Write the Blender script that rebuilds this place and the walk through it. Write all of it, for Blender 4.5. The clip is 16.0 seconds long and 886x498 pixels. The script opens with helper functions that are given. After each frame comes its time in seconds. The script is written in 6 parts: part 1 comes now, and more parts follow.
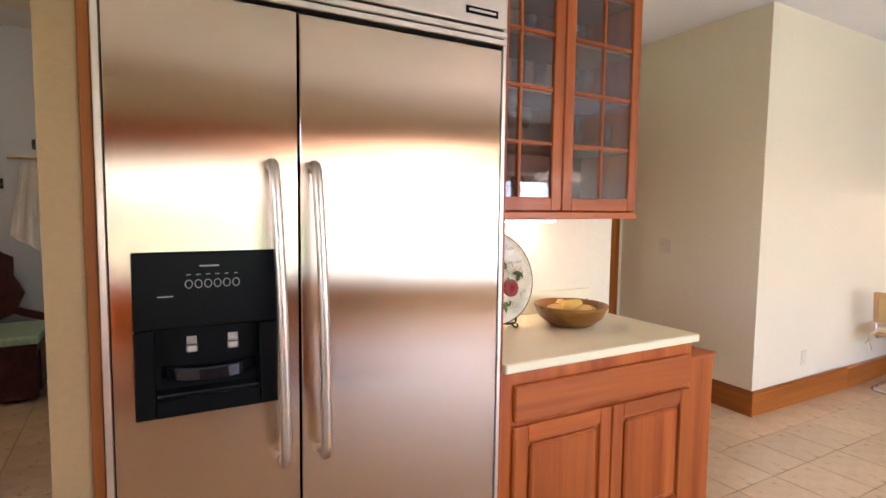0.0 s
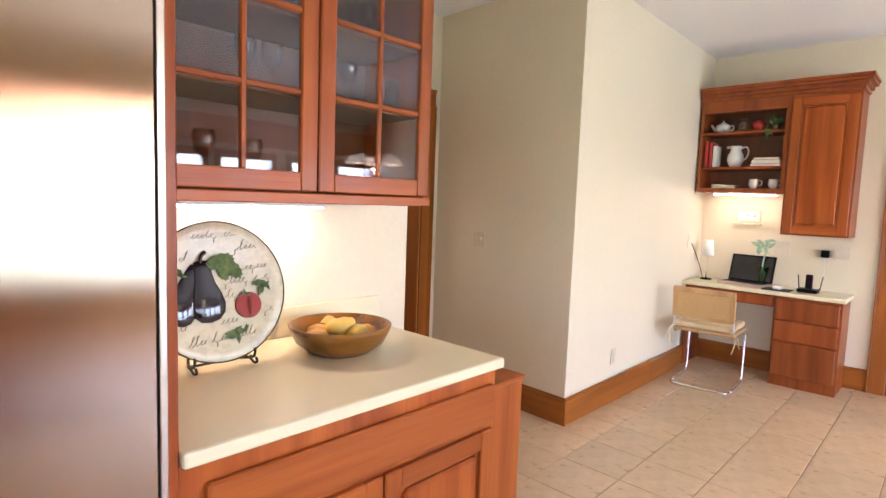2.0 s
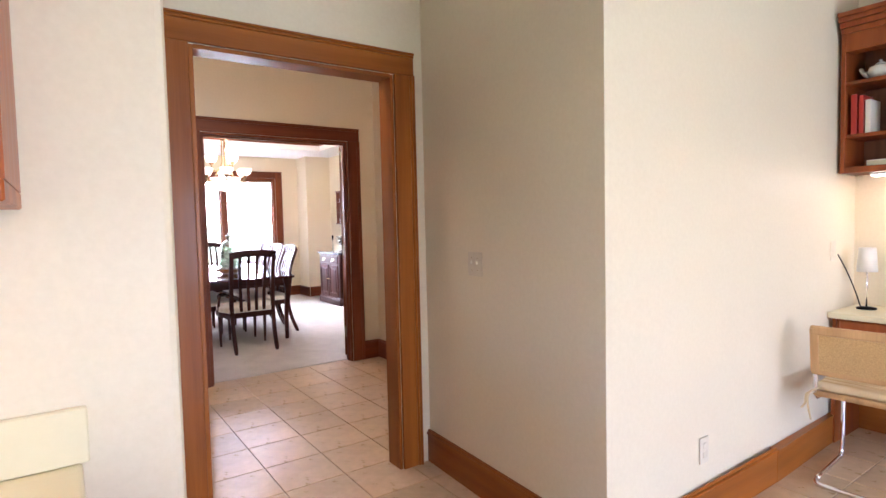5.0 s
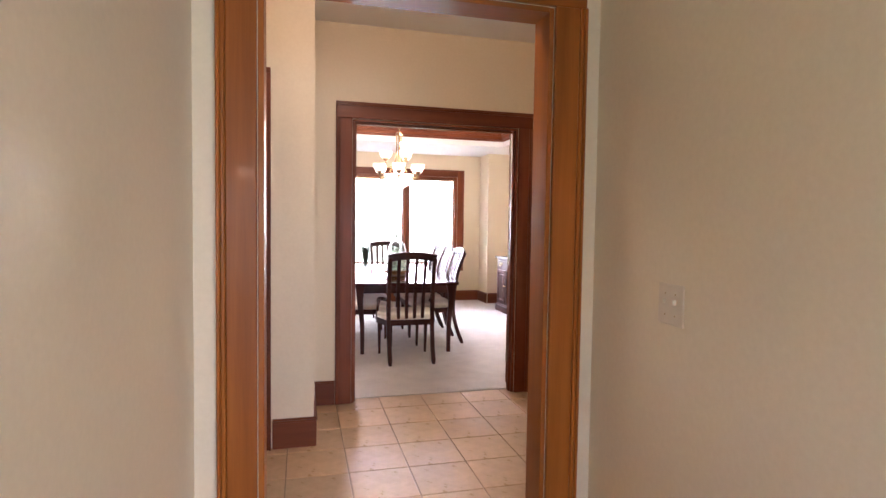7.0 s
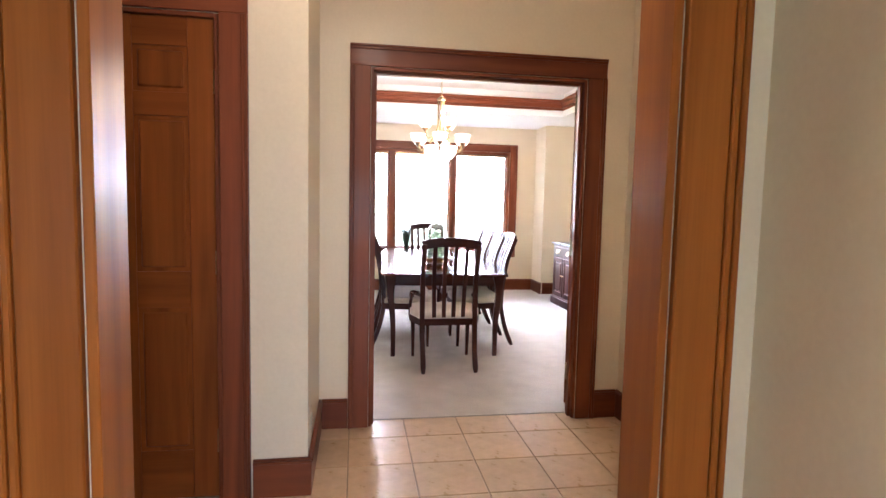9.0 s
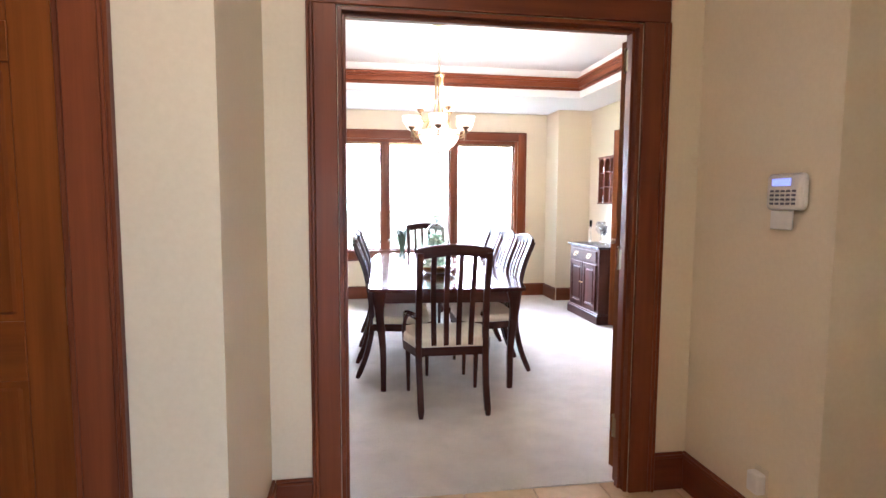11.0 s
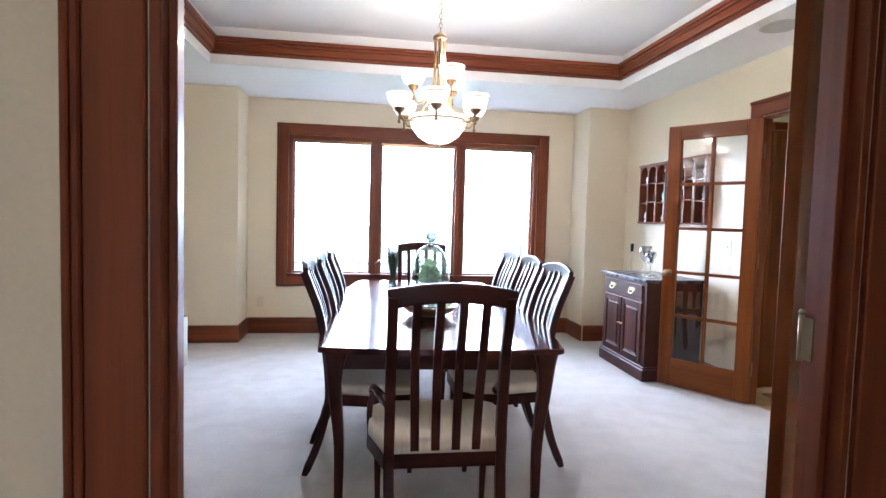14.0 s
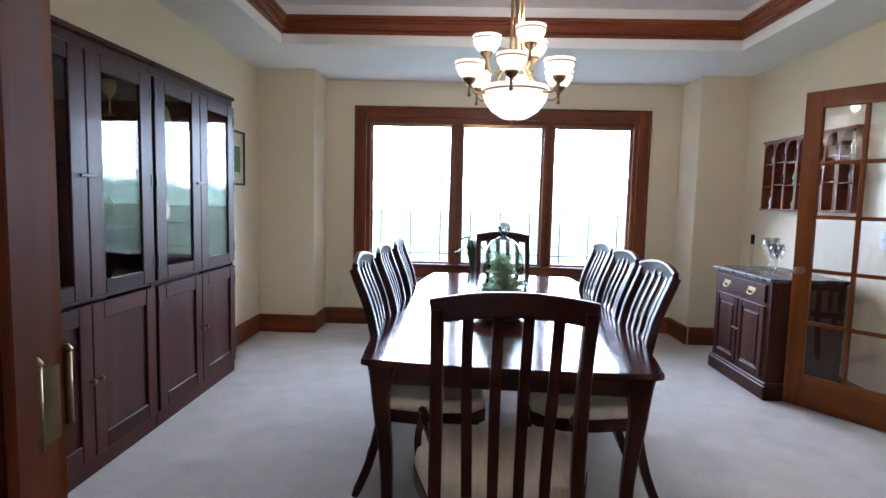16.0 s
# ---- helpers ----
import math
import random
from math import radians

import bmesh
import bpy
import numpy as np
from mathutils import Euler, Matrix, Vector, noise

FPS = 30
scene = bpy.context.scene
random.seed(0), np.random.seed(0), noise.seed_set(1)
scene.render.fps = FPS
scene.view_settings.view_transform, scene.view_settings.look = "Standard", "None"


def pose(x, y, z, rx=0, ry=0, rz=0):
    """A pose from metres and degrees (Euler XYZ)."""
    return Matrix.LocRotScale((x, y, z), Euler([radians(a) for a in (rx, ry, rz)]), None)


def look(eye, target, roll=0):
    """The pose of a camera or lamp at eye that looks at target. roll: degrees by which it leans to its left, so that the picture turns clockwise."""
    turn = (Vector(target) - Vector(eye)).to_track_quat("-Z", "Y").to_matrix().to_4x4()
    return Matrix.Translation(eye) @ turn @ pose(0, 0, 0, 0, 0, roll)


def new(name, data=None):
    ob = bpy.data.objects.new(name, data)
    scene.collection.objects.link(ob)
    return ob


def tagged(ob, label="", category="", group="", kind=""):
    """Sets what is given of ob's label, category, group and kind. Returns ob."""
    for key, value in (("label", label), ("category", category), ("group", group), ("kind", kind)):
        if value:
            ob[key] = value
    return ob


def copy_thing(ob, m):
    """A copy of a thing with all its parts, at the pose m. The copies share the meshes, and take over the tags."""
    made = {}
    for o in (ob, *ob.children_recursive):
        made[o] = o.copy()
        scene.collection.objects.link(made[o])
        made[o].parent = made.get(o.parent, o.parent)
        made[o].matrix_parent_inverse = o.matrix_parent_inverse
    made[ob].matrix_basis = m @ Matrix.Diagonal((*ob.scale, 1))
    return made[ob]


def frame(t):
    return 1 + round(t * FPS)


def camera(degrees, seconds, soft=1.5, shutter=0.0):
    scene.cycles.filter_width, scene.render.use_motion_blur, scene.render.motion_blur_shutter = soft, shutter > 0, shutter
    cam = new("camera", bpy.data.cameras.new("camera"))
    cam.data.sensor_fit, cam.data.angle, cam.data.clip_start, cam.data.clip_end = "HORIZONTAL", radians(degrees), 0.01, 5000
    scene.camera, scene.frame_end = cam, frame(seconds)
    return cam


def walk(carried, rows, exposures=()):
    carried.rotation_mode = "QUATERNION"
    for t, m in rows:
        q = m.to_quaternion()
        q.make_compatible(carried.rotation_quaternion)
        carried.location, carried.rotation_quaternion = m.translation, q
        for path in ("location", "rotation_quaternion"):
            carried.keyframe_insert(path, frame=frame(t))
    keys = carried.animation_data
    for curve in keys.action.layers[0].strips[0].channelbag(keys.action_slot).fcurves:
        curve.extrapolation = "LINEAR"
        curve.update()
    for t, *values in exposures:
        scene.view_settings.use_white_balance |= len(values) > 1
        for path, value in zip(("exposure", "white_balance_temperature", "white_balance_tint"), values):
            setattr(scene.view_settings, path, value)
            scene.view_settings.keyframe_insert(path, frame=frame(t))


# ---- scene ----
cam = camera(78.2, 16.0)
PATH = [
    (0, (0.307, 0.388, 1.434), (1.291, 2.123, 1.277), 0.7),
    (0.5, (0.417, 0.49, 1.425), (1.529, 2.144, 1.254), 1.0),
    (1, (0.568, 0.588, 1.409), (1.806, 2.149, 1.233), 1.6),
    (1.5, (0.798, 0.713, 1.417), (2.15, 2.175, 1.236), 1.9),
    (2, (0.994, 0.801, 1.411), (2.439, 2.172, 1.231), 2.1),
    (2.5, (1.237, 0.921, 1.404), (2.729, 2.241, 1.226), 2.1),
    (3, (1.456, 1.009, 1.395), (2.949, 2.328, 1.223), 1.6),
    (3.2, (1.545, 1.024, 1.386), (3.018, 2.367, 1.218), 1.3),
    (5.3, (2.535, 1.356, 1.348), (3.59, 3.052, 1.253), -1.3),
    (5.5, (2.6, 1.405, 1.349), (3.584, 3.144, 1.26), -1.2),
    (6, (2.805, 1.577, 1.358), (3.581, 3.419, 1.282), -0.8),
    (6.5, (2.95, 1.758, 1.353), (3.546, 3.666, 1.279), -0.1),
    (7, (3.033, 2.017, 1.353), (3.537, 3.95, 1.262), 0.8),
    (7.5, (3.102, 2.216, 1.348), (3.542, 4.164, 1.237), 1.2),
    (8, (3.182, 2.443, 1.335), (3.562, 4.402, 1.206), 1.7),
    (8.5, (3.259, 2.664, 1.336), (3.59, 4.631, 1.188), 1.7),
    (11, (3.472, 3.826, 1.346), (3.781, 5.794, 1.171), 0.3),
    (11.5, (3.497, 4.066, 1.34), (3.819, 6.033, 1.174), 0.2),
    (12, (3.515, 4.321, 1.338), (3.844, 6.288, 1.189), 0.6),
    (12.5, (3.578, 4.552, 1.314), (3.916, 6.519, 1.183), 0.8),
    (13, (3.633, 4.812, 1.317), (3.97, 6.78, 1.196), 1.3),
    (13.5, (3.7, 4.954, 1.312), (4.008, 6.927, 1.201), 1.3),
    (14, (3.743, 5.161, 1.316), (4.025, 7.138, 1.204), 1.6),
    (14.5, (3.766, 5.33, 1.313), (4.006, 7.312, 1.191), 1.9),
    (15, (3.813, 5.453, 1.328), (3.965, 7.443, 1.192), 1.9),
    (15.5, (3.876, 5.54, 1.332), (3.919, 7.534, 1.18), 1.7),
    (16, (3.903, 5.577, 1.332), (3.841, 7.569, 1.158), 1.4),
]

# ---- world and light ----
EXPOSURES = [(0, 3.25, 6150, 31), (3, 3.45, 5950, 30), (5.5, 3.35, 5750, 32), (7, 3.25, 6150, 34), (8.5, 3.4, 5900, 28), (11, 3.5, 5500, 23), (13, 3.05, 5200, 20), (14, 2.75, 5150, 18), (15, 2.35, 5150, 17), (16, 1.85, 5200, 17)]
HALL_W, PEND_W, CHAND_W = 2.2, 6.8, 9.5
DAY = 9.0   # brightness of the sky and hills beyond the dining window
walk(cam, [(t, look(e, g, r)) for t, e, g, r in PATH], EXPOSURES)

world = bpy.data.worlds.new("sky")
scene.world = world
world.use_nodes = True
wn = world.node_tree.nodes
sky = wn.new("ShaderNodeTexSky")
sky.sky_type = "NISHITA"
sky.sun_disc = False
sky.sun_elevation = radians(52)
sky.sun_rotation = radians(90)
world.node_tree.links.new(sky.outputs["Color"], wn["Background"].inputs["Color"])
wn["Background"].inputs["Strength"].default_value = 0.15

sun_data = bpy.data.lights.new("sun", "SUN")
sun_data.energy, sun_data.angle, sun_data.color = 3.0, radians(0.5), (1.0, 0.95, 0.87)
sun = new("sun", sun_data)
sun.matrix_world = look((60, 0, 77), (0, 0, 0))


def window_light(x, y, z, w, h, watts, rx, rz):
    d = bpy.data.lights.new("window_light", "AREA")
    d.shape, d.size, d.size_y, d.energy, d.color = "RECTANGLE", w, h, watts, (0.66, 0.85, 1.0)
    o = new("window_light", d)
    o.matrix_world = pose(x, y, z, rx, 0, rz)


def bulb(x, y, z, watts, color=(1.0, 0.78, 0.52), r=0.04):
    d = bpy.data.lights.new("bulb_light", "POINT")
    d.energy, d.color, d.shadow_soft_size = watts, color, r
    o = new("bulb_light", d)
    o.location = (x, y, z)


# kitchen windows behind the start of the walk
KW = ((0.15, 1.45), (1.65, 2.95), (3.12, 3.80), (4.04, 4.72), (5.03, 5.61), (5.80, 6.38))
for (wx0, wx1), watts in zip(KW, (0.5, 0.6, 4.6, 5.2, 5.6, 5.6)):
    window_light((wx0 + wx1) / 2, -3.16, 1.15, wx1 - wx0, 1.38, watts * (wx1 - wx0), 90, 0)
window_light(-2.16, -0.3, 1.45, 2.4, 1.3, 1.4, 90, -90)   # unseen west window, added to light the recess wall


# ---- materials ----
def nodes(name):
    m = bpy.data.materials.new(name)
    m.use_nodes = True
    return m, m.node_tree.nodes, m.node_tree.links, m.node_tree.nodes["Principled BSDF"]


def surface(name, c1, c2, scale=(8, 8, 8), rough=0.5, metal=0.0, bump=0.1, big=1.2, vary=0.12, piece=0.0, spec=0.5, coat=0.0, detail=5, rvar=0.1, sheen=0.0):
    """Two scales of noise in colour, fine relief, uneven gloss."""
    m, n, l, p = nodes(name)
    tc = n.new("ShaderNodeTexCoord")
    mp = n.new("ShaderNodeMapping")
    mp.inputs["Scale"].default_value = scale
    l.new(tc.outputs["Object"], mp.inputs["Vector"])
    fine = n.new("ShaderNodeTexNoise")
    fine.inputs["Scale"].default_value = 1.0
    fine.inputs["Detail"].default_value = detail
    fine.inputs["Roughness"].default_value = 0.6
    l.new(mp.outputs["Vector"], fine.inputs["Vector"])
    ramp = n.new("ShaderNodeValToRGB")
    ramp.color_ramp.elements[0].position, ramp.color_ramp.elements[1].position = 0.3, 0.7
    ramp.color_ramp.elements[0].color, ramp.color_ramp.elements[1].color = (*c1, 1), (*c2, 1)
    l.new(fine.outputs["Fac"], ramp.inputs["Fac"])
    coarse = n.new("ShaderNodeTexNoise")
    coarse.inputs["Scale"].default_value = big
    coarse.inputs["Detail"].default_value = 2
    l.new(tc.outputs["Object"], coarse.inputs["Vector"])
    val = n.new("ShaderNodeMapRange")
    val.inputs["From Min"].default_value, val.inputs["From Max"].default_value = 0.3, 0.7
    val.inputs["To Min"].default_value, val.inputs["To Max"].default_value = 1 - vary, 1 + vary
    l.new(coarse.outputs["Fac"], val.inputs["Value"])
    hsv = n.new("ShaderNodeHueSaturation")
    l.new(ramp.outputs["Color"], hsv.inputs["Color"])
    last = val.outputs["Result"]
    if piece:
        info = n.new("ShaderNodeObjectInfo")
        pr = n.new("ShaderNodeMapRange")
        pr.inputs["To Min"].default_value, pr.inputs["To Max"].default_value = 1 - piece, 1 + piece
        l.new(info.outputs["Random"], pr.inputs["Value"])
        mul = n.new("ShaderNodeMath")
        mul.operation = "MULTIPLY"
        l.new(last, mul.inputs[0])
        l.new(pr.outputs["Result"], mul.inputs[1])
        last = mul.outputs["Value"]
    l.new(last, hsv.inputs["Value"])
    l.new(hsv.outputs["Color"], p.inputs["Base Color"])
    rr = n.new("ShaderNodeMapRange")
    rr.inputs["To Min"].default_value, rr.inputs["To Max"].default_value = max(rough - rvar, 0.02), min(rough + rvar, 1)
    l.new(fine.outputs["Fac"], rr.inputs["Value"])
    l.new(rr.outputs["Result"], p.inputs["Roughness"])
    p.inputs["Metallic"].default_value = metal
    p.inputs["Specular IOR Level"].default_value = spec
    p.inputs["Coat Weight"].default_value = coat
    p.inputs["Coat Roughness"].default_value = 0.08
    p.inputs["Sheen Weight"].default_value = sheen
    if bump:
        b = n.new("ShaderNodeBump")
        b.inputs["Strength"].default_value = bump
        b.inputs["Distance"].default_value = 0.01
        l.new(fine.outputs["Fac"], b.inputs["Height"])
        l.new(b.outputs["Normal"], p.inputs["Normal"])
    return m


def wood(name, c1, c2, axis="z", rough=0.3, coat=0.25, piece=0.1, spec=0.5):
    """Grain, broad figure and pores drawn out along one axis; each piece has its own tone."""
    m, n, l, p = nodes(name)
    k = "xyz".index(axis)
    tc, info = n.new("ShaderNodeTexCoord"), n.new("ShaderNodeObjectInfo")
    shift = n.new("ShaderNodeVectorMath")
    shift.operation = "MULTIPLY_ADD"
    shift.inputs[1].default_value = (7.0, 9.0, 5.0)
    l.new(info.outputs["Random"], shift.inputs[0])
    l.new(tc.outputs["Object"], shift.inputs[2])

    def band(across, along, detail, twist):
        mp, nz = n.new("ShaderNodeMapping"), n.new("ShaderNodeTexNoise")
        sc = [across] * 3
        sc[k] = along
        mp.inputs["Scale"].default_value = sc
        nz.inputs["Scale"].default_value, nz.inputs["Detail"].default_value = 1.0, detail
        nz.inputs["Distortion"].default_value = twist
        l.new(shift.outputs["Vector"], mp.inputs["Vector"])
        l.new(mp.outputs["Vector"], nz.inputs["Vector"])
        return nz.outputs["Fac"]

    def blend(a, b, wa, wb):
        x, y = n.new("ShaderNodeMath"), n.new("ShaderNodeMath")
        x.operation, x.inputs[1].default_value = "MULTIPLY", wa
        y.operation, y.inputs[1].default_value = "MULTIPLY_ADD", wb
        l.new(a, x.inputs[0])
        l.new(b, y.inputs[0])
        l.new(x.outputs["Value"], y.inputs[2])
        return y.outputs["Value"]
    grain, figure, pores = band(30, 1.3, 6, 0.5), band(7, 0.45, 2, 0.9), band(230, 7, 2, 0.0)
    ramp = n.new("ShaderNodeValToRGB")
    e = ramp.color_ramp.elements
    mid = [(a + b) / 2 for a, b in zip(c1, c2)]
    e[0].position, e[1].position = 0.32, 0.68
    e[0].color, e[1].color = (*[v * 0.88 for v in c1], 1), (*[v * 1.08 for v in c2], 1)
    e.new(0.5).color = (*mid, 1)
    l.new(blend(grain, figure, 0.28, 0.72), ramp.inputs["Fac"])
    tone, grit, val = n.new("ShaderNodeMapRange"), n.new("ShaderNodeMapRange"), n.new("ShaderNodeMath")
    tone.inputs["To Min"].default_value, tone.inputs["To Max"].default_value = 1 - piece, 1 + piece
    grit.inputs["From Min"].default_value, grit.inputs["From Max"].default_value = 0.3, 0.6
    grit.inputs["To Min"].default_value, grit.inputs["To Max"].default_value = 0.93, 1.02
    val.operation = "MULTIPLY"
    l.new(info.outputs["Random"], tone.inputs["Value"])
    l.new(pores, grit.inputs["Value"])
    l.new(tone.outputs["Result"], val.inputs[0])
    l.new(grit.outputs["Result"], val.inputs[1])
    hsv = n.new("ShaderNodeHueSaturation")
    l.new(ramp.outputs["Color"], hsv.inputs["Color"])
    l.new(val.outputs["Value"], hsv.inputs["Value"])
    l.new(hsv.outputs["Color"], p.inputs["Base Color"])
    rr, bp = n.new("ShaderNodeMapRange"), n.new("ShaderNodeBump")
    rr.inputs["To Min"].default_value, rr.inputs["To Max"].default_value = max(rough - 0.08, 0.03), rough + 0.10
    l.new(grain, rr.inputs["Value"])
    l.new(rr.outputs["Result"], p.inputs["Roughness"])
    bp.inputs["Strength"].default_value, bp.inputs["Distance"].default_value = 0.04, 0.01
    l.new(grain, bp.inputs["Height"])
    l.new(bp.outputs["Normal"], p.inputs["Normal"])
    p.inputs["Specular IOR Level"].default_value = spec
    p.inputs["Coat Weight"].default_value, p.inputs["Coat Roughness"].default_value = coat, 0.08
    return m


def metal(name, c, rough=0.2):
    return surface(name, c, tuple(v * 0.9 for v in c), (25, 25, 25), rough, 1.0, 0.0, rvar=0.025, vary=0.04)


def plain(name, c, rough=0.5, spec=0.5, coat=0.0):
    return surface(name, tuple(v * 0.93 for v in c), c, (30, 30, 30), rough, bump=0.02, spec=spec, coat=coat, vary=0.05)


def glow(name, color, strength, base=(0.9, 0.87, 0.8)):
    m, n, l, p = nodes(name)
    p.inputs["Base Color"].default_value = (*base, 1)
    p.inputs["Emission Color"].default_value = (*color, 1)
    p.inputs["Emission Strength"].default_value = strength
    p.inputs["Roughness"].default_value = 0.35
    return m


def clear(name, tint=(1, 1, 1), rough=0.0, gloss=0.045, power=4.0):
    """Thin clear glass: see-through, mirrors by Fresnel."""
    m, n, l, p = nodes(name)
    n.remove(p)
    tr, gl, lw, mx = n.new("ShaderNodeBsdfTransparent"), n.new("ShaderNodeBsdfGlossy"), n.new("ShaderNodeLayerWeight"), n.new("ShaderNodeMixShader")
    pw, ma = n.new("ShaderNodeMath"), n.new("ShaderNodeMath")
    tr.inputs["Color"].default_value = (*tint, 1)
    gl.inputs["Roughness"].default_value = rough
    lw.inputs["Blend"].default_value = 0.5
    pw.operation, pw.inputs[1].default_value = "POWER", power
    ma.operation, ma.inputs[1].default_value, ma.inputs[2].default_value = "MULTIPLY_ADD", 0.7, gloss
    l.new(lw.outputs["Facing"], pw.inputs[0])
    l.new(pw.outputs["Value"], ma.inputs[0])
    l.new(ma.outputs["Value"], mx.inputs["Fac"])
    l.new(tr.outputs["BSDF"], mx.inputs[1])
    l.new(gl.outputs["BSDF"], mx.inputs[2])
    l.new(mx.outputs["Shader"], n["Material Output"].inputs["Surface"])
    return m


def brushed_steel(name):
    """Steel brushed up and down: it draws what it mirrors out sideways."""
    m, n, l, p = nodes(name)
    n.remove(p)
    gl = n.new("ShaderNodeBsdfAnisotropic")
    gl.distribution = "BECKMANN"
    tc, mp, nz = n.new("ShaderNodeTexCoord"), n.new("ShaderNodeMapping"), n.new("ShaderNodeTexNoise")
    mp.inputs["Scale"].default_value = (420, 420, 3.0)
    nz.inputs["Scale"].default_value, nz.inputs["Detail"].default_value = 1.0, 4
    l.new(tc.outputs["Object"], mp.inputs["Vector"])
    l.new(mp.outputs["Vector"], nz.inputs["Vector"])
    rr = n.new("ShaderNodeMapRange")
    rr.inputs["To Min"].default_value, rr.inputs["To Max"].default_value = 0.21, 0.25
    l.new(nz.outputs["Fac"], rr.inputs["Value"])
    l.new(rr.outputs["Result"], gl.inputs["Roughness"])
    gl.inputs["Color"].default_value = (0.52, 0.405, 0.305, 1)
    gl.inputs["Anisotropy"].default_value = -0.66
    dent, bp = n.new("ShaderNodeTexNoise"), n.new("ShaderNodeBump")
    dent.inputs["Scale"].default_value, dent.inputs["Detail"].default_value = 1.6, 1
    bp.inputs["Strength"].default_value, bp.inputs["Distance"].default_value = 0.16, 0.02
    l.new(tc.outputs["Object"], dent.inputs["Vector"])
    l.new(dent.outputs["Fac"], bp.inputs["Height"])
    l.new(bp.outputs["Normal"], gl.inputs["Normal"])
    across = n.new("ShaderNodeCombineXYZ")
    across.inputs["X"].default_value = 1.0
    l.new(across.outputs["Vector"], gl.inputs["Tangent"])
    l.new(gl.outputs["BSDF"], n["Material Output"].inputs["Surface"])
    return m


M_wall = surface("cream_wall_paint", (0.75, 0.66, 0.485), (0.79, 0.70, 0.525), (60, 60, 60), 0.42, bump=0.03, vary=0.03, big=0.8, rvar=0.06)
M_mud = surface("pale_blue_wall_paint", (0.52, 0.58, 0.60), (0.56, 0.62, 0.64), (60, 60, 60), 0.5, bump=0.03, vary=0.03)
M_ceil = surface("white_ceiling_paint", (0.84, 0.84, 0.84), (0.88, 0.88, 0.88), (90, 90, 90), 0.8, bump=0.05, vary=0.02)
M_trim_z = wood("cherry_trim_upright", (0.27, 0.074, 0.010), (0.40, 0.128, 0.019), "z", 0.32, 0.07, spec=0.25)
M_trim_x = wood("cherry_trim_lying", (0.27, 0.074, 0.010), (0.40, 0.128, 0.019), "x", 0.32, 0.07, spec=0.25)
M_trim_y = wood("cherry_trim_running", (0.27, 0.074, 0.010), (0.40, 0.128, 0.019), "y", 0.32, 0.07, spec=0.25)
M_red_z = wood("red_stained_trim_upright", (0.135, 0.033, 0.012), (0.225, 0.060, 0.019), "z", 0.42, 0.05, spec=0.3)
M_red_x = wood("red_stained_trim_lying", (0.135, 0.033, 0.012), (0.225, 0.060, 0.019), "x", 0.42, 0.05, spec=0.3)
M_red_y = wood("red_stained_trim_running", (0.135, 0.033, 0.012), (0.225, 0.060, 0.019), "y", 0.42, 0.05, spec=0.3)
M_mid_z = wood("russet_door_upright", (0.145, 0.037, 0.007), (0.235, 0.070, 0.012), "z", 0.42, 0.03, spec=0.18)
M_mid_x = wood("russet_door_lying", (0.145, 0.037, 0.007), (0.235, 0.070, 0.012), "x", 0.42, 0.03, spec=0.18)
# cream wall end by the refrigerator: its shade is mixed into this tan
M_wall_shade = surface("shaded_cream_wall_paint", (0.27, 0.160, 0.062), (0.30, 0.180, 0.072), (60, 60, 60), 0.5, bump=0.03, vary=0.03)
M_cab_z = wood("honey_cherry_cabinet", (0.28, 0.052, 0.008), (0.47, 0.122, 0.021), "z", 0.34, 0.06, piece=0.15, spec=0.25)
M_cab_x = wood("honey_cherry_rail", (0.28, 0.052, 0.008), (0.47, 0.122, 0.021), "x", 0.34, 0.06, piece=0.15, spec=0.25)
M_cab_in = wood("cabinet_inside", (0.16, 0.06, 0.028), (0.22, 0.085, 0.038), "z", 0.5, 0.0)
M_desk_z = wood("red_cherry_desk", (0.21, 0.040, 0.008), (0.34, 0.085, 0.017), "z", 0.36, 0.08, spec=0.3)
M_mah_z = wood("mahogany_upright", (0.032, 0.010, 0.008), (0.066, 0.020, 0.013), "z", 0.36, 0.04, spec=0.16)
M_mah_x = wood("mahogany_lying", (0.032, 0.010, 0.008), (0.066, 0.020, 0.013), "x", 0.36, 0.04, spec=0.16)
M_mah_y = wood("mahogany_running", (0.040, 0.012, 0.011), (0.078, 0.025, 0.019), "y", 0.13, 0.30, spec=0.4)
M_carpet = surface("cream_carpet", (0.47, 0.435, 0.385), (0.63, 0.59, 0.53), (140, 140, 140), 0.95, bump=0.9, big=6.0, vary=0.075, spec=0.1, sheen=0.3)
M_tile = surface("tan_floor_tile", (0.55, 0.38, 0.215), (0.67, 0.48, 0.295), (14, 14, 14), 0.3, bump=0.04, big=2.0, vary=0.06, piece=0.07)
M_grout = surface("floor_grout", (0.34, 0.25, 0.17), (0.44, 0.33, 0.23), (40, 40, 40), 0.9, bump=0.2)
M_counter = surface("cream_counter", (0.77, 0.70, 0.47), (0.785, 0.715, 0.485), (60, 60, 60), 0.32, bump=0.0, vary=0.02)
M_steel = brushed_steel("brushed_steel")
M_steel_h = metal("satin_steel_handle", (0.66, 0.58, 0.50), 0.34)
M_black = plain("black_plastic", (0.004, 0.004, 0.004), 0.32, spec=0.08)
M_mark = plain("grey_print", (0.30, 0.29, 0.27), 0.5)
M_blackgloss = plain("gloss_black_plastic", (0.008, 0.008, 0.01), 0.08)
M_chrome = metal("chrome", (0.85, 0.85, 0.86), 0.07)
M_brass = metal("brass", (0.50, 0.38, 0.20), 0.3)
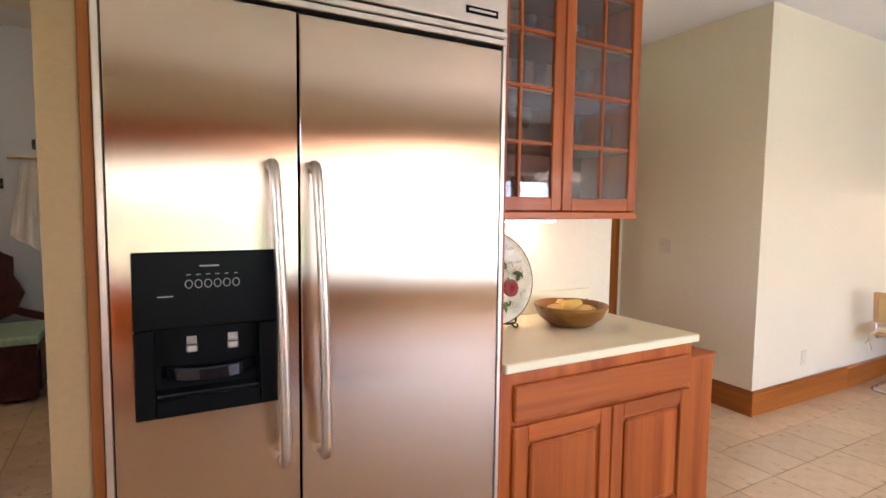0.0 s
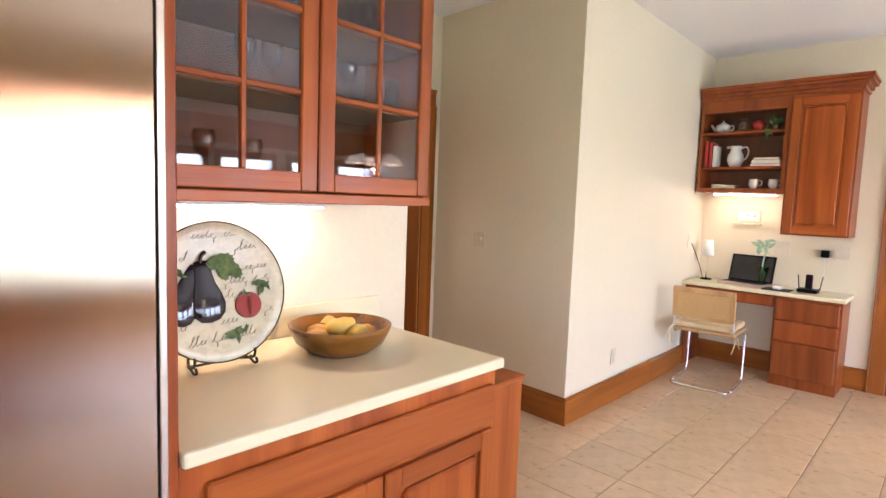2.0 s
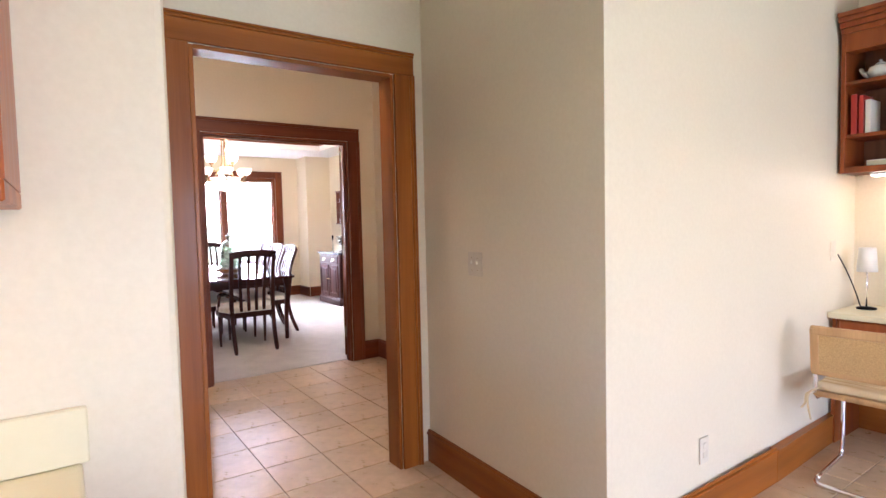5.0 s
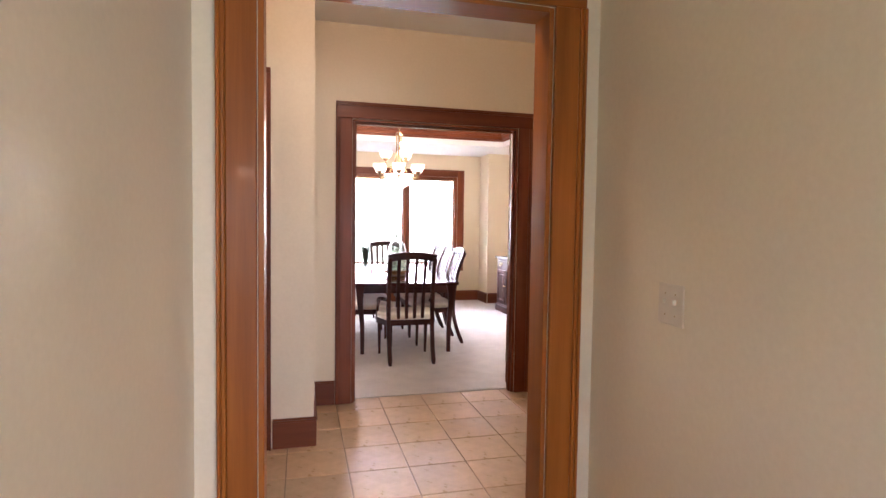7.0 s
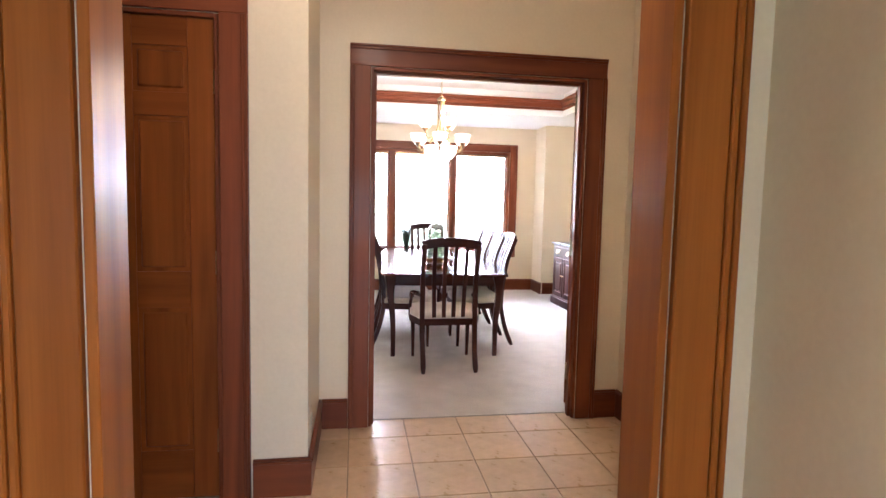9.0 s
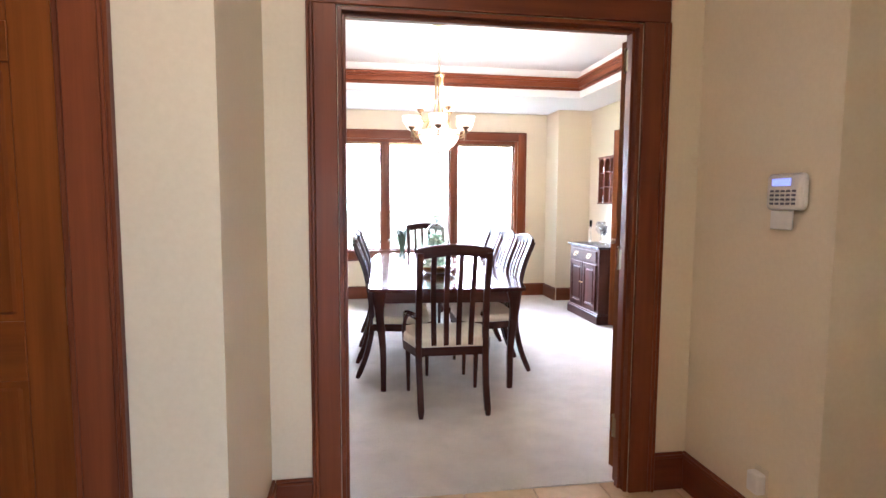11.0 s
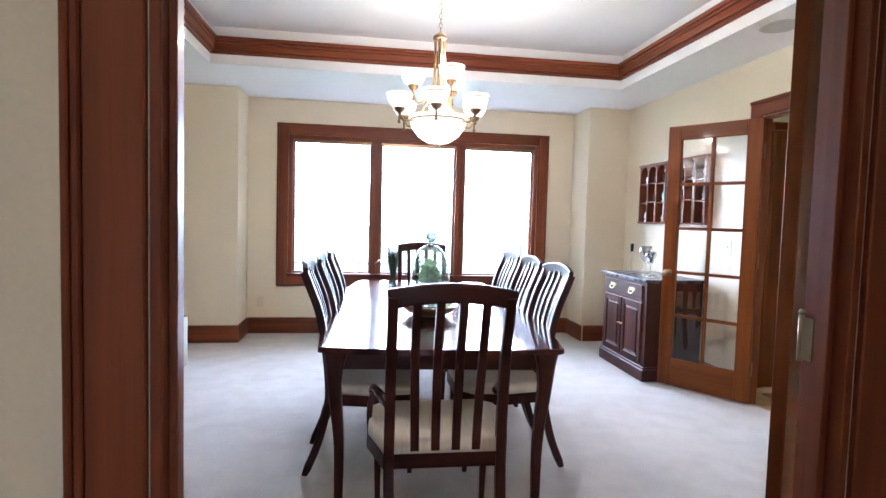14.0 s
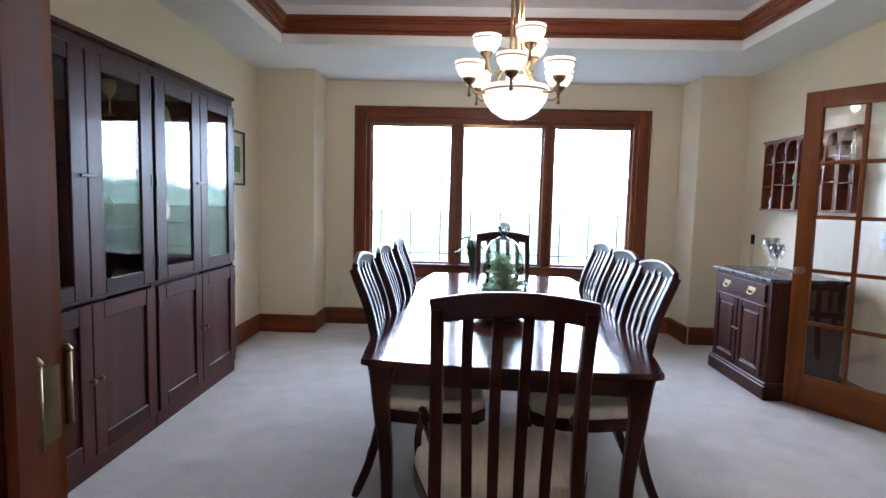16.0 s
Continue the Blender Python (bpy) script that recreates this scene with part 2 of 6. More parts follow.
M_hinge = metal("dull_brass_hinge", (0.32, 0.235, 0.125), 0.38)
# leaf green darkened to a silhouette for the plant before the window
M_backlit_leaf = surface("backlit_leaf_green", (0.012, 0.030, 0.010), (0.03, 0.06, 0.02), (30, 30, 30), 0.5, bump=0.1)
M_key = plain("grey_key", (0.14, 0.15, 0.21), 0.5)
M_bronze = metal("antique_bronze", (0.30, 0.19, 0.11), 0.32)
M_iron = plain("black_iron", (0.02, 0.018, 0.016), 0.45)
M_white = plain("white_ceramic", (0.82, 0.80, 0.76), 0.12, coat=0.4)
M_whiteplastic = plain("white_plastic", (0.80, 0.79, 0.76), 0.35)
M_ivory = plain("ivory_plastic", (0.72, 0.64, 0.50), 0.35)
M_seat = surface("cream_striped_upholstery", (0.60, 0.53, 0.42), (0.72, 0.65, 0.54), (90, 4, 4), 0.85, bump=0.15, vary=0.05, sheen=0.3)
M_glass = clear("clear_glass")
M_caseglass = clear("case_glass", (0.9, 0.9, 0.9), 0.0, 0.035, 5.0)
M_doorglass = clear("door_glass", (1, 1, 1), 0.0, 0.07)
M_knob = clear("thick_glass", (0.75, 0.80, 0.80), 0.05, 0.55, 1.5)
M_crystal = clear("crystal", (0.97, 0.985, 0.985), 0.0, 0.10, 2.0)
M_shade = glow("lit_alabaster_shade", (1.0, 0.82, 0.57), 0.32)
M_pend = glow("lit_pendant_shade", (1.0, 0.86, 0.66), 0.3)
M_strip = glow("lit_lamp_strip", (1.0, 0.86, 0.62), 3.3)
M_paper = plain("paper", (0.78, 0.75, 0.68), 0.7)
M_red = plain("red_cloth", (0.50, 0.035, 0.02), 0.5)
M_green = surface("leaf_green", (0.035, 0.10, 0.02), (0.09, 0.20, 0.05), (30, 30, 30), 0.45, bump=0.1)
M_palegreen = surface("frosted_leaf_green", (0.26, 0.42, 0.26), (0.46, 0.60, 0.44), (30, 30, 30), 0.5, bump=0.1)
M_cane = surface("cane_weave", (0.50, 0.30, 0.11), (0.66, 0.43, 0.18), (160, 160, 160), 0.55, bump=0.5)
M_beech = wood("bent_beech", (0.42, 0.23, 0.09), (0.55, 0.33, 0.14), "z", 0.35, 0.1)
M_cushion = surface("striped_cushion", (0.50, 0.33, 0.14), (0.72, 0.58, 0.36), (4, 45, 4), 0.9, bump=0.1, detail=1)
M_screen = plain("dark_screen", (0.01, 0.01, 0.012), 0.12)
M_blue = glow("blue_display", (0.25, 0.30, 1.0), 0.15, (0.1, 0.1, 0.5))
M_leaf = surface("frosted_leaves", (0.42, 0.58, 0.44), (0.68, 0.80, 0.66), (30, 30, 30), 0.5, bump=0.1)
ln, ll = M_leaf.node_tree.nodes, M_leaf.node_tree.links
lt, lm = ln.new("ShaderNodeBsdfTranslucent"), ln.new("ShaderNodeMixShader")
lt.inputs["Color"].default_value = (0.50, 0.70, 0.48, 1)
ll.new(ln["Principled BSDF"].outputs["BSDF"], lm.inputs[1])
ll.new(lt.outputs["BSDF"], lm.inputs[2])
ll.new(lm.outputs["Shader"], ln["Material Output"].inputs["Surface"])
M_cloche = clear("cloche_glass", (0.93, 0.96, 0.96), 0.06, 0.10, 1.3)
M_grass = surface("meadow", (0.04, 0.08, 0.02), (0.10, 0.16, 0.05), (2, 2, 2), 0.9, bump=0.3, big=0.05, vary=0.3)
M_grey = surface("grey_upholstery", (0.22, 0.23, 0.25), (0.30, 0.31, 0.33), (60, 60, 60), 0.8, bump=0.3)
M_woodbowl = wood("turned_wooden_bowl", (0.13, 0.050, 0.008), (0.28, 0.118, 0.018), "x", 0.3, 0.15, spec=0.3)
M_blind = plain("white_blind_slat", (0.78, 0.78, 0.76), 0.5)
M_lead = plain("lead_came", (0.10, 0.10, 0.10), 0.5)
M_marble = surface("dark_serving_top", (0.035, 0.032, 0.04), (0.06, 0.055, 0.065), (12, 12, 12), 0.28, bump=0.0, spec=0.25)


# ---- building blocks ----
def box(bm, x0, x1, y0, y1, z0, z1, b=0.0, seg=1):
    m = Matrix.Translation(((x0 + x1) / 2, (y0 + y1) / 2, (z0 + z1) / 2)) @ Matrix.Diagonal((x1 - x0, y1 - y0, z1 - z0, 1))
    vs = bmesh.ops.create_cube(bm, size=1, matrix=m)["verts"]
    if b:
        es = list({e for v in vs for e in v.link_edges})
        bmesh.ops.bevel(bm, geom=es, offset=b, segments=seg, affect="EDGES", profile=0.5)
    return bm


def prism(bm, poly, z0, z1, top=1.0):
    """An upright prism over a polygon of (x, y)."""
    lo = [bm.verts.new((x, y, z0)) for x, y in poly]
    hi = [bm.verts.new((x * top, y * top, z1)) for x, y in poly]
    bm.faces.new(lo[::-1])
    bm.faces.new(hi)
    k = len(poly)
    for i in range(k):
        bm.faces.new((lo[i], lo[(i + 1) % k], hi[(i + 1) % k], hi[i]))
    return bm


def lathe(bm, prof, seg=20, c=(0, 0, 0), tilt=None):
    rings = []
    for r, z in prof:
        ring = []
        for i in range(seg):
            a = 2 * math.pi * i / seg
            v = Vector((r * math.cos(a), r * math.sin(a), z))
            if tilt:
                v = tilt @ v
            ring.append(bm.verts.new(v + Vector(c)))
        rings.append(ring)
    for a, b in zip(rings, rings[1:]):
        for i in range(seg):
            bm.faces.new((a[i], a[(i + 1) % seg], b[(i + 1) % seg], b[i])).smooth = True
    if prof[0][0] > 1e-5:
        bm.faces.new(rings[0][::-1])
    if prof[-1][0] > 1e-5:
        bm.faces.new(rings[-1])
    bmesh.ops.remove_doubles(bm, verts=[v for r in (rings[0], rings[-1]) for v in r], dist=1e-6)
    return bm


def tube(bm, pts, r, seg=8):
    """A round rod along points; r one radius or one a point."""
    pts = [Vector(p) for p in pts]
    rs = r if isinstance(r, (list, tuple)) else [r] * len(pts)
    rings, up = [], None
    for i, p in enumerate(pts):
        d = (pts[min(i + 1, len(pts) - 1)] - pts[max(i - 1, 0)]).normalized()
        if up is None:
            up = d.orthogonal().normalized()
        up = (up - d * up.dot(d)).normalized()
        side = d.cross(up)
        rings.append([bm.verts.new(p + (up * math.cos(2 * math.pi * k / seg) + side * math.sin(2 * math.pi * k / seg)) * rs[i]) for k in range(seg)])
    for a, b in zip(rings, rings[1:]):
        for k in range(seg):
            bm.faces.new((a[k], a[(k + 1) % seg], b[(k + 1) % seg], b[k])).smooth = True
    bm.faces.new(rings[0][::-1])
    bm.faces.new(rings[-1])
    return bm


def bar(bm, pts, w, d, side=(1, 0, 0)):
    """A squared rod along points: w along side, d across it; w and d may be one a point."""
    pts, side = [Vector(p) for p in pts], Vector(side)
    k = len(pts)
    ws = w if isinstance(w, (list, tuple)) else [w] * k
    ds = d if isinstance(d, (list, tuple)) else [d] * k
    rings = []
    for i, p in enumerate(pts):
        t = (pts[min(i + 1, k - 1)] - pts[max(i - 1, 0)]).normalized()
        s = (side - t * side.dot(t)).normalized()
        q = t.cross(s)
        a, b = s * ws[i] / 2, q * ds[i] / 2
        c = 0.75
        rings.append([bm.verts.new(p + v) for v in (-a - b * c, -a * c - b, a * c - b, a - b * c, a + b * c, a * c + b, -a * c + b, -a + b * c)])
    for r0, r1 in zip(rings, rings[1:]):
        for i in range(8):
            bm.faces.new((r0[i], r0[(i + 1) % 8], r1[(i + 1) % 8], r1[i]))
    bm.faces.new(rings[0][::-1])
    bm.faces.new(rings[-1])
    return bm


def curve(p, n=8):
    """Points along a smooth line through the points p."""
    p = [Vector(v) for v in p]
    q = [p[0] * 2 - p[1]] + p + [p[-1] * 2 - p[-2]]
    out = []
    for i in range(1, len(q) - 2):
        a, b, c, d = q[i - 1:i + 3]
        for k in range(n):
            t = k / n
            out.append(0.5 * (2 * b + (c - a) * t + (2 * a - 5 * b + 4 * c - d) * t * t + (3 * b - a - 3 * c + d) * t ** 3))
    return out + [p[-1]]


def mesh_of(name, bm, material):
    bmesh.ops.recalc_face_normals(bm, faces=bm.faces)
    me = bpy.data.meshes.new(name)
    bm.to_mesh(me)
    bm.free()
    me.materials.append(material)
    return me


def part(name, bm, material, parent, label="", at=None):
    ob = new(name, mesh_of(name, bm, material))
    ob.parent = parent
    if at:
        ob.matrix_basis = at
    return tagged(ob, label)


def thing(name, label, category, x=0, y=0, z=0, rz=0, group=""):
    e = new(name)
    e.empty_display_size = 0.1
    e.matrix_basis = pose(x, y, z, 0, 0, rz)
    return tagged(e, label, category, group)


def solo(name, bm, material, label, category, x=0, y=0, z=0, rz=0, group=""):
    ob = new(name, mesh_of(name, bm, material))
    ob.matrix_basis = pose(x, y, z, 0, 0, rz)
    return tagged(ob, label, category, group)


def structure(name, bm, material, label="", category=""):
    return tagged(new(name, mesh_of(name, bm, material)), label, category, kind="structure")


def B():
    return bmesh.new()


def slab(x0, x1, y0, y1, z0, z1, b=0.0, seg=1):
    return box(B(), x0, x1, y0, y1, z0, z1, b, seg)


def wall(name, label, *boxes, material=None):
    bm = B()
    for q in boxes:
        box(bm, *q)
    return structure(name, bm, material or M_wall, label, "wall")


# ---- large structure ----
HC, HH, HD = 2.80, 2.115, 2.556   # kitchen ceiling, door heads, dining soffit
structure("ground", slab(-300, 300, -300, 300, -0.5, -0.32), M_grass, "wide green meadow ground outside the house", "ground")
structure("floor_base", slab(-2.4, 8.9, -3.4, 6.205, -0.30, -0.006), M_grout, "tan grout bed of the tiled floor", "floor")
structure("floor_dining", slab(1.8, 6.62, 6.19, 11.42, -0.30, 0.006), M_carpet, "cream cut-pile carpet of the dining room", "carpet")
structure("floor_entry", slab(6.62, 8.9, 6.25, 11.42, -0.30, 0.0), M_tile, "tan tiled entry floor", "floor")

wall("wall_kitchen", "cream painted kitchen wall with an opening to the mudroom",
     (0.13, 2.5, 2.56, 2.68, 0, HC), (-2.2, -0.95, 2.56, 2.68, 0, HC), (-0.95, 0.13, 2.56, 2.68, 2.06, HC))
wall("wall_fridge_side", "cream painted wall end beside the refrigerator, shade in its colour", (0.125, 0.205, 1.885, 2.56, 0, HC), material=M_wall_shade)
bm = prism(B(), [(2.50, 2.56), (2.605, 2.56), (2.618, 2.565), (2.625, 2.58), (2.715, 3.81), (2.50, 3.81)], 0, HC)
structure("wall_pier", bm, M_wall, "cream painted side wall of the door recess with a rounded corner", "wall")
wall("wall_hall_south", "cream painted wall around the hall doorway",
     (0.9, 2.905, 3.81, 3.93, 0, HC), (3.89, 7.0, 3.81, 3.93, 0, HC), (2.905, 3.89, 3.81, 3.93, HH, HC))
bm = prism(B(), [(4.003, 2.54), (4.15, 2.54), (4.19, 3.81), (4.074, 3.81)], 0, HC)
structure("wall_recess", bm, M_wall, "cream painted recess wall with a light switch", "wall")
bm = prism(B(), [(4.15, 2.54), (6.45, 2.59), (6.45, 2.71), (4.15, 2.66)], 0, HC)
structure("wall_desk_side", bm, M_wall, "cream painted wall leading to the desk nook", "wall")
wall("wall_desk", "cream painted wall behind the built-in desk",
     (6.45, 6.57, 1.13, 2.75, 0, HC), (6.45, 6.57, -3.2, 0.15, 0, HC), (6.45, 6.57, 0.15, 1.13, HH, HC))
wall("wall_west", "cream painted west kitchen wall with an opening for an added window", (-2.32, -2.2, -3.2, -1.5, 0, HC), (-2.32, -2.2, 0.9, 6.02, 0, HC),
     (-2.32, -2.2, -1.5, 0.9, 0, 0.8), (-2.32, -2.2, -1.5, 0.9, 2.1, HC))
PIERS = [-2.2] + [v for w in KW for v in w] + [6.57]
wall("wall_south", "cream painted kitchen window wall",
     (-2.2, 6.57, -3.32, -3.2, 0, 0.45), (-2.2, 6.57, -3.32, -3.2, 1.85, HC), *[(PIERS[i], PIERS[i + 1], -3.32, -3.2, 0.45, 1.85) for i in range(0, len(PIERS), 2)])
wall("wall_mudroom", "pale blue painted mudroom wall", (-2.2, 0.9, 5.9, 6.02, 0, HC), (0.9, 1.02, 2.68, 3.81, 0, HC), (0.9, 1.02, 3.93, 5.9, 0, HC), material=M_mud)
wall("wall_closet", "cream painted hall wall with a closet door",
     (1.02, 1.96, 5.36, 5.48, 0, HC), (2.74, 3.11, 5.36, 5.48, 0, HC), (1.96, 2.74, 5.36, 5.48, HH, HC), (1.02, 2.99, 5.56, 5.62, 0, HC))
wall("wall_niche_left", "cream painted side wall before the dining room", (2.99, 3.11, 5.48, 6.10, 0, HC))
wall("wall_niche_right", "cream painted side wall with an alarm keypad", (4.99, 5.11, 5.36, 6.10, 0, HC))
wall("wall_hall_right", "cream painted hall wall", (5.11, 7.0, 5.36, 5.48, 0, HC), (7.0, 7.12, 3.81, 5.48, 0, HC))
wall("wall_dining_south", "cream painted wall around the dining doorway",
     (1.81, 3.40, 6.10, 6.21, 0, 3.05), (4.70, 6.64, 6.10, 6.21, 0, 3.05), (3.40, 4.70, 6.10, 6.21, HH, 3.05))
wall("wall_dining_west", "cream painted dining room wall", (1.81, 1.93, 6.21, 11.42, 0, 3.05))
wall("wall_column_left", "cream painted corner return beside the window bay", (1.93, 2.475, 10.85, 11.42, 0, 3.05))
wall("wall_column_right", "cream painted corner return beside the window bay", (6.12, 6.58, 10.85, 11.42, 0, 3.05))
wall("wall_window", "cream painted window wall of the dining room",
     (2.475, 2.90, 11.30, 11.42, 0, 3.05), (5.70, 6.12, 11.30, 11.42, 0, 3.05), (2.90, 5.70, 11.30, 11.42, 0, 0.65), (2.90, 5.70, 11.30, 11.42, 2.18, 3.05))
wall("wall_dining_east", "cream painted dining room wall with an opening to the entry",
     (6.58, 6.64, 6.21, 7.46, 0, 3.05), (6.58, 6.64, 8.79, 11.42, 0, 3.05), (6.58, 6.64, 7.46, 8.79, HH, 3.05))
wall("wall_entry", "cream painted entry walls", (6.64, 6.95, 9.17, 9.29, 0, 3.05), (8.05, 8.9, 9.17, 9.29, 0, 3.05), (6.95, 8.05, 9.17, 9.29, 2.16, 3.05),
     (8.78, 8.9, 6.10, 9.17, 0, 3.05), (6.64, 8.78, 6.10, 6.27, 0, 3.05))
wall("wall_family", "pale walls of the room beyond the desk", (6.57, 8.9, 2.71, 2.83, 0, HC), (8.9, 9.02, -3.32, 2.83, 0, HC), (6.57, 8.9, -3.32, -3.2, 0, HC))
structure("floor_family", slab(6.51, 8.9, -3.2, 2.71, -0.1, 0.008), M_carpet, "pale carpet beyond the desk doorway", "carpet")

structure("ceiling_kitchen", slab(-2.32, 9.02, -3.32, 3.93, HC, HC + 0.1), M_ceil, "white painted kitchen ceiling", "ceiling")
structure("ceiling_hall", slab(-2.32, 7.12, 3.93, 6.10, HC, HC + 0.1), M_ceil, "white painted hall ceiling", "ceiling")
TX0, TX1, TY0, TY1, TZ = 2.43, 6.06, 7.15, 10.02, 2.86
bm = B()
for q in ((1.93, TX0, 6.21, 10.85, HD, 3.0), (TX1, 6.58, 6.21, 10.85, HD, 3.0), (TX0, TX1, 6.21, TY0, HD, 3.0), (TX0, TX1, TY1, 10.85, HD, 3.0), (2.475, 6.12, 10.85, 11.30, HD, 3.0)):
    box(bm, *q)
structure("ceiling_soffit", bm, M_ceil, "white painted soffit around the tray ceiling", "ceiling")
structure("ceiling_dining", slab(1.81, 8.9, 6.10, 11.42, 3.05, 3.15), M_ceil, "white painted roof slab over the dining room", "ceiling")
structure("ceiling_tray", slab(TX0, TX1, TY0, TY1, TZ, 3.04), M_ceil, "white painted raised tray ceiling", "ceiling")


def crown():
    """Stepped cherry moulding round the tray."""
    bm = B()
    for z0, z1, d in ((2.635, 2.662, 0.02), (2.662, 2.715, 0.045), (2.715, 2.735, 0.058), (2.735, 2.765, 0.075)):
        box(bm, TX0, TX1, TY1 - d, TY1, z0, z1, 0.004)
        box(bm, TX0, TX1, TY0, TY0 + d, z0, z1, 0.004)
    structure("trim_tray_crown_lying", bm, M_red_x, "red-brown cherry crown moulding round the tray", "moulding")
    bm = B()
    for z0, z1, d in ((2.635, 2.662, 0.02), (2.662, 2.715, 0.045), (2.715, 2.735, 0.058), (2.735, 2.765, 0.075)):
        box(bm, TX0, TX0 + d, TY0 + d, TY1 - d, z0, z1, 0.004)
        box(bm, TX1 - d, TX1, TY0 + d, TY1 - d, z0, z1, 0.004)
    structure("trim_tray_crown_running", bm, M_red_y, "red-brown cherry crown moulding round the tray", "moulding")


crown()


def baseboard(name, runs, h=0.155):
    """Runs (x0, y0, x1, y1, nx, ny): a board with a stepped cap in front of a wall that faces (nx, ny)."""
    for x0, y0, x1, y1, nx, ny in runs:
        bm = B()
        for z0, z1, d in ((0, h, 0.016), (h, h + 0.012, 0.022), (h + 0.012, h + 0.024, 0.013)):
            ax0, ax1 = sorted((x0, x1 + nx * d)) if nx else sorted((x0, x1))
            ay0, ay1 = sorted((y0, y1 + ny * d)) if ny else sorted((y0, y1))
            box(bm, ax0, ax1, ay0, ay1, z0, z1, 0.003)
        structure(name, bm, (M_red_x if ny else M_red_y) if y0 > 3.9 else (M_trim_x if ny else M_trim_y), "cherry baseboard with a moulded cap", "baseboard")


baseboard("baseboard", [
    (4.0, 2.54, 5.3, 2.54, 0, -1),
    (2.87, 5.36, 3.126, 5.36, 0, -1), (3.11, 5.36, 3.11, 6.10, 1, 0), (3.126, 6.10, 3.276, 6.10, 0, -1), (4.824, 6.10, 4.974, 6.10, 0, -1),
    (4.99, 5.36, 4.99, 6.10, -1, 0), (4.99, 5.36, 7.0, 5.36, 0, -1), (1.93, 6.21, 1.93, 10.85, 1, 0), (1.93, 10.85, 2.491, 10.85, 0, -1),
    (2.475, 10.85, 2.475, 11.30, 1, 0), (2.491, 11.30, 6.104, 11.30, 0, -1), (6.12, 10.834, 6.12, 11.30, -1, 0), (6.136, 10.85, 6.58, 10.85, 0, -1),
    (6.58, 8.93, 6.58, 10.834, -1, 0), (6.45, 1.24, 6.45, 2.58, -1, 0), (0.9, 3.93, 2.78, 3.93, 0, 1), (4.02, 3.93, 7.0, 3.93, 0, 1)])
for (ax, ay), (bx, by), nx in (((4.003, 2.522), (4.074, 3.81), -1), ((2.625, 2.56), (2.715, 3.81), 1)):
    bm = B()
    for z0, z1, d in ((0, 0.155, 0.016), (0.155, 0.167, 0.022), (0.167, 0.179, 0.013)):
        prism(bm, [(ax, ay), (ax + nx * d, ay), (bx + nx * d, by), (bx, by)][::-nx], z0, z1)
    structure("baseboard", bm, M_trim_y, "cherry baseboard with a moulded cap", "baseboard")
bm = prism(B(), [(5.3, 2.524), (6.45, 2.570), (6.45, 2.589), (5.3, 2.562)], 0, 0.155)
prism(bm, [(5.3, 2.518), (6.45, 2.564), (6.45, 2.589), (5.3, 2.562)], 0.155, 0.167)
structure("baseboard", bm, M_trim_x, "cherry baseboard with a moulded cap", "baseboard")


def casing(name, u0, u1, head, face, sign, along="x", w=0.122, lining=None, red=False, label="cherry door casing with a beaded edge"):
    """Casing round an opening u0..u1 on a wall face; sign is the side it faces. lining: the far face of the wall, for the jambs."""
    e = tagged(new(name), label, "door frame", kind="structure")

    def put(nm, a0, a1, d0, d1, z0, z1, b, mat):
        d0, d1 = sorted((face + sign * d0, face + sign * d1))
        q = (a0, a1, d0, d1, z0, z1) if along == "x" else (d0, d1, a0, a1, z0, z1)
        part(nm, slab(*q, b), mat, e)
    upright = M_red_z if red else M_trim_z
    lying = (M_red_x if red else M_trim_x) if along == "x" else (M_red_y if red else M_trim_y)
    for s, u in ((-1, u0), (1, u1)):
        for o0, o1, d in ((0.004, w - 0.026, 0.018), (w - 0.026, w - 0.012, 0.024), (w - 0.012, w, 0.030)):
            a0, a1 = sorted((u + s * o0, u + s * o1))
            put("side_casing", a0, a1, 0, d, 0, head + 0.004, 0.003, upright)
    for o0, o1, d in ((0.004, w - 0.026, 0.0185), (w - 0.026, w - 0.012, 0.0245), (w - 0.012, w, 0.0305)):
        put("head_casing", u0 - w, u1 + w, 0, d, head + o0, head + o1, 0.003, lying)
    if lining is not None:
        t = abs(lining - face)
        put("jamb", u0 - 0.002, u0 + 0.016, -t, 0.004, 0, head, 0.002, upright)
        put("jamb", u1 - 0.016, u1 + 0.002, -t, 0.004, 0, head, 0.002, upright)
        put("head_jamb", u0 + 0.016, u1 - 0.016, -t, 0.004, head - 0.016, head + 0.002, 0.002, lying)
    return e


casing("door_frame_hall", 2.905, 3.89, HH, 3.81, -1, lining=3.93)
casing("door_frame_hall_back", 2.905, 3.89, HH, 3.93, 1)
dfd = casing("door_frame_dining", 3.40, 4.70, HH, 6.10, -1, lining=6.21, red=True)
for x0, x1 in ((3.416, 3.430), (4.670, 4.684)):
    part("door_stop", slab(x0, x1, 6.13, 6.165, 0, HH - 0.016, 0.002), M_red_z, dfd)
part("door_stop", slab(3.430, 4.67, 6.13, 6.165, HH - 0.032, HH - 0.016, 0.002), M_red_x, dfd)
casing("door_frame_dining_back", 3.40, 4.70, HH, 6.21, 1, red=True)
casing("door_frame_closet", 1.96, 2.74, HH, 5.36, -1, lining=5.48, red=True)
casing("door_frame_desk", 0.15, 1.13, HH, 6.45, -1, along="y", lining=6.57)
casing("door_frame_entry", 7.46, 8.79, HH, 6.58, -1, along="y", lining=6.64, red=True)


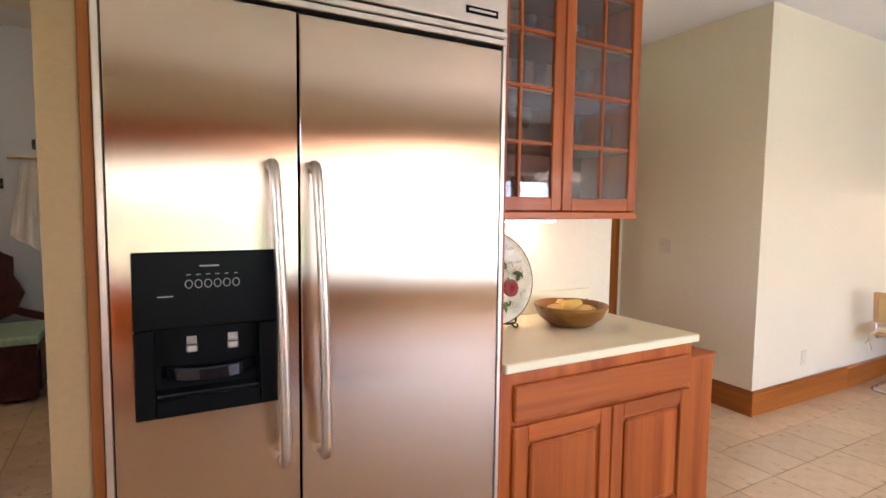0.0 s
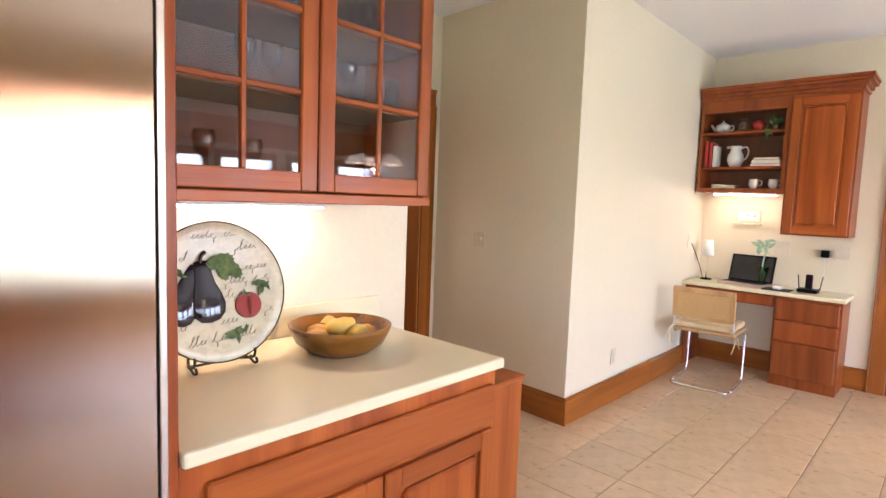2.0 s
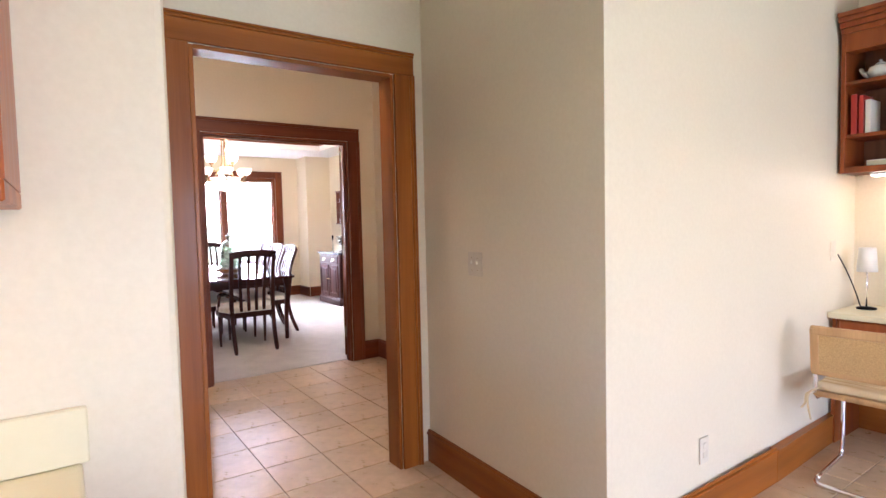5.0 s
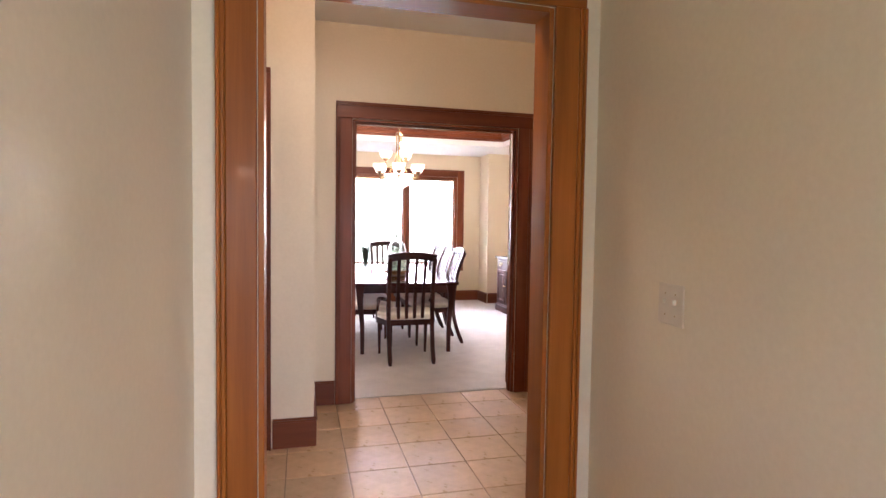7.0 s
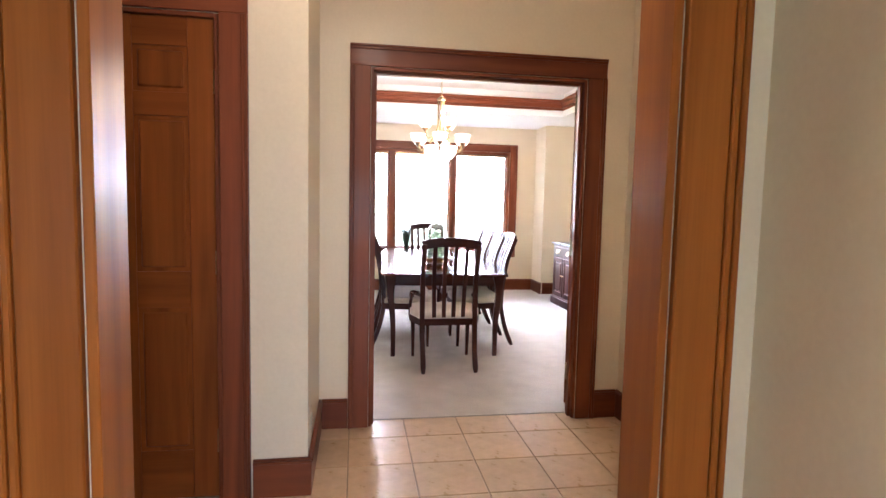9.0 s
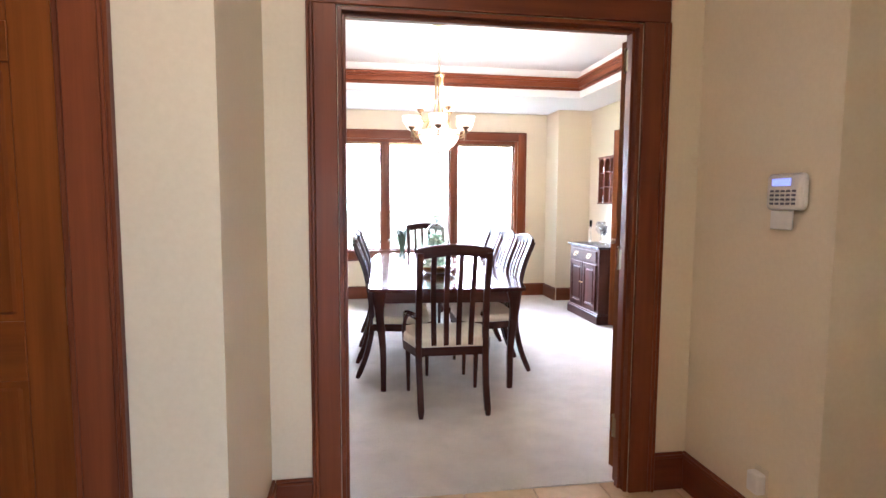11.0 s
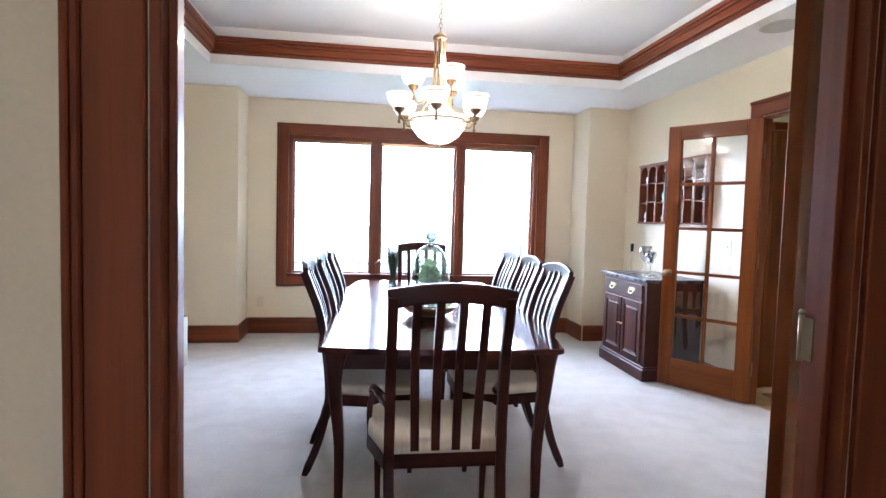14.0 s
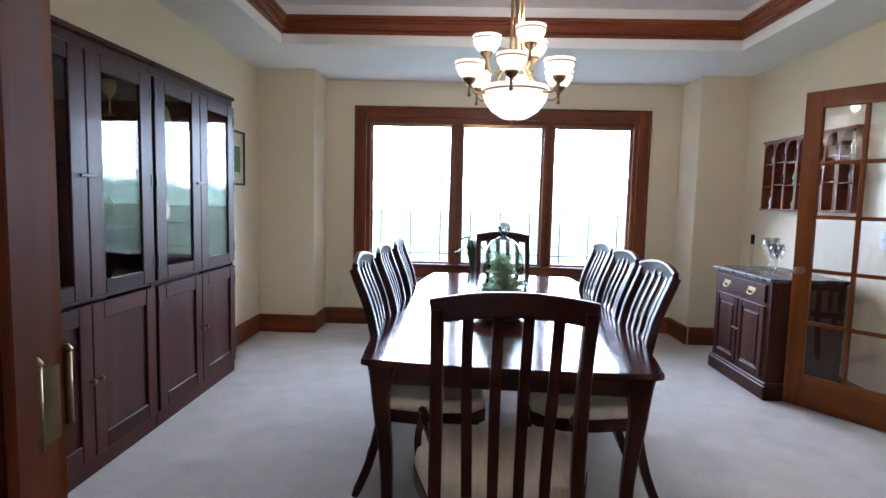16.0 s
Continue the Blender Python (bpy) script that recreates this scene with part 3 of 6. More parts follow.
# ---- doors and windows ----
def hinge(parent, x, y, z, rz=0):
    bm = B()
    tube(bm, [(0, 0, -0.05), (0, 0, 0.05)], 0.006, 8)
    box(bm, 0.004, 0.034, -0.002, 0.002, -0.045, 0.045)
    lathe(bm, [(0.003, 0.05), (0.008, 0.055), (0.003, 0.062)], 8)
    return part("hinge", bm, M_hinge, parent, "dull brass butt hinge", pose(x, y, z, 0, 0, rz))


def french_leaf(name, label, w, x, y, rz, rows=5, cols=2, h=2.09, knob=True, hinges=True):
    """A glazed leaf, hinged at local x = 0, reaching to x = w, lying in y 0..0.04."""
    e = thing(name, label, "door", x, y, 0.012, rz, "french doors")
    st, top, bot = 0.105, 0.11, 0.22
    for a, b in ((0, st), (w - st, w)):
        part("stile", slab(a, b, 0, 0.04, 0, h, 0.003), M_mid_z, e)
    part("top_rail", slab(st, w - st, 0.001, 0.039, h - top, h, 0.003), M_mid_x, e)
    part("bottom_rail", slab(st, w - st, 0.001, 0.039, 0, bot, 0.003), M_mid_x, e)
    x0, x1, z0, z1 = st, w - st, bot, h - top
    for i in range(1, cols):
        c = x0 + (x1 - x0) * i / cols
        part("glazing_bar", slab(c - 0.012, c + 0.012, 0.006, 0.034, z0, z1, 0.003), M_mid_z, e)
    for i in range(1, rows):
        c = z0 + (z1 - z0) * i / rows
        part("glazing_bar", slab(x0, x1, 0.007, 0.033, c - 0.012, c + 0.012, 0.003), M_mid_x, e)
    for i in range(cols):
        for j in range(rows):
            a, b = x0 + (x1 - x0) * i / cols + 0.01, x0 + (x1 - x0) * (i + 1) / cols - 0.01
            c, d = z0 + (z1 - z0) * j / rows + 0.01, z0 + (z1 - z0) * (j + 1) / rows - 0.01
            part("pane", slab(a, b, 0.018, 0.022, c, d), M_doorglass, e)
    if knob:
        bm = B()
        for s in (-1, 1):
            t = Matrix.Rotation(radians(90 * s), 3, "X")
            lathe(bm, [(0.026, 0), (0.026, 0.006), (0.009, 0.010), (0.009, 0.035), (0.024, 0.042), (0.027, 0.055), (0.018, 0.066), (0.0, 0.068)], 16, (w - 0.055, 0.02 - s * 0.02, 0.92), t)
        part("knob", bm, M_bronze, e, "bronze door knob")
    if hinges:
        for z in (0.25, 1.05, 1.85):
            hinge(e, 0.0, -0.004, z)
    return e


# pair of leaves folded back against the dining room wall, and the open leaf at the entry
french_leaf("french_door", "cherry French door folded back, brass hinges", 0.65, 3.365, 6.292, 178, knob=False)
french_leaf("french_door", "cherry French door folded back, brass hinges", 0.65, 4.735, 6.30, 14, knob=False, hinges=False)
for z in (0.27, 1.08, 1.98):
    hinge(dfd, 3.421, 6.172, z, 90)
    hinge(dfd, 4.679, 6.208, z, -90)
french_leaf("french_door", "ten-pane cherry French door standing open to the entry", 0.69, 6.585, 8.775, 125)


def six_panel(name, label, w, x, y, rz, h=2.09):
    e = thing(name, label, "door", x, y, 0.008, rz)
    part("slab", slab(0, w, 0.008, 0.035, 0, h), M_mid_z, e)
    bm = B()
    st = 0.11
    for a, b in ((0, st), (w / 2 - 0.045, w / 2 + 0.045), (w - st, w)):
        box(bm, a, b, 0, 0.012, 0, h, 0.003)
    part("stile_frame", bm, M_mid_z, e)
    bm = B()
    rails = ((0, 0.22), (0.86, 1.02), (1.68, 1.78), (h - 0.12, h))
    for a, b in rails:
        box(bm, st, w / 2 - 0.045, 0.001, 0.012, a, b, 0.002)
        box(bm, w / 2 + 0.045, w - st, 0.001, 0.012, a, b, 0.002)
    part("rail_frame", bm, M_mid_x, e)
    for (a, b), (c, d) in zip(rails, rails[1:]):
        for u0, u1 in ((st, w / 2 - 0.045), (w / 2 + 0.045, w - st)):
            part("panel", slab(u0 + 0.018, u1 - 0.018, 0.001, 0.02, b + 0.018, c - 0.018, 0.007), M_mid_z, e)
    bm = lathe(B(), [(0.026, 0), (0.026, 0.006), (0.009, 0.010), (0.009, 0.035), (0.024, 0.042), (0.027, 0.055), (0.0, 0.066)], 16, (0.06, 0, 0.92), Matrix.Rotation(radians(90), 3, "X"))
    part("knob", bm, M_brass, e, "brass knob")
    return e


dcl = six_panel("closet_door", "closed six-panel cherry closet door", 0.744, 1.978, 5.375, 0)
for z in (0.26, 1.06, 1.83):
    part("hinge", tube(B(), [(0, 0, -0.05), (0, 0, 0.05)], 0.007, 8), M_brass, dcl, "brass butt hinge", pose(0.746, -0.004, z))

# front door of the entry, with a glazed side panel
fd = thing("front_door", "cherry entry door beside a glazed side panel", "door", 6.95, 9.15, 0.0)
for nm, x0, x1 in (("side_panel", 0.03, 0.45), ("door_leaf", 0.52, 1.07)):
    c0, c1 = x0 + 0.12, x1 - 0.13
    for a, b, z0, z1, m in ((x0, c0, 0, 2.10, M_mid_z), (c1, x1, 0, 2.10, M_mid_z), (c0, c1, 2.02, 2.10, M_mid_x), (c0, c1, 0.9, 1.06, M_mid_x), (c0, c1, 0, 0.22, M_mid_x)):
        part(nm + "_rail", slab(a, b, 0.02, 0.06, z0, z1, 0.004), m, fd)
    part(nm + "_field", slab(c0 - 0.005, c1 + 0.005, 0.030, 0.05, 0.21, 0.91, 0.003), M_mid_z, fd)
    part(nm + "_panel", slab(c0 + 0.03, c1 - 0.03, 0.020, 0.034, 0.27, 0.85, 0.008), M_mid_z, fd)
    part("pane", slab(c0, c1, 0.036, 0.042, 1.06, 2.02), M_glass, fd)
for x0, x1 in ((-0.0, 0.03), (0.45, 0.52), (1.07, 1.10)):
    part("post", slab(x0, x1, 0.0, 0.12, 0, 2.10, 0.003), M_mid_z, fd)
part("header", slab(0, 1.10, 0.0, 0.12, 2.10, 2.16, 0.003), M_mid_x, fd)
part("lever", tube(B(), [(0.56, 0.02, 1.0), (0.56, -0.04, 1.0), (0.66, -0.045, 1.0)], 0.010), M_bronze, fd, "bronze lever handle")
part("lock", lathe(B(), [(0.028, 0), (0.028, 0.01), (0.0, 0.016)], 14, (0.56, 0.02, 1.12), Matrix.Rotation(radians(90), 3, "X")), M_bronze, fd)
solo("door_mat", slab(-0.4, 0.4, -0.28, 0.28, 0, 0.012, 0.004), M_seat, "pale woven mat before the front door", "mat", 7.6, 8.75, 0.0)
bm = slab(-0.16, 0.16, -0.07, 0.07, 0, 0.006, 0.002)
for i in range(14):
    box(bm, -0.145 + i * 0.021, -0.135 + i * 0.021, -0.055, 0.055, 0.005, 0.009)
solo("floor_register", bm, M_bronze, "brown metal floor register in the tile", "vent", 7.02, 8.93, 0.0, 0)


def dining_window():
    e = tagged(new("window_1"), "triple cherry-framed window with leaded glass", "window", kind="structure")
    X0, X1, Z0, Z1, Y = 2.90, 5.70, 0.65, 2.18, 11.30
    w = 0.118
    for o0, o1, d in ((0, w - 0.02, 0.02), (w - 0.02, w, 0.03)):
        part("window_casing", slab(X0 - o1, X0 - o0, Y - d, Y, Z0 - w, Z1 + o1, 0.003), M_red_z, e)
        part("window_casing", slab(X1 + o0, X1 + o1, Y - d, Y, Z0 - w, Z1 + o1, 0.003), M_red_z, e)
        part("window_casing", slab(X0 - o0, X1 + o0, Y - d - 0.001, Y, Z1 + o0, Z1 + o1, 0.003), M_red_x, e)
        part("window_casing", slab(X0 - o0, X1 + o0, Y - d - 0.001, Y, Z0 - o1, Z0 - o0, 0.003), M_red_x, e)
    part("window_sill", slab(X0, X1, Y - 0.05, Y + 0.10, Z0 - 0.001, Z0 + 0.022, 0.004), M_red_x, e)
    for a, b in ((X0, X0 + 0.045), (X1 - 0.045, X1)):
        part("window_frame", slab(a, b, Y + 0.004, Y + 0.11, Z0 + 0.022, Z1, 0.003), M_red_z, e)
    part("window_frame", slab(X0 + 0.045, X1 - 0.045, Y + 0.005, Y + 0.11, Z1 - 0.045, Z1, 0.003), M_red_x, e)
    for c in (3.847, 4.792):
        part("mullion", slab(c - 0.05, c + 0.05, Y - 0.012, Y + 0.11, Z0 + 0.022, Z1 - 0.045, 0.006), M_red_z, e)
        part("mullion_bead", slab(c - 0.014, c + 0.014, Y - 0.020, Y - 0.011, Z0 + 0.022, Z1 - 0.045, 0.003), M_red_z, e)
    for a, b in ((2.945, 3.797), (3.897, 4.742), (4.842, 5.655)):
        z0, z1 = Z0 + 0.022, Z1 - 0.045
        s = 0.022
        for q in ((a, a + s, z0, z1), (b - s, b, z0, z1), (a + s, b - s, z0, z0 + s), (a + s, b - s, z1 - s, z1)):
            part("sash", slab(q[0], q[1], Y + 0.05, Y + 0.09, q[2], q[3], 0.003), M_red_z, e)
        pn = part("pane", slab(a + s, b - s, Y + 0.068, Y + 0.072, z0 + s, z1 - s), M_glass, e)
        bm = B()
        ga, gb, gz0, gz1 = a + s, b - s, z0 + s, z1 - s
        t = 0.006
        for f in (0.11, 0.5, 0.89):
            c = ga + (gb - ga) * f
            if f == 0.5:
                box(bm, c - t, c + t, Y + 0.063, Y + 0.067, gz0, gz0 + (gz1 - gz0) * 0.48)
                box(bm, c - t, c + t, Y + 0.063, Y + 0.067, gz0 + (gz1 - gz0) * 0.78, gz1)
            else:
                box(bm, c - t, c + t, Y + 0.063, Y + 0.067, gz0, gz1)
        for f in (0.06, 0.62, 0.78, 0.94):
            c = gz0 + (gz1 - gz0) * f
            box(bm, ga, gb, Y + 0.0625, Y + 0.0675, c - t, c + t)
        part("leading", bm, M_lead, pn, "thin dark lead lines")
        part("blind_headrail", slab(a + 0.004, b - 0.004, Y + 0.006, Y + 0.046, z1 - 0.035, z1 - 0.002, 0.003), M_bronze, e, "brown blind headrail")
        me = mesh_of("slat", slab(a + 0.008, b - 0.008, Y + 0.020, Y + 0.032, -0.0005, 0.0005), M_blind)
        k = 48
        for i in range(k):
            o = new("slat", me)
            o.parent = e
            o.location = (0, 0, z0 + 0.02 + (z1 - z0 - 0.07) * i / k)
    return e


dining_window()
for x0, x1 in KW:
    e = tagged(new("window_2"), "cherry-framed kitchen window", "window", kind="structure")
    for a, b in ((x0 - 0.08, x0), (x1, x1 + 0.08)):
        part("window_casing", slab(a, b, -3.2, -3.18, 0.36, 1.94, 0.003), M_trim_z, e)
    for c, d in ((0.36, 0.45), (1.85, 1.94)):
        part("window_casing", slab(x0, x1, -3.2, -3.179, c, d, 0.003), M_trim_x, e)
    if x1 - x0 > 1:
        c = (x0 + x1) / 2
        part("mullion", slab(c - 0.03, c + 0.03, -3.155, -3.11, 0.45, 1.85, 0.004), M_trim_z, e)
# frame of the added west window, which never comes into view
e = tagged(new("window_3"), "cherry-framed west window, unseen, added to light the recess wall", "window", kind="structure")
for a, b in ((-1.58, -1.5), (0.9, 0.98)):
    part("window_casing", slab(-2.2, -2.18, a, b, 0.72, 2.18, 0.003), M_trim_z, e)
for c, d in ((0.72, 0.8), (2.1, 2.18)):
    part("window_casing", slab(-2.2, -2.179, -1.5, 0.9, c, d, 0.003), M_trim_y, e)
structure("trim_window_header", slab(-2.2, 6.4, -3.2, -2.95, 2.0, 2.32, 0.004), M_cab_x, "cherry cabinet boxing above the kitchen windows", "trim")

# ---- kitchen ----
def raised_door(parent, x0, x1, z0, z1, y=0.0, st=0.06, mz=None, mx=None, name="door", raised=True):
    """A framed, raised-panel front; faces -y, proud of y by 2 cm."""
    mz, mx = mz or M_cab_z, mx or M_cab_x
    bm = B()
    box(bm, x0 + st - 0.002, x1 - st + 0.002, y - 0.008, y, z0 + st - 0.002, z1 - st + 0.002)
    a = st + 0.012
    if raised:
        box(bm, x0 + a, x1 - a, y - 0.019, y - 0.004, z0 + a, z1 - a, 0.013)
    d = part(name, bm, mz, parent)
    for u in (x0, x1 - st):
        part("stile", slab(u, u + st, y - 0.02, y, z0, z1, 0.004), mz, d)
    for u in (z0, z1 - st):
        part("rail", slab(x0 + st, x1 - st, y - 0.0195, y, u, u + st, 0.003), mx, d)
    return d


def refrigerator():
    W, H = 1.115, 2.13
    e = thing("refrigerator", "wide stainless side-by-side refrigerator with ice dispenser", "refrigerator", 0.245, 1.86, 0.0)
    part("body", slab(0.0, W, 0.05, 0.68, 0.0, H, 0.004), M_black, e)
    part("side_trim", slab(-0.012, 0.004, 0.0, 0.06, 0.0, H, 0.002), M_steel_h, e)
    part("side_trim", slab(W - 0.004, W + 0.010, 0.0, 0.06, 0.0, H, 0.002), M_steel_h, e)
    part("kick_plate", slab(0.01, W - 0.01, 0.03, 0.06, 0.0, 0.10), M_black, e)
    S, T = 0.450, 1.935
    # freezer door round the dispenser recess
    dx0, dx1, dz0, dz1 = 0.052, 0.388, 0.905, 1.315
    bm = B()
    for q in ((0.008, dx0, 0.11, T), (dx1, S - 0.004, 0.11, T), (dx0, dx1, 0.11, dz0), (dx0, dx1, dz1, T)):
        box(bm, q[0], q[1], 0.0, 0.05, q[2], q[3])
    fz = part("freezer_door", bm, M_steel, e, "brushed steel freezer door")
    rd = part("fridge_door", slab(S + 0.004, W - 0.008, 0.0, 0.05, 0.11, T, 0.003), M_steel, e, "brushed steel refrigerator door")
    for dr, x, lean in ((fz, S - 0.055, 0.020), (rd, S + 0.055, 0.020)):
        pts = curve([(x - lean, -0.004, 1.535), (x - lean + 0.002, -0.045, 1.50), (x - 0.006, -0.060, 1.15), (x + 0.004, -0.045, 0.78), (x + 0.006, -0.004, 0.735)], 6)
        part("handle", tube(B(), pts, 0.0145, 12), M_steel_h, dr, "long satin steel bar handle")
    # dispenser
    bm = box(B(), dx0, dx1, 0.13, 0.14, dz0, 1.14)
    d = part("dispenser", bm, M_black, e, "black ice and water dispenser")
    part("control_panel", slab(dx0, dx1, -0.006, 0.02, 1.125, dz1, 0.004), M_black, d)
    for q in (dx0, dx1 - 0.045):
        part("bezel", slab(q, q + 0.045, -0.006, 0.02, dz0, 1.125, 0.003), M_black, d)
    part("bezel", slab(dx0 + 0.045, dx1 - 0.045, -0.006, 0.02, dz0, dz0 + 0.045, 0.003), M_black, d)
    for q in (dx0, dx1 - 0.02):
        part("recess_side", slab(q, q + 0.02, 0.02, 0.13, dz0, 1.125), M_black, d)
    part("recess_floor", slab(dx0 + 0.02, dx1 - 0.02, 0.02, 0.13, dz0, dz0 + 0.02), M_black, d)
    bm = B()
    for i in range(6):
        x = 0.175 + i * 0.022
        tube(bm, [(x + 0.008 * math.cos(a), -0.007, 1.235 + 0.010 * math.sin(a)) for a in [k * math.pi / 8 for k in range(17)]], 0.0012, 5)
    part("button_rings", bm, M_mark, d)
    part("mark", slab(0.20, 0.245, -0.0075, -0.005, 1.277, 1.281), M_mark, d)
    for i in range(6):
        part("mark", slab(0.170 + i * 0.022, 0.180 + i * 0.022, -0.0072, -0.005, 1.257, 1.259), M_mark, d)
    part("mark", slab(0.105, 0.14, -0.0072, -0.005, 1.205, 1.208), M_mark, d)
    for x in (0.165, 0.265):
        bm = slab(x, x + 0.036, 0.05, 0.06, 1.05, 1.098, 0.006, 2)
        box(bm, x + 0.004, x + 0.032, 0.042, 0.052, 1.05, 1.072, 0.004)
        part("lever", bm, M_steel_h, d, "grey push lever")
    part("paddle", bar(B(), curve([(0.118, 0.055, 1.005), (0.16, 0.03, 1.0), (0.225, 0.02, 0.998), (0.29, 0.03, 1.0), (0.33, 0.055, 1.005)], 5), 0.035, 0.02, side=(0, 0, 1)), M_blackgloss, d, "glossy curved dispenser paddle")
    part("drip_tray", slab(dx0 + 0.045, dx1 - 0.045, 0.0, 0.125, dz0 + 0.046, dz0 + 0.056, 0.003), M_blackgloss, d)
    # top grille
    g = part("grille", slab(0.0, W + 0.008, -0.004, 0.05, 2.0, H, 0.003), M_steel_h, e, "steel top grille panel")
    for z in (1.948, 1.972):
        part("slat", slab(0.0, W + 0.008, -0.006, 0.045, z, z + 0.019, 0.003), M_steel_h, g)
    part("badge", slab(0.965, 1.085, -0.007, -0.004, 2.027, 2.05, 0.001), M_black, g, "black name badge")
    part("badge_marks", slab(0.975, 1.075, -0.0078, -0.0068, 2.035, 2.042), M_steel_h, g)


refrigerator()
structure("trim_refrigerator", slab(0.206, 0.232, 1.872, 2.55, 0, 2.2, 0.003), M_mid_z, "cherry filler strip beside the refrigerator", "trim")
structure("trim_refrigerator_right", slab(1.372, 1.398, 1.885, 2.55, 0, 2.62, 0.003), M_cab_z, "cherry side panel beside the refrigerator", "trim")
structure("trim_refrigerator_top", slab(0.232, 1.372, 1.90, 2.55, 2.15, 2.62, 0.003), M_cab_x, "cherry panel above the refrigerator", "trim")

bc = thing("base_cabinet", "honey cherry base cabinet with drawer and two doors", "cabinet", 1.40, 1.90, 0.0)
part("body", slab(0.0, 1.03, 0.0, 0.65, 0.10, 0.857), M_cab_z, bc)
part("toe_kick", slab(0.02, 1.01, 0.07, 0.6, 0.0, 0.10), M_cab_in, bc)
dr = part("drawer", slab(0.055, 1.01, -0.02, 0.0, 0.672, 0.805, 0.005), M_cab_x, bc)
raised_door(bc, 0.055, 0.532, 0.12, 0.655)
raised_door(bc, 0.540, 1.01, 0.12, 0.655)
solo("countertop", slab(1.40, 2.44, 1.867, 2.556, 0.858, 0.893, 0.008, 2), M_counter, "cream solid-surface countertop on the cabinet", "countertop")
solo("backsplash_lip", slab(1.40, 2.452, 2.540, 2.558, 0.894, 1.003, 0.003), M_counter, "cream upstand at the back of the counter", "backsplash")
ep = thing("end_box", "low plain cherry box beside the base cabinet", "cabinet", 2.435, 1.96, 0.0)
part("front_panel", slab(0.0, 0.245, 0.0, 0.02, 0.0, 0.745, 0.002), M_cab_z, ep)
part("side_panel", slab(0.227, 0.245, 0.02, 0.45, 0.0, 0.745, 0.002), M_cab_z, ep)
part("back_panel", slab(0.0, 0.227, 0.43, 0.45, 0.0, 0.745, 0.002), M_cab_z, ep)
part("top", slab(-0.003, 0.253, -0.008, 0.455, 0.745, 0.762, 0.003), M_cab_z, ep)

# glazed wall cabinet
uc = thing("glass_cabinet", "honey cherry wall cabinet with small glass panes", "cabinet", 1.44, 2.18, 1.385)
UW, UH = 0.93, 1.24
for a in (0.0, UW - 0.018):
    part("side", slab(a, a + 0.018, 0.02, 0.372, 0.03, UH), M_cab_z, uc)
part("bottom", slab(0.0, UW, 0.0, 0.372, 0.0, 0.03, 0.003), M_cab_x, uc)
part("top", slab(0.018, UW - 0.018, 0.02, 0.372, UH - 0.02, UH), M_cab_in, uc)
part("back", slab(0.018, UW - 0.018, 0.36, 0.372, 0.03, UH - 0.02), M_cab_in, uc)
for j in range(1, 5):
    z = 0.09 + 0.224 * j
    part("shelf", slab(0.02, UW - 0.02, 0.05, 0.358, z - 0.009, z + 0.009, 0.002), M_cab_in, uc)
for x0, x1 in ((0.01, 0.463), (0.469, 0.922)):
    st = 0.055
    d = part("door", slab(x0, x0 + st, 0.0, 0.02, 0.035, UH - 0.005, 0.004), M_cab_z, uc)
    part("stile", slab(x1 - st, x1, 0.0, 0.02, 0.035, UH - 0.005, 0.004), M_cab_z, d)
    part("rail", slab(x0 + st, x1 - st, 0.0005, 0.0195, 0.035, 0.09, 0.003), M_cab_x, d)
    part("rail", slab(x0 + st, x1 - st, 0.0005, 0.0195, UH - 0.05, UH - 0.005, 0.003), M_cab_x, d)
    g0, g1, z0, z1 = x0 + st, x1 - st, 0.09, UH - 0.05
    c = (g0 + g1) / 2
    part("glazing_bar", slab(c - 0.009, c + 0.009, 0.002, 0.018, z0, z1, 0.004), M_cab_z, d)
    for j in range(1, 5):
        z = 0.09 + 0.224 * j
        part("glazing_bar", slab(g0, g1, 0.0025, 0.0175, z - 0.009, z + 0.009, 0.004), M_cab_x, d)
    for j in range(5):
        for a, b in ((g0, c - 0.009), (c + 0.009, g1)):
            top = min(0.09 + 0.224 * (j + 1) - 0.009, z1)
            part("pane", slab(a, b, 0.009, 0.012, 0.09 + 0.224 * j + (0.009 if j else 0), top), M_glass, d)
ul = thing("undercabinet_lamp", "lit slim lamp under the glass cabinet", "lamp", 1.60, 2.42, 1.362)
part("housing", slab(0, 0.5, 0, 0.06, 0.008, 0.022, 0.002), M_whiteplastic, ul)
part("diffuser", slab(0.01, 0.49, 0.006, 0.054, 0.0, 0.008, 0.002), M_strip, ul, "glowing diffuser")


def goblet(x, y, z, s=1.0, kind=0):
    if kind == 0:
        prof = [(0.034, 0), (0.034, 0.003), (0.005, 0.010), (0.004, 0.075), (0.012, 0.085), (0.030, 0.11), (0.034, 0.14), (0.029, 0.165), (0.028, 0.165), (0.032, 0.14), (0.010, 0.092), (0.0, 0.090)]
    else:
        prof = [(0.026, 0), (0.028, 0.003), (0.030, 0.13), (0.029, 0.13), (0.024, 0.01), (0.0, 0.008)]
    solo("wine_glass" if kind == 0 else "tumbler", lathe(B(), [(r * s, h * s) for r, h in prof], 14), M_crystal,
         "clear stemmed glass on a cabinet shelf" if kind == 0 else "clear straight glass on a cabinet shelf", "glass", x, y, z, 0, "glassware")


rg = random.Random(4)
for j in range(4):
    z = 1.385 + (0.0305 if j == 0 else 0.09 + 0.224 * j + 0.0095)
    for i in range(7):
        if rg.random() < 0.8:
            goblet(1.53 + i * 0.125 + rg.uniform(-0.015, 0.015), 2.36 + rg.uniform(-0.06, 0.08), z, rg.uniform(0.9, 1.1), 0 if rg.random() < 0.6 else 1)


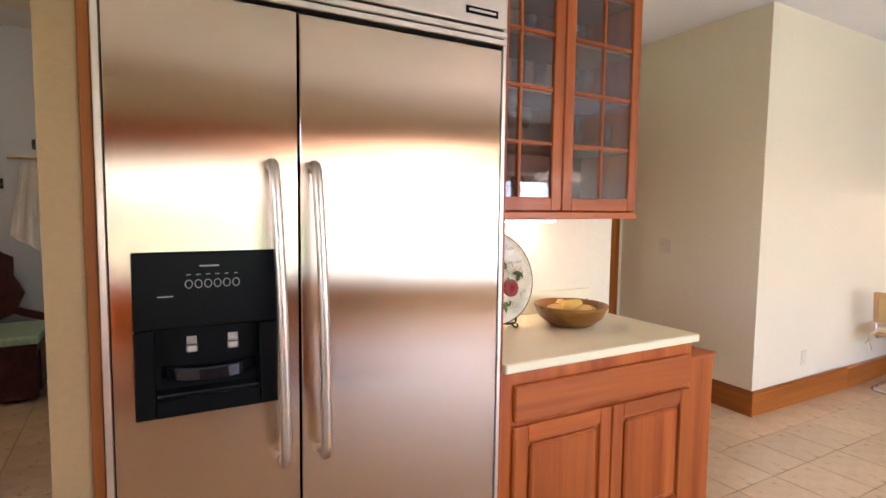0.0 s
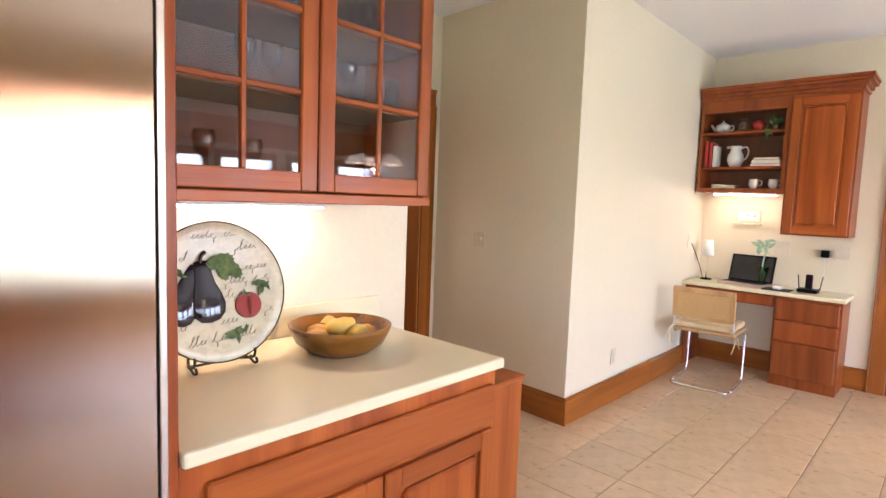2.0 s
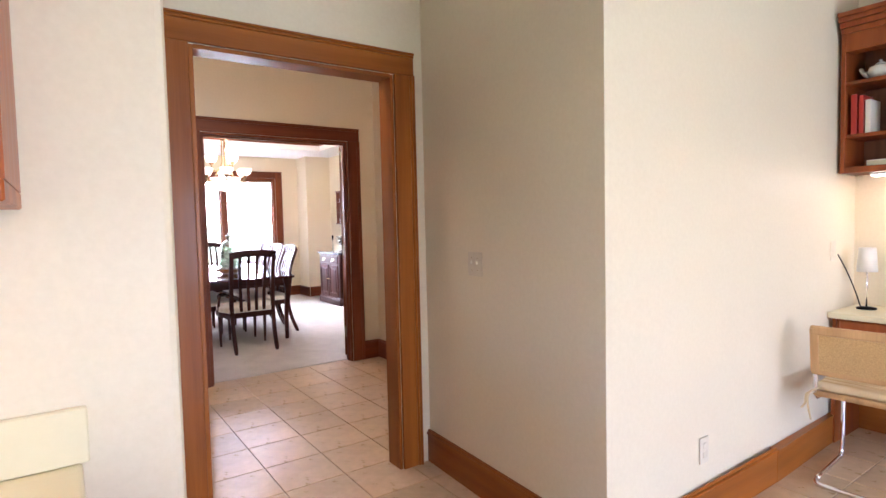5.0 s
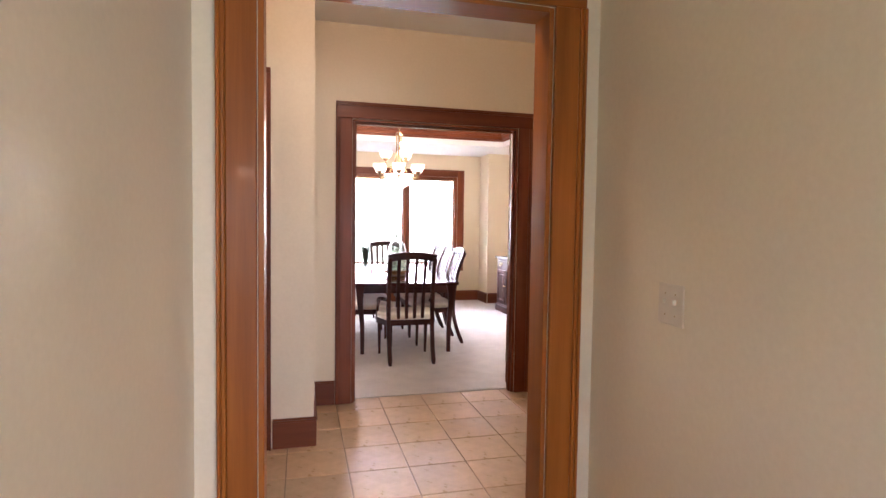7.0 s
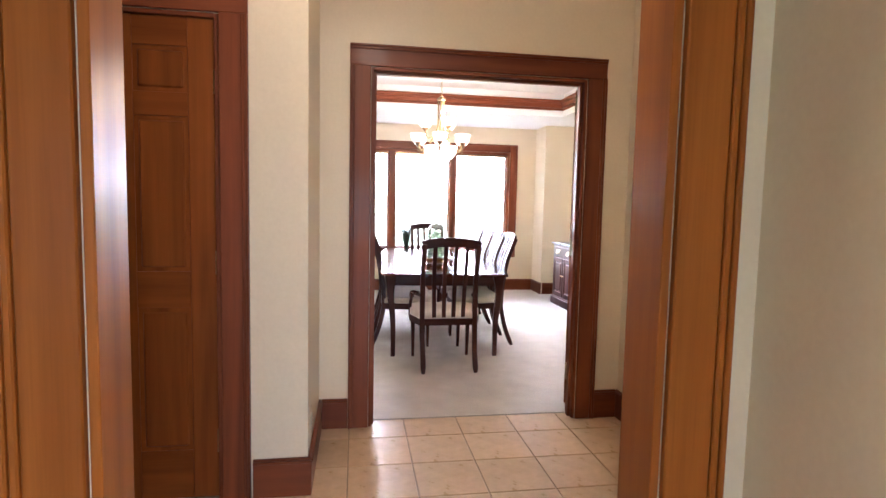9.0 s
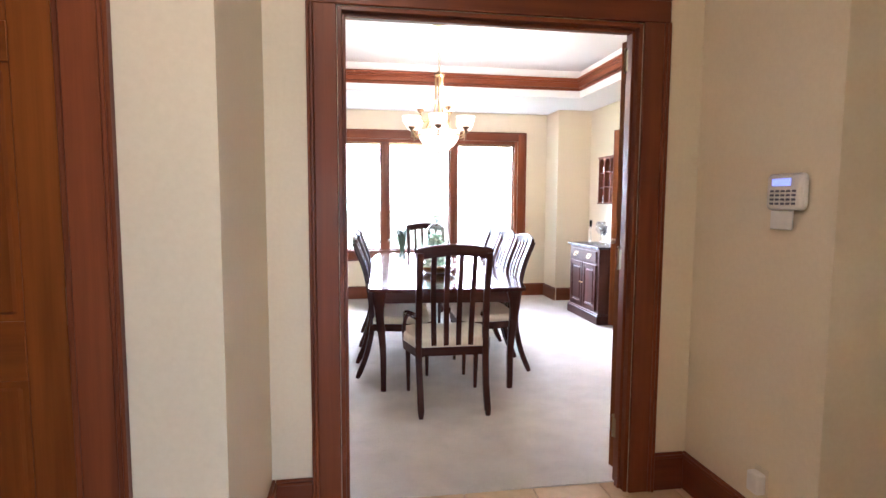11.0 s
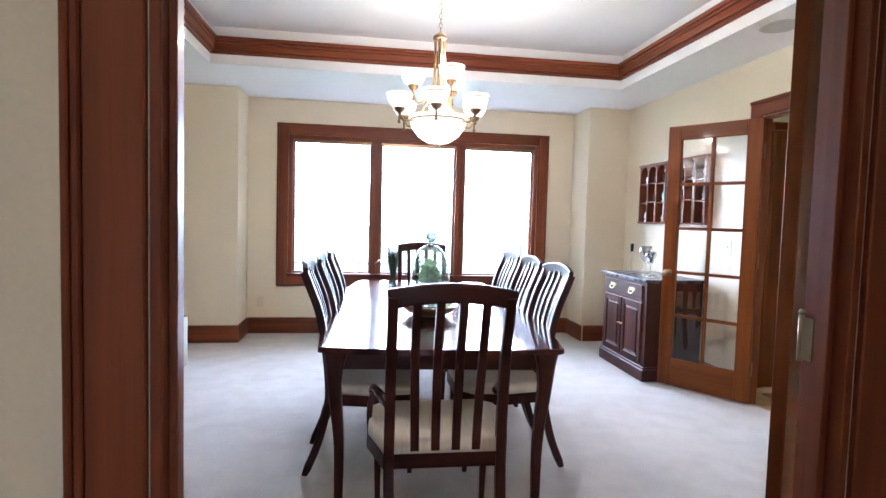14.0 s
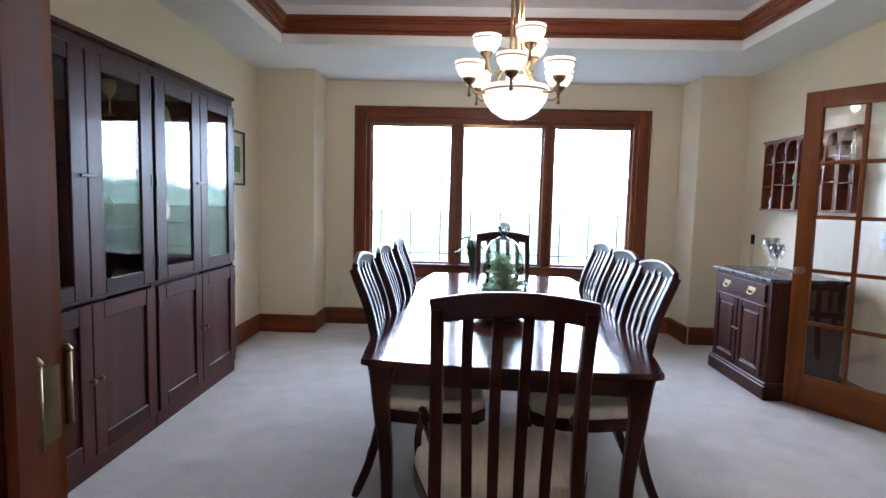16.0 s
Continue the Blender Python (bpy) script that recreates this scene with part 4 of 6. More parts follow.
# decorated plate on a stand
def leafy(bm, x, y, w, h, n, seed, z):
    r = random.Random(seed)
    for i in range(n):
        a, cx, cy, s = r.uniform(0, 6.3), x + r.uniform(-w, w), y + r.uniform(-h, h), r.uniform(0.010, 0.018)
        p = [(cx + s * 1.6 * math.cos(a), cy + s * 1.6 * math.sin(a)), (cx + s * 0.6 * math.cos(a + 1.4), cy + s * 0.6 * math.sin(a + 1.4)),
             (cx - s * 1.2 * math.cos(a), cy - s * 1.2 * math.sin(a)), (cx + s * 0.6 * math.cos(a - 1.4), cy + s * 0.6 * math.sin(a - 1.4))]
        prism(bm, p, z, z + 0.0006)


def blob(bm, cx, cy, rx, ry, z, t, n=20):
    prism(bm, [(cx + rx * math.cos(2 * math.pi * i / n), cy + ry * math.sin(2 * math.pi * i / n)) for i in range(n)], z, z + t)


M_cream = plain("cream_glaze", (0.68, 0.63, 0.44), 0.28, coat=0.15)
M_aub = plain("aubergine_glaze", (0.010, 0.007, 0.017), 0.12, spec=0.5, coat=0.5)
M_tom = plain("tomato_glaze", (0.33, 0.030, 0.014), 0.35, spec=0.2)
M_painted = surface("painted_leaf_green", (0.03, 0.075, 0.015), (0.17, 0.24, 0.06), (45, 45, 45), 0.4, spec=0.2)
M_ink = plain("brown_ink", (0.20, 0.15, 0.085), 0.5)
pl = thing("decorative_plate", "large cream plate painted with vegetables on an iron stand", "plate", 1.695, 2.385, 0.908)
P_at = Matrix.Translation((0, 0, 0.207)) @ Euler((radians(78), 0, 0)).to_matrix().to_4x4()
R = 0.207
part("dish", lathe(B(), [(0.0, -0.004), (0.10, -0.002), (R - 0.02, 0.008), (R, 0.020), (R - 0.004, 0.024), (R - 0.03, 0.014), (0.11, 0.004), (0.0, 0.003)], 48), M_cream, pl, "cream glazed dish", P_at)
part("rim", tube(B(), [(R * math.cos(a), R * math.sin(a), 0.0225) for a in [2 * math.pi * i / 48 for i in range(49)]], 0.0022, 6), M_iron, pl, "dark rim line", P_at)
aub = [(0.0, 0.0), (0.020, 0.004), (0.026, 0.03), (0.032, 0.07), (0.046, 0.105), (0.052, 0.135), (0.046, 0.162), (0.028, 0.180), (0.0, 0.186)]
bm = B()
for x0, y0, x1, y1, z in ((-0.052, 0.080, -0.122, -0.060, 0.006), (-0.045, 0.095, -0.026, -0.088, 0.009)):
    ax = Vector((x1 - x0, y1 - y0, 0)).normalized()
    lathe(bm, aub, 18, (x0, y0, z), Matrix(((ax.y, 0, ax.x), (-ax.x, 0, ax.y), (0, 0.2, 0))))
tube(bm, curve([(-0.047, 0.085, 0.012), (-0.043, 0.105, 0.013), (-0.030, 0.118, 0.013)], 3), 0.006, 6)
part("aubergine_motif", bm, M_aub, pl, "dark painted aubergines", P_at)
bm = B()
blob(bm, 0.090, -0.050, 0.041, 0.040, 0.005, 0.007)
blob(bm, 0.078, -0.052, 0.022, 0.034, 0.006, 0.0075)
blob(bm, 0.103, -0.052, 0.022, 0.034, 0.006, 0.0075)
part("tomato_motif", bm, M_tom, pl, "red painted tomato", P_at)
bm = B()
for cx, cy, rot, s in ((0.012, 0.088, 0.25, 1.0), (0.045, 0.068, -0.75, 0.95), (0.018, 0.060, -1.2, 0.7)):
    lobe = []
    for k in range(24):
        a = 2 * math.pi * k / 24
        q = (1.0 if k % 2 else 0.84) * s
        u, v = 0.048 * q * math.cos(a), 0.024 * q * math.sin(a)
        lobe.append((cx + u * math.cos(rot) - v * math.sin(rot), cy + u * math.sin(rot) + v * math.cos(rot)))
    prism(bm, lobe, 0.0085, 0.012 + 0.0006 * s)
part("leaf_motif", bm, M_painted, pl, "large painted leaf", P_at)
for i, (x, y) in enumerate(((0.125, 0.008), (0.060, -0.128), (-0.115, 0.062), (0.088, -0.030), (0.145, -0.002), (0.035, -0.132))):
    bm = B()
    leafy(bm, x, y, 0.016, 0.010, 5, i, 0.0125)
    part("small_leaf_motif", bm, M_painted, pl, "small painted green leaves", P_at)
rg = random.Random(9)
for y, xs in ((0.158, (-0.07, 0.085)), (0.122, (0.06, 0.145)), (0.092, (-0.155, -0.075)), (0.060, (0.085, 0.17)), (0.020, (0.02, 0.17)), (-0.022, (0.02, 0.06)), (-0.075, (0.135, 0.18)), (-0.105, (-0.165, -0.10)), (-0.098, (0.0, 0.05)), (-0.150, (-0.10, 0.09))):
    x = xs[0]
    while x < xs[1] - 0.01:
        pts, end = [], min(xs[1], x + rg.uniform(0.05, 0.095))
        while x < end:
            h, s = rg.choice((0.010, 0.012, 0.013, 0.028, -0.016)), rg.uniform(0.010, 0.016)
            for u, v in ((0.0, 0.0), (0.55, 0.5), (0.75, 1.0), (0.45, 0.9), (0.5, 0.2), (0.8, -0.03)):
                px, py = x + s * u + 0.35 * h * v, y + h * v + 0.06 * (x - xs[0])
                pts.append((px, py, 0.0065 + max(0, math.hypot(px, py) - 0.11) * 0.125))
            x += s
        part("script_mark", tube(B(), curve(pts, 2), 0.00065, 4), M_ink, pl, "brown handwritten flourish", P_at)
        x += 0.014
ps = thing("plate_stand", "black wrought-iron plate stand with scrolled feet", "stand", 1.695, 2.385, 0.893)
for x in (-0.09, 0.09):
    part("scroll", tube(B(), curve([(x, -0.035, 0.05), (x, -0.062, 0.045), (x, -0.055, 0.022), (x, -0.03, 0.016), (x, -0.055, 0.004), (x, -0.075, 0.010), (x, -0.068, 0.022)], 5), 0.0042, 8), M_iron, ps)
    part("back_leg", tube(B(), curve([(x, -0.03, 0.012), (x * 0.8, 0.03, 0.012), (x * 0.5, 0.10, 0.10), (x * 0.5, 0.12, 0.004)], 5), 0.0042, 8), M_iron, ps)
part("cross_bar", tube(B(), [(-0.09, -0.012, 0.012), (0.09, -0.012, 0.012)], 0.004, 8), M_iron, ps)

bw = solo("fruit_bowl", lathe(B(), [(0.0, 0.0), (0.085, 0.0), (0.10, 0.006), (0.145, 0.040), (0.166, 0.083), (0.170, 0.096), (0.163, 0.097), (0.140, 0.046), (0.09, 0.016), (0.0, 0.013)], 40), M_woodbowl,
          "turned wooden bowl of fruit on the counter", "bowl", 2.06, 2.27, 0.8935)
M_fruit = surface("yellow_fruit_skin", (0.66, 0.42, 0.06), (0.78, 0.56, 0.14), (14, 14, 14), 0.35, bump=0.05)
M_peach = surface("peach_skin", (0.62, 0.27, 0.05), (0.70, 0.44, 0.10), (14, 14, 14), 0.45, bump=0.05)
pear = [(0.0, 0.0), (0.02, 0.002), (0.036, 0.022), (0.037, 0.042), (0.026, 0.068), (0.017, 0.088), (0.011, 0.098), (0.0, 0.101)]
for i, (x, y, z, rx, rz) in enumerate(((-0.03, -0.02, 0.066, 62, 60), (0.045, 0.03, 0.060, 75, 250), (0.0, 0.06, 0.058, 72, 150), (0.03, -0.06, 0.058, 80, 300))):
    t = thing("pear", "ripe yellow pear in the wooden bowl", "fruit", 2.06 + x, 2.27 + y, 0.8935 + z, rz, "fruit")
    tl = Euler((radians(rx), 0, 0)).to_matrix()
    part("flesh", lathe(B(), pear, 18, (0, 0.03, 0), tl), M_fruit, t)
    s0 = tl @ Vector((0, 0, 0.099)) + Vector((0, 0.03, 0))
    s1 = tl @ Vector((0.008, 0, 0.130)) + Vector((0, 0.03, 0))
    part("stalk", tube(B(), [s0, s1], 0.0022, 6), M_bronze, t, "brown stalk")
for x, y, z in ((-0.085, 0.0, 0.050), (0.085, -0.03, 0.046), (-0.05, 0.06, 0.048)):
    solo("peach", lathe(B(), [(0.0, 0.0), (0.018, 0.002), (0.034, 0.018), (0.037, 0.036), (0.030, 0.056), (0.010, 0.066), (0.0, 0.062)], 18), M_peach, "orange-red peach in the wooden bowl", "fruit", 2.06 + x, 2.27 + y, 0.8935 + z - 0.026, 0, "fruit")


def plate_switch(name, label, x, y, z, rz, toggles=2, material=None, outlet=False):
    """A wall plate facing local -y, back at y = 0."""
    w = 0.07 if toggles == 1 else 0.116
    e = thing(name, label, "wall plate", x, y, z, rz)
    part("plate", slab(-w / 2, w / 2, -0.006, 0, -0.058, 0.058, 0.004, 2), material or M_ivory, e)
    for i in range(toggles):
        u = (i - (toggles - 1) / 2) * 0.046
        if outlet:
            for s in (-0.02, 0.02):
                part("socket", slab(u - 0.015, u + 0.015, -0.008, -0.005, s - 0.014, s + 0.014, 0.003), material or M_ivory, e)
        else:
            part("toggle", slab(u - 0.005, u + 0.005, -0.018, -0.005, 0.0, 0.016, 0.002), material or M_ivory, e)
            for s in (-0.03, 0.03):
                part("screw", lathe(B(), [(0.003, 0), (0.002, 0.0015), (0, 0.0016)], 8, (u, -0.006, s), Matrix.Rotation(radians(90), 3, "X")), M_brass, e)
    return e


plate_switch("light_switch", "ivory two-gang toggle light switch on the recess wall", 4.047, 3.335, 1.135, -93.2)
plate_switch("outlet", "ivory outlet plate low on the wall", 4.66, 2.548, 0.33, 0, 1, None, True)
plate_switch("outlet", "ivory outlet plate by the dining window", 2.62, 11.30, 0.355, 0, 1, None, True)
plate_switch("outlet", "ivory outlet plate behind the desk lamp", 6.10, 2.583, 1.12, 0, 1, None, True)
plate_switch("light_switch", "ivory switch plate above the desk", 6.45, 1.50, 1.10, -90)
plate_switch("outlet", "ivory outlet plate above the desk", 6.45, 1.92, 1.10, -90, 2, None, True)
plate_switch("light_switch", "white switch on the dining room wall", 6.58, 9.10, 1.15, -90, 1, M_whiteplastic)

# ---- desk nook ----
dk = thing("desk", "built-in red cherry desk with a drawer pedestal", "desk", 6.06, 2.545, 0.0, -90)
part("top", slab(-0.03, 1.165, -0.045, 0.385, 0.738, 0.772, 0.006, 2), M_counter, dk, "pale laminate desk top")
part("pedestal", slab(0.685, 1.143, 0.0, 0.38, 0.0, 0.737), M_desk_z, dk)
for z0, z1 in ((0.545, 0.715), (0.375, 0.535), (0.09, 0.365)):
    part("drawer", slab(0.70, 1.128, -0.02, 0.0, z0, z1, 0.007), M_desk_z, dk)
part("centre_drawer", slab(0.0, 0.684, 0.0, 0.36, 0.635, 0.737, 0.004), M_desk_z, dk)
part("drawer_front", slab(0.02, 0.67, -0.018, 0.0, 0.645, 0.728, 0.006), M_desk_z, dk)
part("support", slab(-0.02, 0.0, 0.0, 0.38, 0.0, 0.737), M_desk_z, dk)

us = thing("desk_cabinet", "red cherry wall cabinet with open shelves and a door", "cabinet", 6.13, 2.565, 1.23, -90)
part("side", slab(0.0, 0.022, 0.0, 0.318, 0.335, 1.12, 0.002), M_desk_z, us)
part("bottom_board", slab(0.022, 0.685, 0.0, 0.318, 0.335, 0.370, 0.002), M_desk_z, us)
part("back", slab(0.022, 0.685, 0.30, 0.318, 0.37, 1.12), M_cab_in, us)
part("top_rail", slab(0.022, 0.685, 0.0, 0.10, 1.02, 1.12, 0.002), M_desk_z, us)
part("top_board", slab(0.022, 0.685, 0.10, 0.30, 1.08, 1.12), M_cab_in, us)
part("stile", slab(0.655, 0.685, -0.001, 0.03, 0.37, 1.02), M_desk_z, us)
for z in (0.545, 0.845):
    part("shelf", slab(0.022, 0.655, 0.012, 0.30, z - 0.010, z + 0.010, 0.002), M_desk_z, us)
part("closed_unit", slab(0.686, 1.145, 0.0, 0.318, 0.0, 1.12, 0.002), M_desk_z, us)
raised_door(us, 0.70, 1.13, 0.012, 1.09, st=0.065)
bm = B()
for z0, z1, d in ((1.12, 1.15, 0.012), (1.15, 1.18, 0.03), (1.18, 1.205, 0.055), (1.205, 1.23, 0.065)):
    box(bm, -0.0, 1.145 + d, -d, 0.318, z0, z1, 0.003)
part("crown", bm, M_desk_z, us, "stepped cherry crown")
dl = thing("undercabinet_lamp", "lit slim lamp under the desk shelves", "lamp", 6.22, 2.45, 1.545, -90)
part("housing", slab(0, 0.5, 0, 0.06, 0.006, 0.02, 0.002), M_whiteplastic, dl)
part("diffuser", slab(0.01, 0.49, 0.006, 0.054, -0.002, 0.006, 0.002), M_strip, dl, "glowing diffuser")


def shelf(u, z, d=0.12):
    """A place on the open shelves: u from the wall, height z of a shelf."""
    return 6.13 + d, 2.565 - u, 1.23 + z


Z1, Z2, Z3 = 0.371, 0.5555, 0.8555
x, y, z = shelf(0.15, Z3)
tp = thing("teapot", "small white china teapot on the top shelf", "teapot", x, y, z, 90)
part("pot", lathe(B(), [(0.03, 0), (0.045, 0.01), (0.062, 0.04), (0.055, 0.07), (0.03, 0.083), (0.0, 0.085)], 20), M_white, tp)
part("lid", lathe(B(), [(0.03, 0.083), (0.02, 0.094), (0.006, 0.098), (0.010, 0.108), (0.0, 0.114)], 16), M_white, tp)
part("spout", tube(B(), curve([(0.05, 0, 0.03), (0.08, 0, 0.05), (0.095, 0, 0.08)], 4), [0.016] * 4 + [0.011] * 4 + [0.008], 10), M_white, tp)
part("handle", tube(B(), curve([(-0.05, 0, 0.06), (-0.085, 0, 0.065), (-0.08, 0, 0.03), (-0.055, 0, 0.02)], 5), 0.006), M_white, tp)
x, y, z = shelf(0.31, Z3)
jr = thing("jar", "clear glass jar with brown contents", "jar", x, y, z)
part("glass", lathe(B(), [(0.036, 0), (0.04, 0.005), (0.04, 0.085), (0.028, 0.10), (0.028, 0.105)], 16), M_crystal, jr)
part("contents", lathe(B(), [(0.034, 0.004), (0.036, 0.05), (0.0, 0.052)], 16), M_woodbowl, jr)
part("lid", lathe(B(), [(0.031, 0.105), (0.031, 0.118), (0.0, 0.12)], 16), M_bronze, jr)
x, y, z = shelf(0.43, Z3)
solo("red_ornament", lathe(B(), [(0.012, 0), (0.04, 0.012), (0.052, 0.04), (0.045, 0.075), (0.018, 0.092), (0.008, 0.10), (0.0, 0.098)], 18), M_red, "round red glazed ornament on the top shelf", "ornament", x, y, z)


def leaves(bm, pts, n, size, seed, spread):
    r = random.Random(seed)
    for i in range(n):
        c = Vector(r.choice(pts)) + Vector((r.gauss(0, spread), r.gauss(0, spread), r.gauss(0, spread)))
        rot = Euler((r.uniform(-1.2, 1.2), r.uniform(-1.2, 1.2), r.uniform(0, 6.3))).to_matrix()
        s = size * r.uniform(0.7, 1.3)
        vs = [bm.verts.new(c + rot @ Vector(p) * s) for p in ((0, -1, 0), (0.38, -0.2, 0.10), (0.22, 0.6, 0.05), (0, 1, -0.12), (-0.22, 0.6, 0.05), (-0.38, -0.2, 0.10), (0, 0, -0.02))]
        for a in range(6):
            bm.faces.new((vs[6], vs[a], vs[(a + 1) % 6]))
    return bm


x, y, z = shelf(0.58, Z3, 0.06)
ivy = thing("trailing_ivy", "green trailing ivy hanging over the shelf edge", "plant", x, y, z)
part("pot", lathe(B(), [(0.025, 0), (0.035, 0.05), (0.03, 0.05), (0.0, 0.045)], 14), M_bronze, ivy)
part("leaves", leaves(B(), [(0, 0, 0.08), (0, 0.03, 0.09), (-0.05, 0.02, 0.07), (-0.075, 0.04, 0.0), (-0.085, 0.05, -0.06), (0, -0.02, 0.06)], 70, 0.020, 3, 0.018), M_green, ivy)
for i, (u, w, h, m, lb) in enumerate(((0.055, 0.028, 0.225, M_red, "tall red hardback book"), (0.090, 0.022, 0.215, M_red, "tall red hardback book"), (0.122, 0.026, 0.185, M_paper, "tall white hardback book"))):
    x, y, z = shelf(u, Z2, 0.03)
    bk = thing("book", lb + " upright on the shelf", "book", x, y, z, 0, "books")
    part("cover", slab(0, 0.15, -w / 2, w / 2, 0, h, 0.002), m, bk)
    part("pages", slab(0.004, 0.152, -w / 2 + 0.003, w / 2 - 0.003, 0.004, h + 0.001), M_paper, bk)
x, y, z = shelf(0.27, Z2)
pt = thing("pitcher", "white china pitcher with a looped handle", "pitcher", x, y, z, -90)
part("body", lathe(B(), [(0.04, 0), (0.045, 0.006), (0.068, 0.06), (0.062, 0.105), (0.042, 0.145), (0.046, 0.175), (0.052, 0.185), (0.047, 0.184), (0.038, 0.15), (0.0, 0.12)], 22), M_white, pt)
part("lip", prism(B(), [(-0.04, -0.02), (-0.075, 0.0), (-0.04, 0.02)], 0.165, 0.186), M_white, pt)
part("handle", tube(B(), curve([(0.045, 0, 0.165), (0.085, 0, 0.175), (0.10, 0, 0.13), (0.085, 0, 0.08), (0.06, 0, 0.06)], 5), 0.007), M_white, pt)
for i, (w, l, h, m) in enumerate(((0.17, 0.23, 0.022, M_red), (0.16, 0.21, 0.032, M_paper), (0.14, 0.19, 0.022, M_beech))):
    x, y, z = shelf(0.53, Z2 + (0, 0.0225, 0.055)[i], 0.10)
    bk = thing("book", ("dark red", "white", "tan")[i] + " book lying in a stack", "book", x, y, z, 0, "books")
    part("cover", slab(-w / 2, w / 2, -l / 2, l / 2, 0, h, 0.002), m, bk)
    part("pages", slab(-w / 2 - 0.001, w / 2 - 0.004, -l / 2 + 0.004, l / 2 - 0.004, 0.004, h - 0.004), M_paper, bk)
for i, u in enumerate((0.16, 0.255)):
    x, y, z = shelf(u, Z1)
    bk = thing("book", "small pale book lying on the low shelf", "book", x, y, z, 0, "books")
    part("cover", slab(-0.06, 0.06, -0.05 + 0.004 * i, 0.05, 0, 0.034 - 0.006 * i, 0.002), M_paper, bk)
    part("pages", slab(-0.061, 0.056, -0.046, 0.046, 0.004, 0.028 - 0.006 * i), M_cream, bk)
for u in (0.43, 0.58):
    x, y, z = shelf(u, Z1)
    cp = thing("cup", "white china cup on the low shelf", "cup", x, y, z, -90, "cups")
    part("bowl", lathe(B(), [(0.022, 0), (0.024, 0.004), (0.042, 0.035), (0.036, 0.065), (0.040, 0.082), (0.037, 0.082), (0.033, 0.065), (0.036, 0.035), (0.0, 0.02)], 18), M_white, cp)
    part("handle", tube(B(), curve([(0.036, 0, 0.07), (0.062, 0, 0.066), (0.060, 0, 0.035), (0.040, 0, 0.025)], 4), 0.0045), M_white, cp)

DZ = 0.7725
lp = thing("laptop", "open black laptop on the desk", "laptop", 6.20, 2.13, DZ, -96)
part("base", slab(-0.18, 0.18, -0.12, 0.12, 0, 0.022, 0.004), M_steel_h, lp, "silver keyboard base")
part("keyboard", slab(-0.16, 0.16, -0.03, 0.10, 0.0215, 0.0235), M_black, lp)
scr = part("screen", slab(-0.18, 0.18, 0.0, 0.012, 0, 0.24, 0.004), M_black, lp, "", pose(0, 0.115, 0.02, -16, 0, 0))
part("display", slab(-0.165, 0.165, -0.0015, 0.0, 0.015, 0.225), M_screen, scr, "dark blank display")
ml = thing("desk_lamp", "small desk lamp with a white shade", "lamp", 6.28, 2.47, DZ)
part("base", lathe(B(), [(0.05, 0), (0.05, 0.008), (0.008, 0.016), (0.0, 0.017)], 18), M_black, ml)
part("stem", tube(B(), [(0, 0, 0.01), (0, 0, 0.26)], 0.005), M_chrome, ml)
part("shade", lathe(B(), [(0.052, 0.22), (0.042, 0.36), (0.040, 0.36), (0.050, 0.22)], 20), M_paper, ml, "white drum shade")
bm = tube(B(), curve([(6.11, 2.560, 1.10), (6.13, 2.52, 1.00), (6.20, 2.50, 0.88), (6.24, 2.49, 0.80), (6.27, 2.49, 0.782)], 6), 0.0035, 6)
solo("lamp_cord", bm, M_black, "black cord from the outlet to the desk", "cord")
vs = thing("bamboo_vase", "green glass vase with lucky bamboo shoots", "vase", 6.33, 2.02, DZ)
part("glass", lathe(B(), [(0.032, 0), (0.034, 0.004), (0.036, 0.16), (0.033, 0.16), (0.030, 0.01), (0.0, 0.008)], 18), clear("green_glass", (0.35, 0.62, 0.35)), vs, "green glass cylinder")
part("water", lathe(B(), [(0.029, 0.011), (0.031, 0.12), (0.0, 0.121)], 18), M_green, vs)
part("stalk", tube(B(), curve([(0, 0, 0.02), (0.005, 0.01, 0.18), (0, -0.01, 0.30), (0, 0.0, 0.36)], 5), 0.006), M_palegreen, vs)
part("leaves", leaves(B(), [(0, 0.03, 0.33), (0, -0.03, 0.36), (0, 0.06, 0.36), (0, 0.0, 0.30)], 12, 0.055, 8, 0.012), M_palegreen, vs)
ph = thing("cordless_phone", "black cordless phone on its answering base", "telephone", 6.20, 1.66, DZ, -90)
part("base", slab(-0.07, 0.07, -0.06, 0.06, 0, 0.03, 0.008, 2), M_black, ph)
part("handset", slab(-0.025, 0.025, 0.0, 0.025, 0.025, 0.145, 0.008, 2), M_blackgloss, ph)
for s in (-0.078, 0.078):
    part("antenna", tube(B(), [(s * 0.9, 0.04, 0.02), (s * 1.1, 0.05, 0.13)], 0.004), M_black, ph)
ms = thing("mouse_pad", "black mouse pad with a pale mouse", "mouse pad", 6.13, 1.86, DZ, -90)
part("pad", slab(-0.10, 0.10, -0.09, 0.09, 0, 0.004, 0.001), M_black, ms)
part("mouse", slab(-0.03, 0.03, -0.05, 0.05, 0.004, 0.034, 0.014, 3), M_whiteplastic, ms)
wp = thing("charger", "black plug charger with a hanging lead", "charger", 6.445, 1.60, 1.08, -90)
part("plug", slab(-0.03, 0.03, -0.04, 0, -0.03, 0.03, 0.005), M_black, wp)
part("lead", tube(B(), curve([(0, -0.03, -0.03), (0.01, -0.05, -0.13), (0.0, -0.06, -0.23), (-0.02, -0.08, -0.30)], 5), 0.0025, 6), M_paper, wp)
pc = thing("wall_plaque", "small framed leaf print above the desk", "picture", 6.448, 2.20, 1.36, -90)
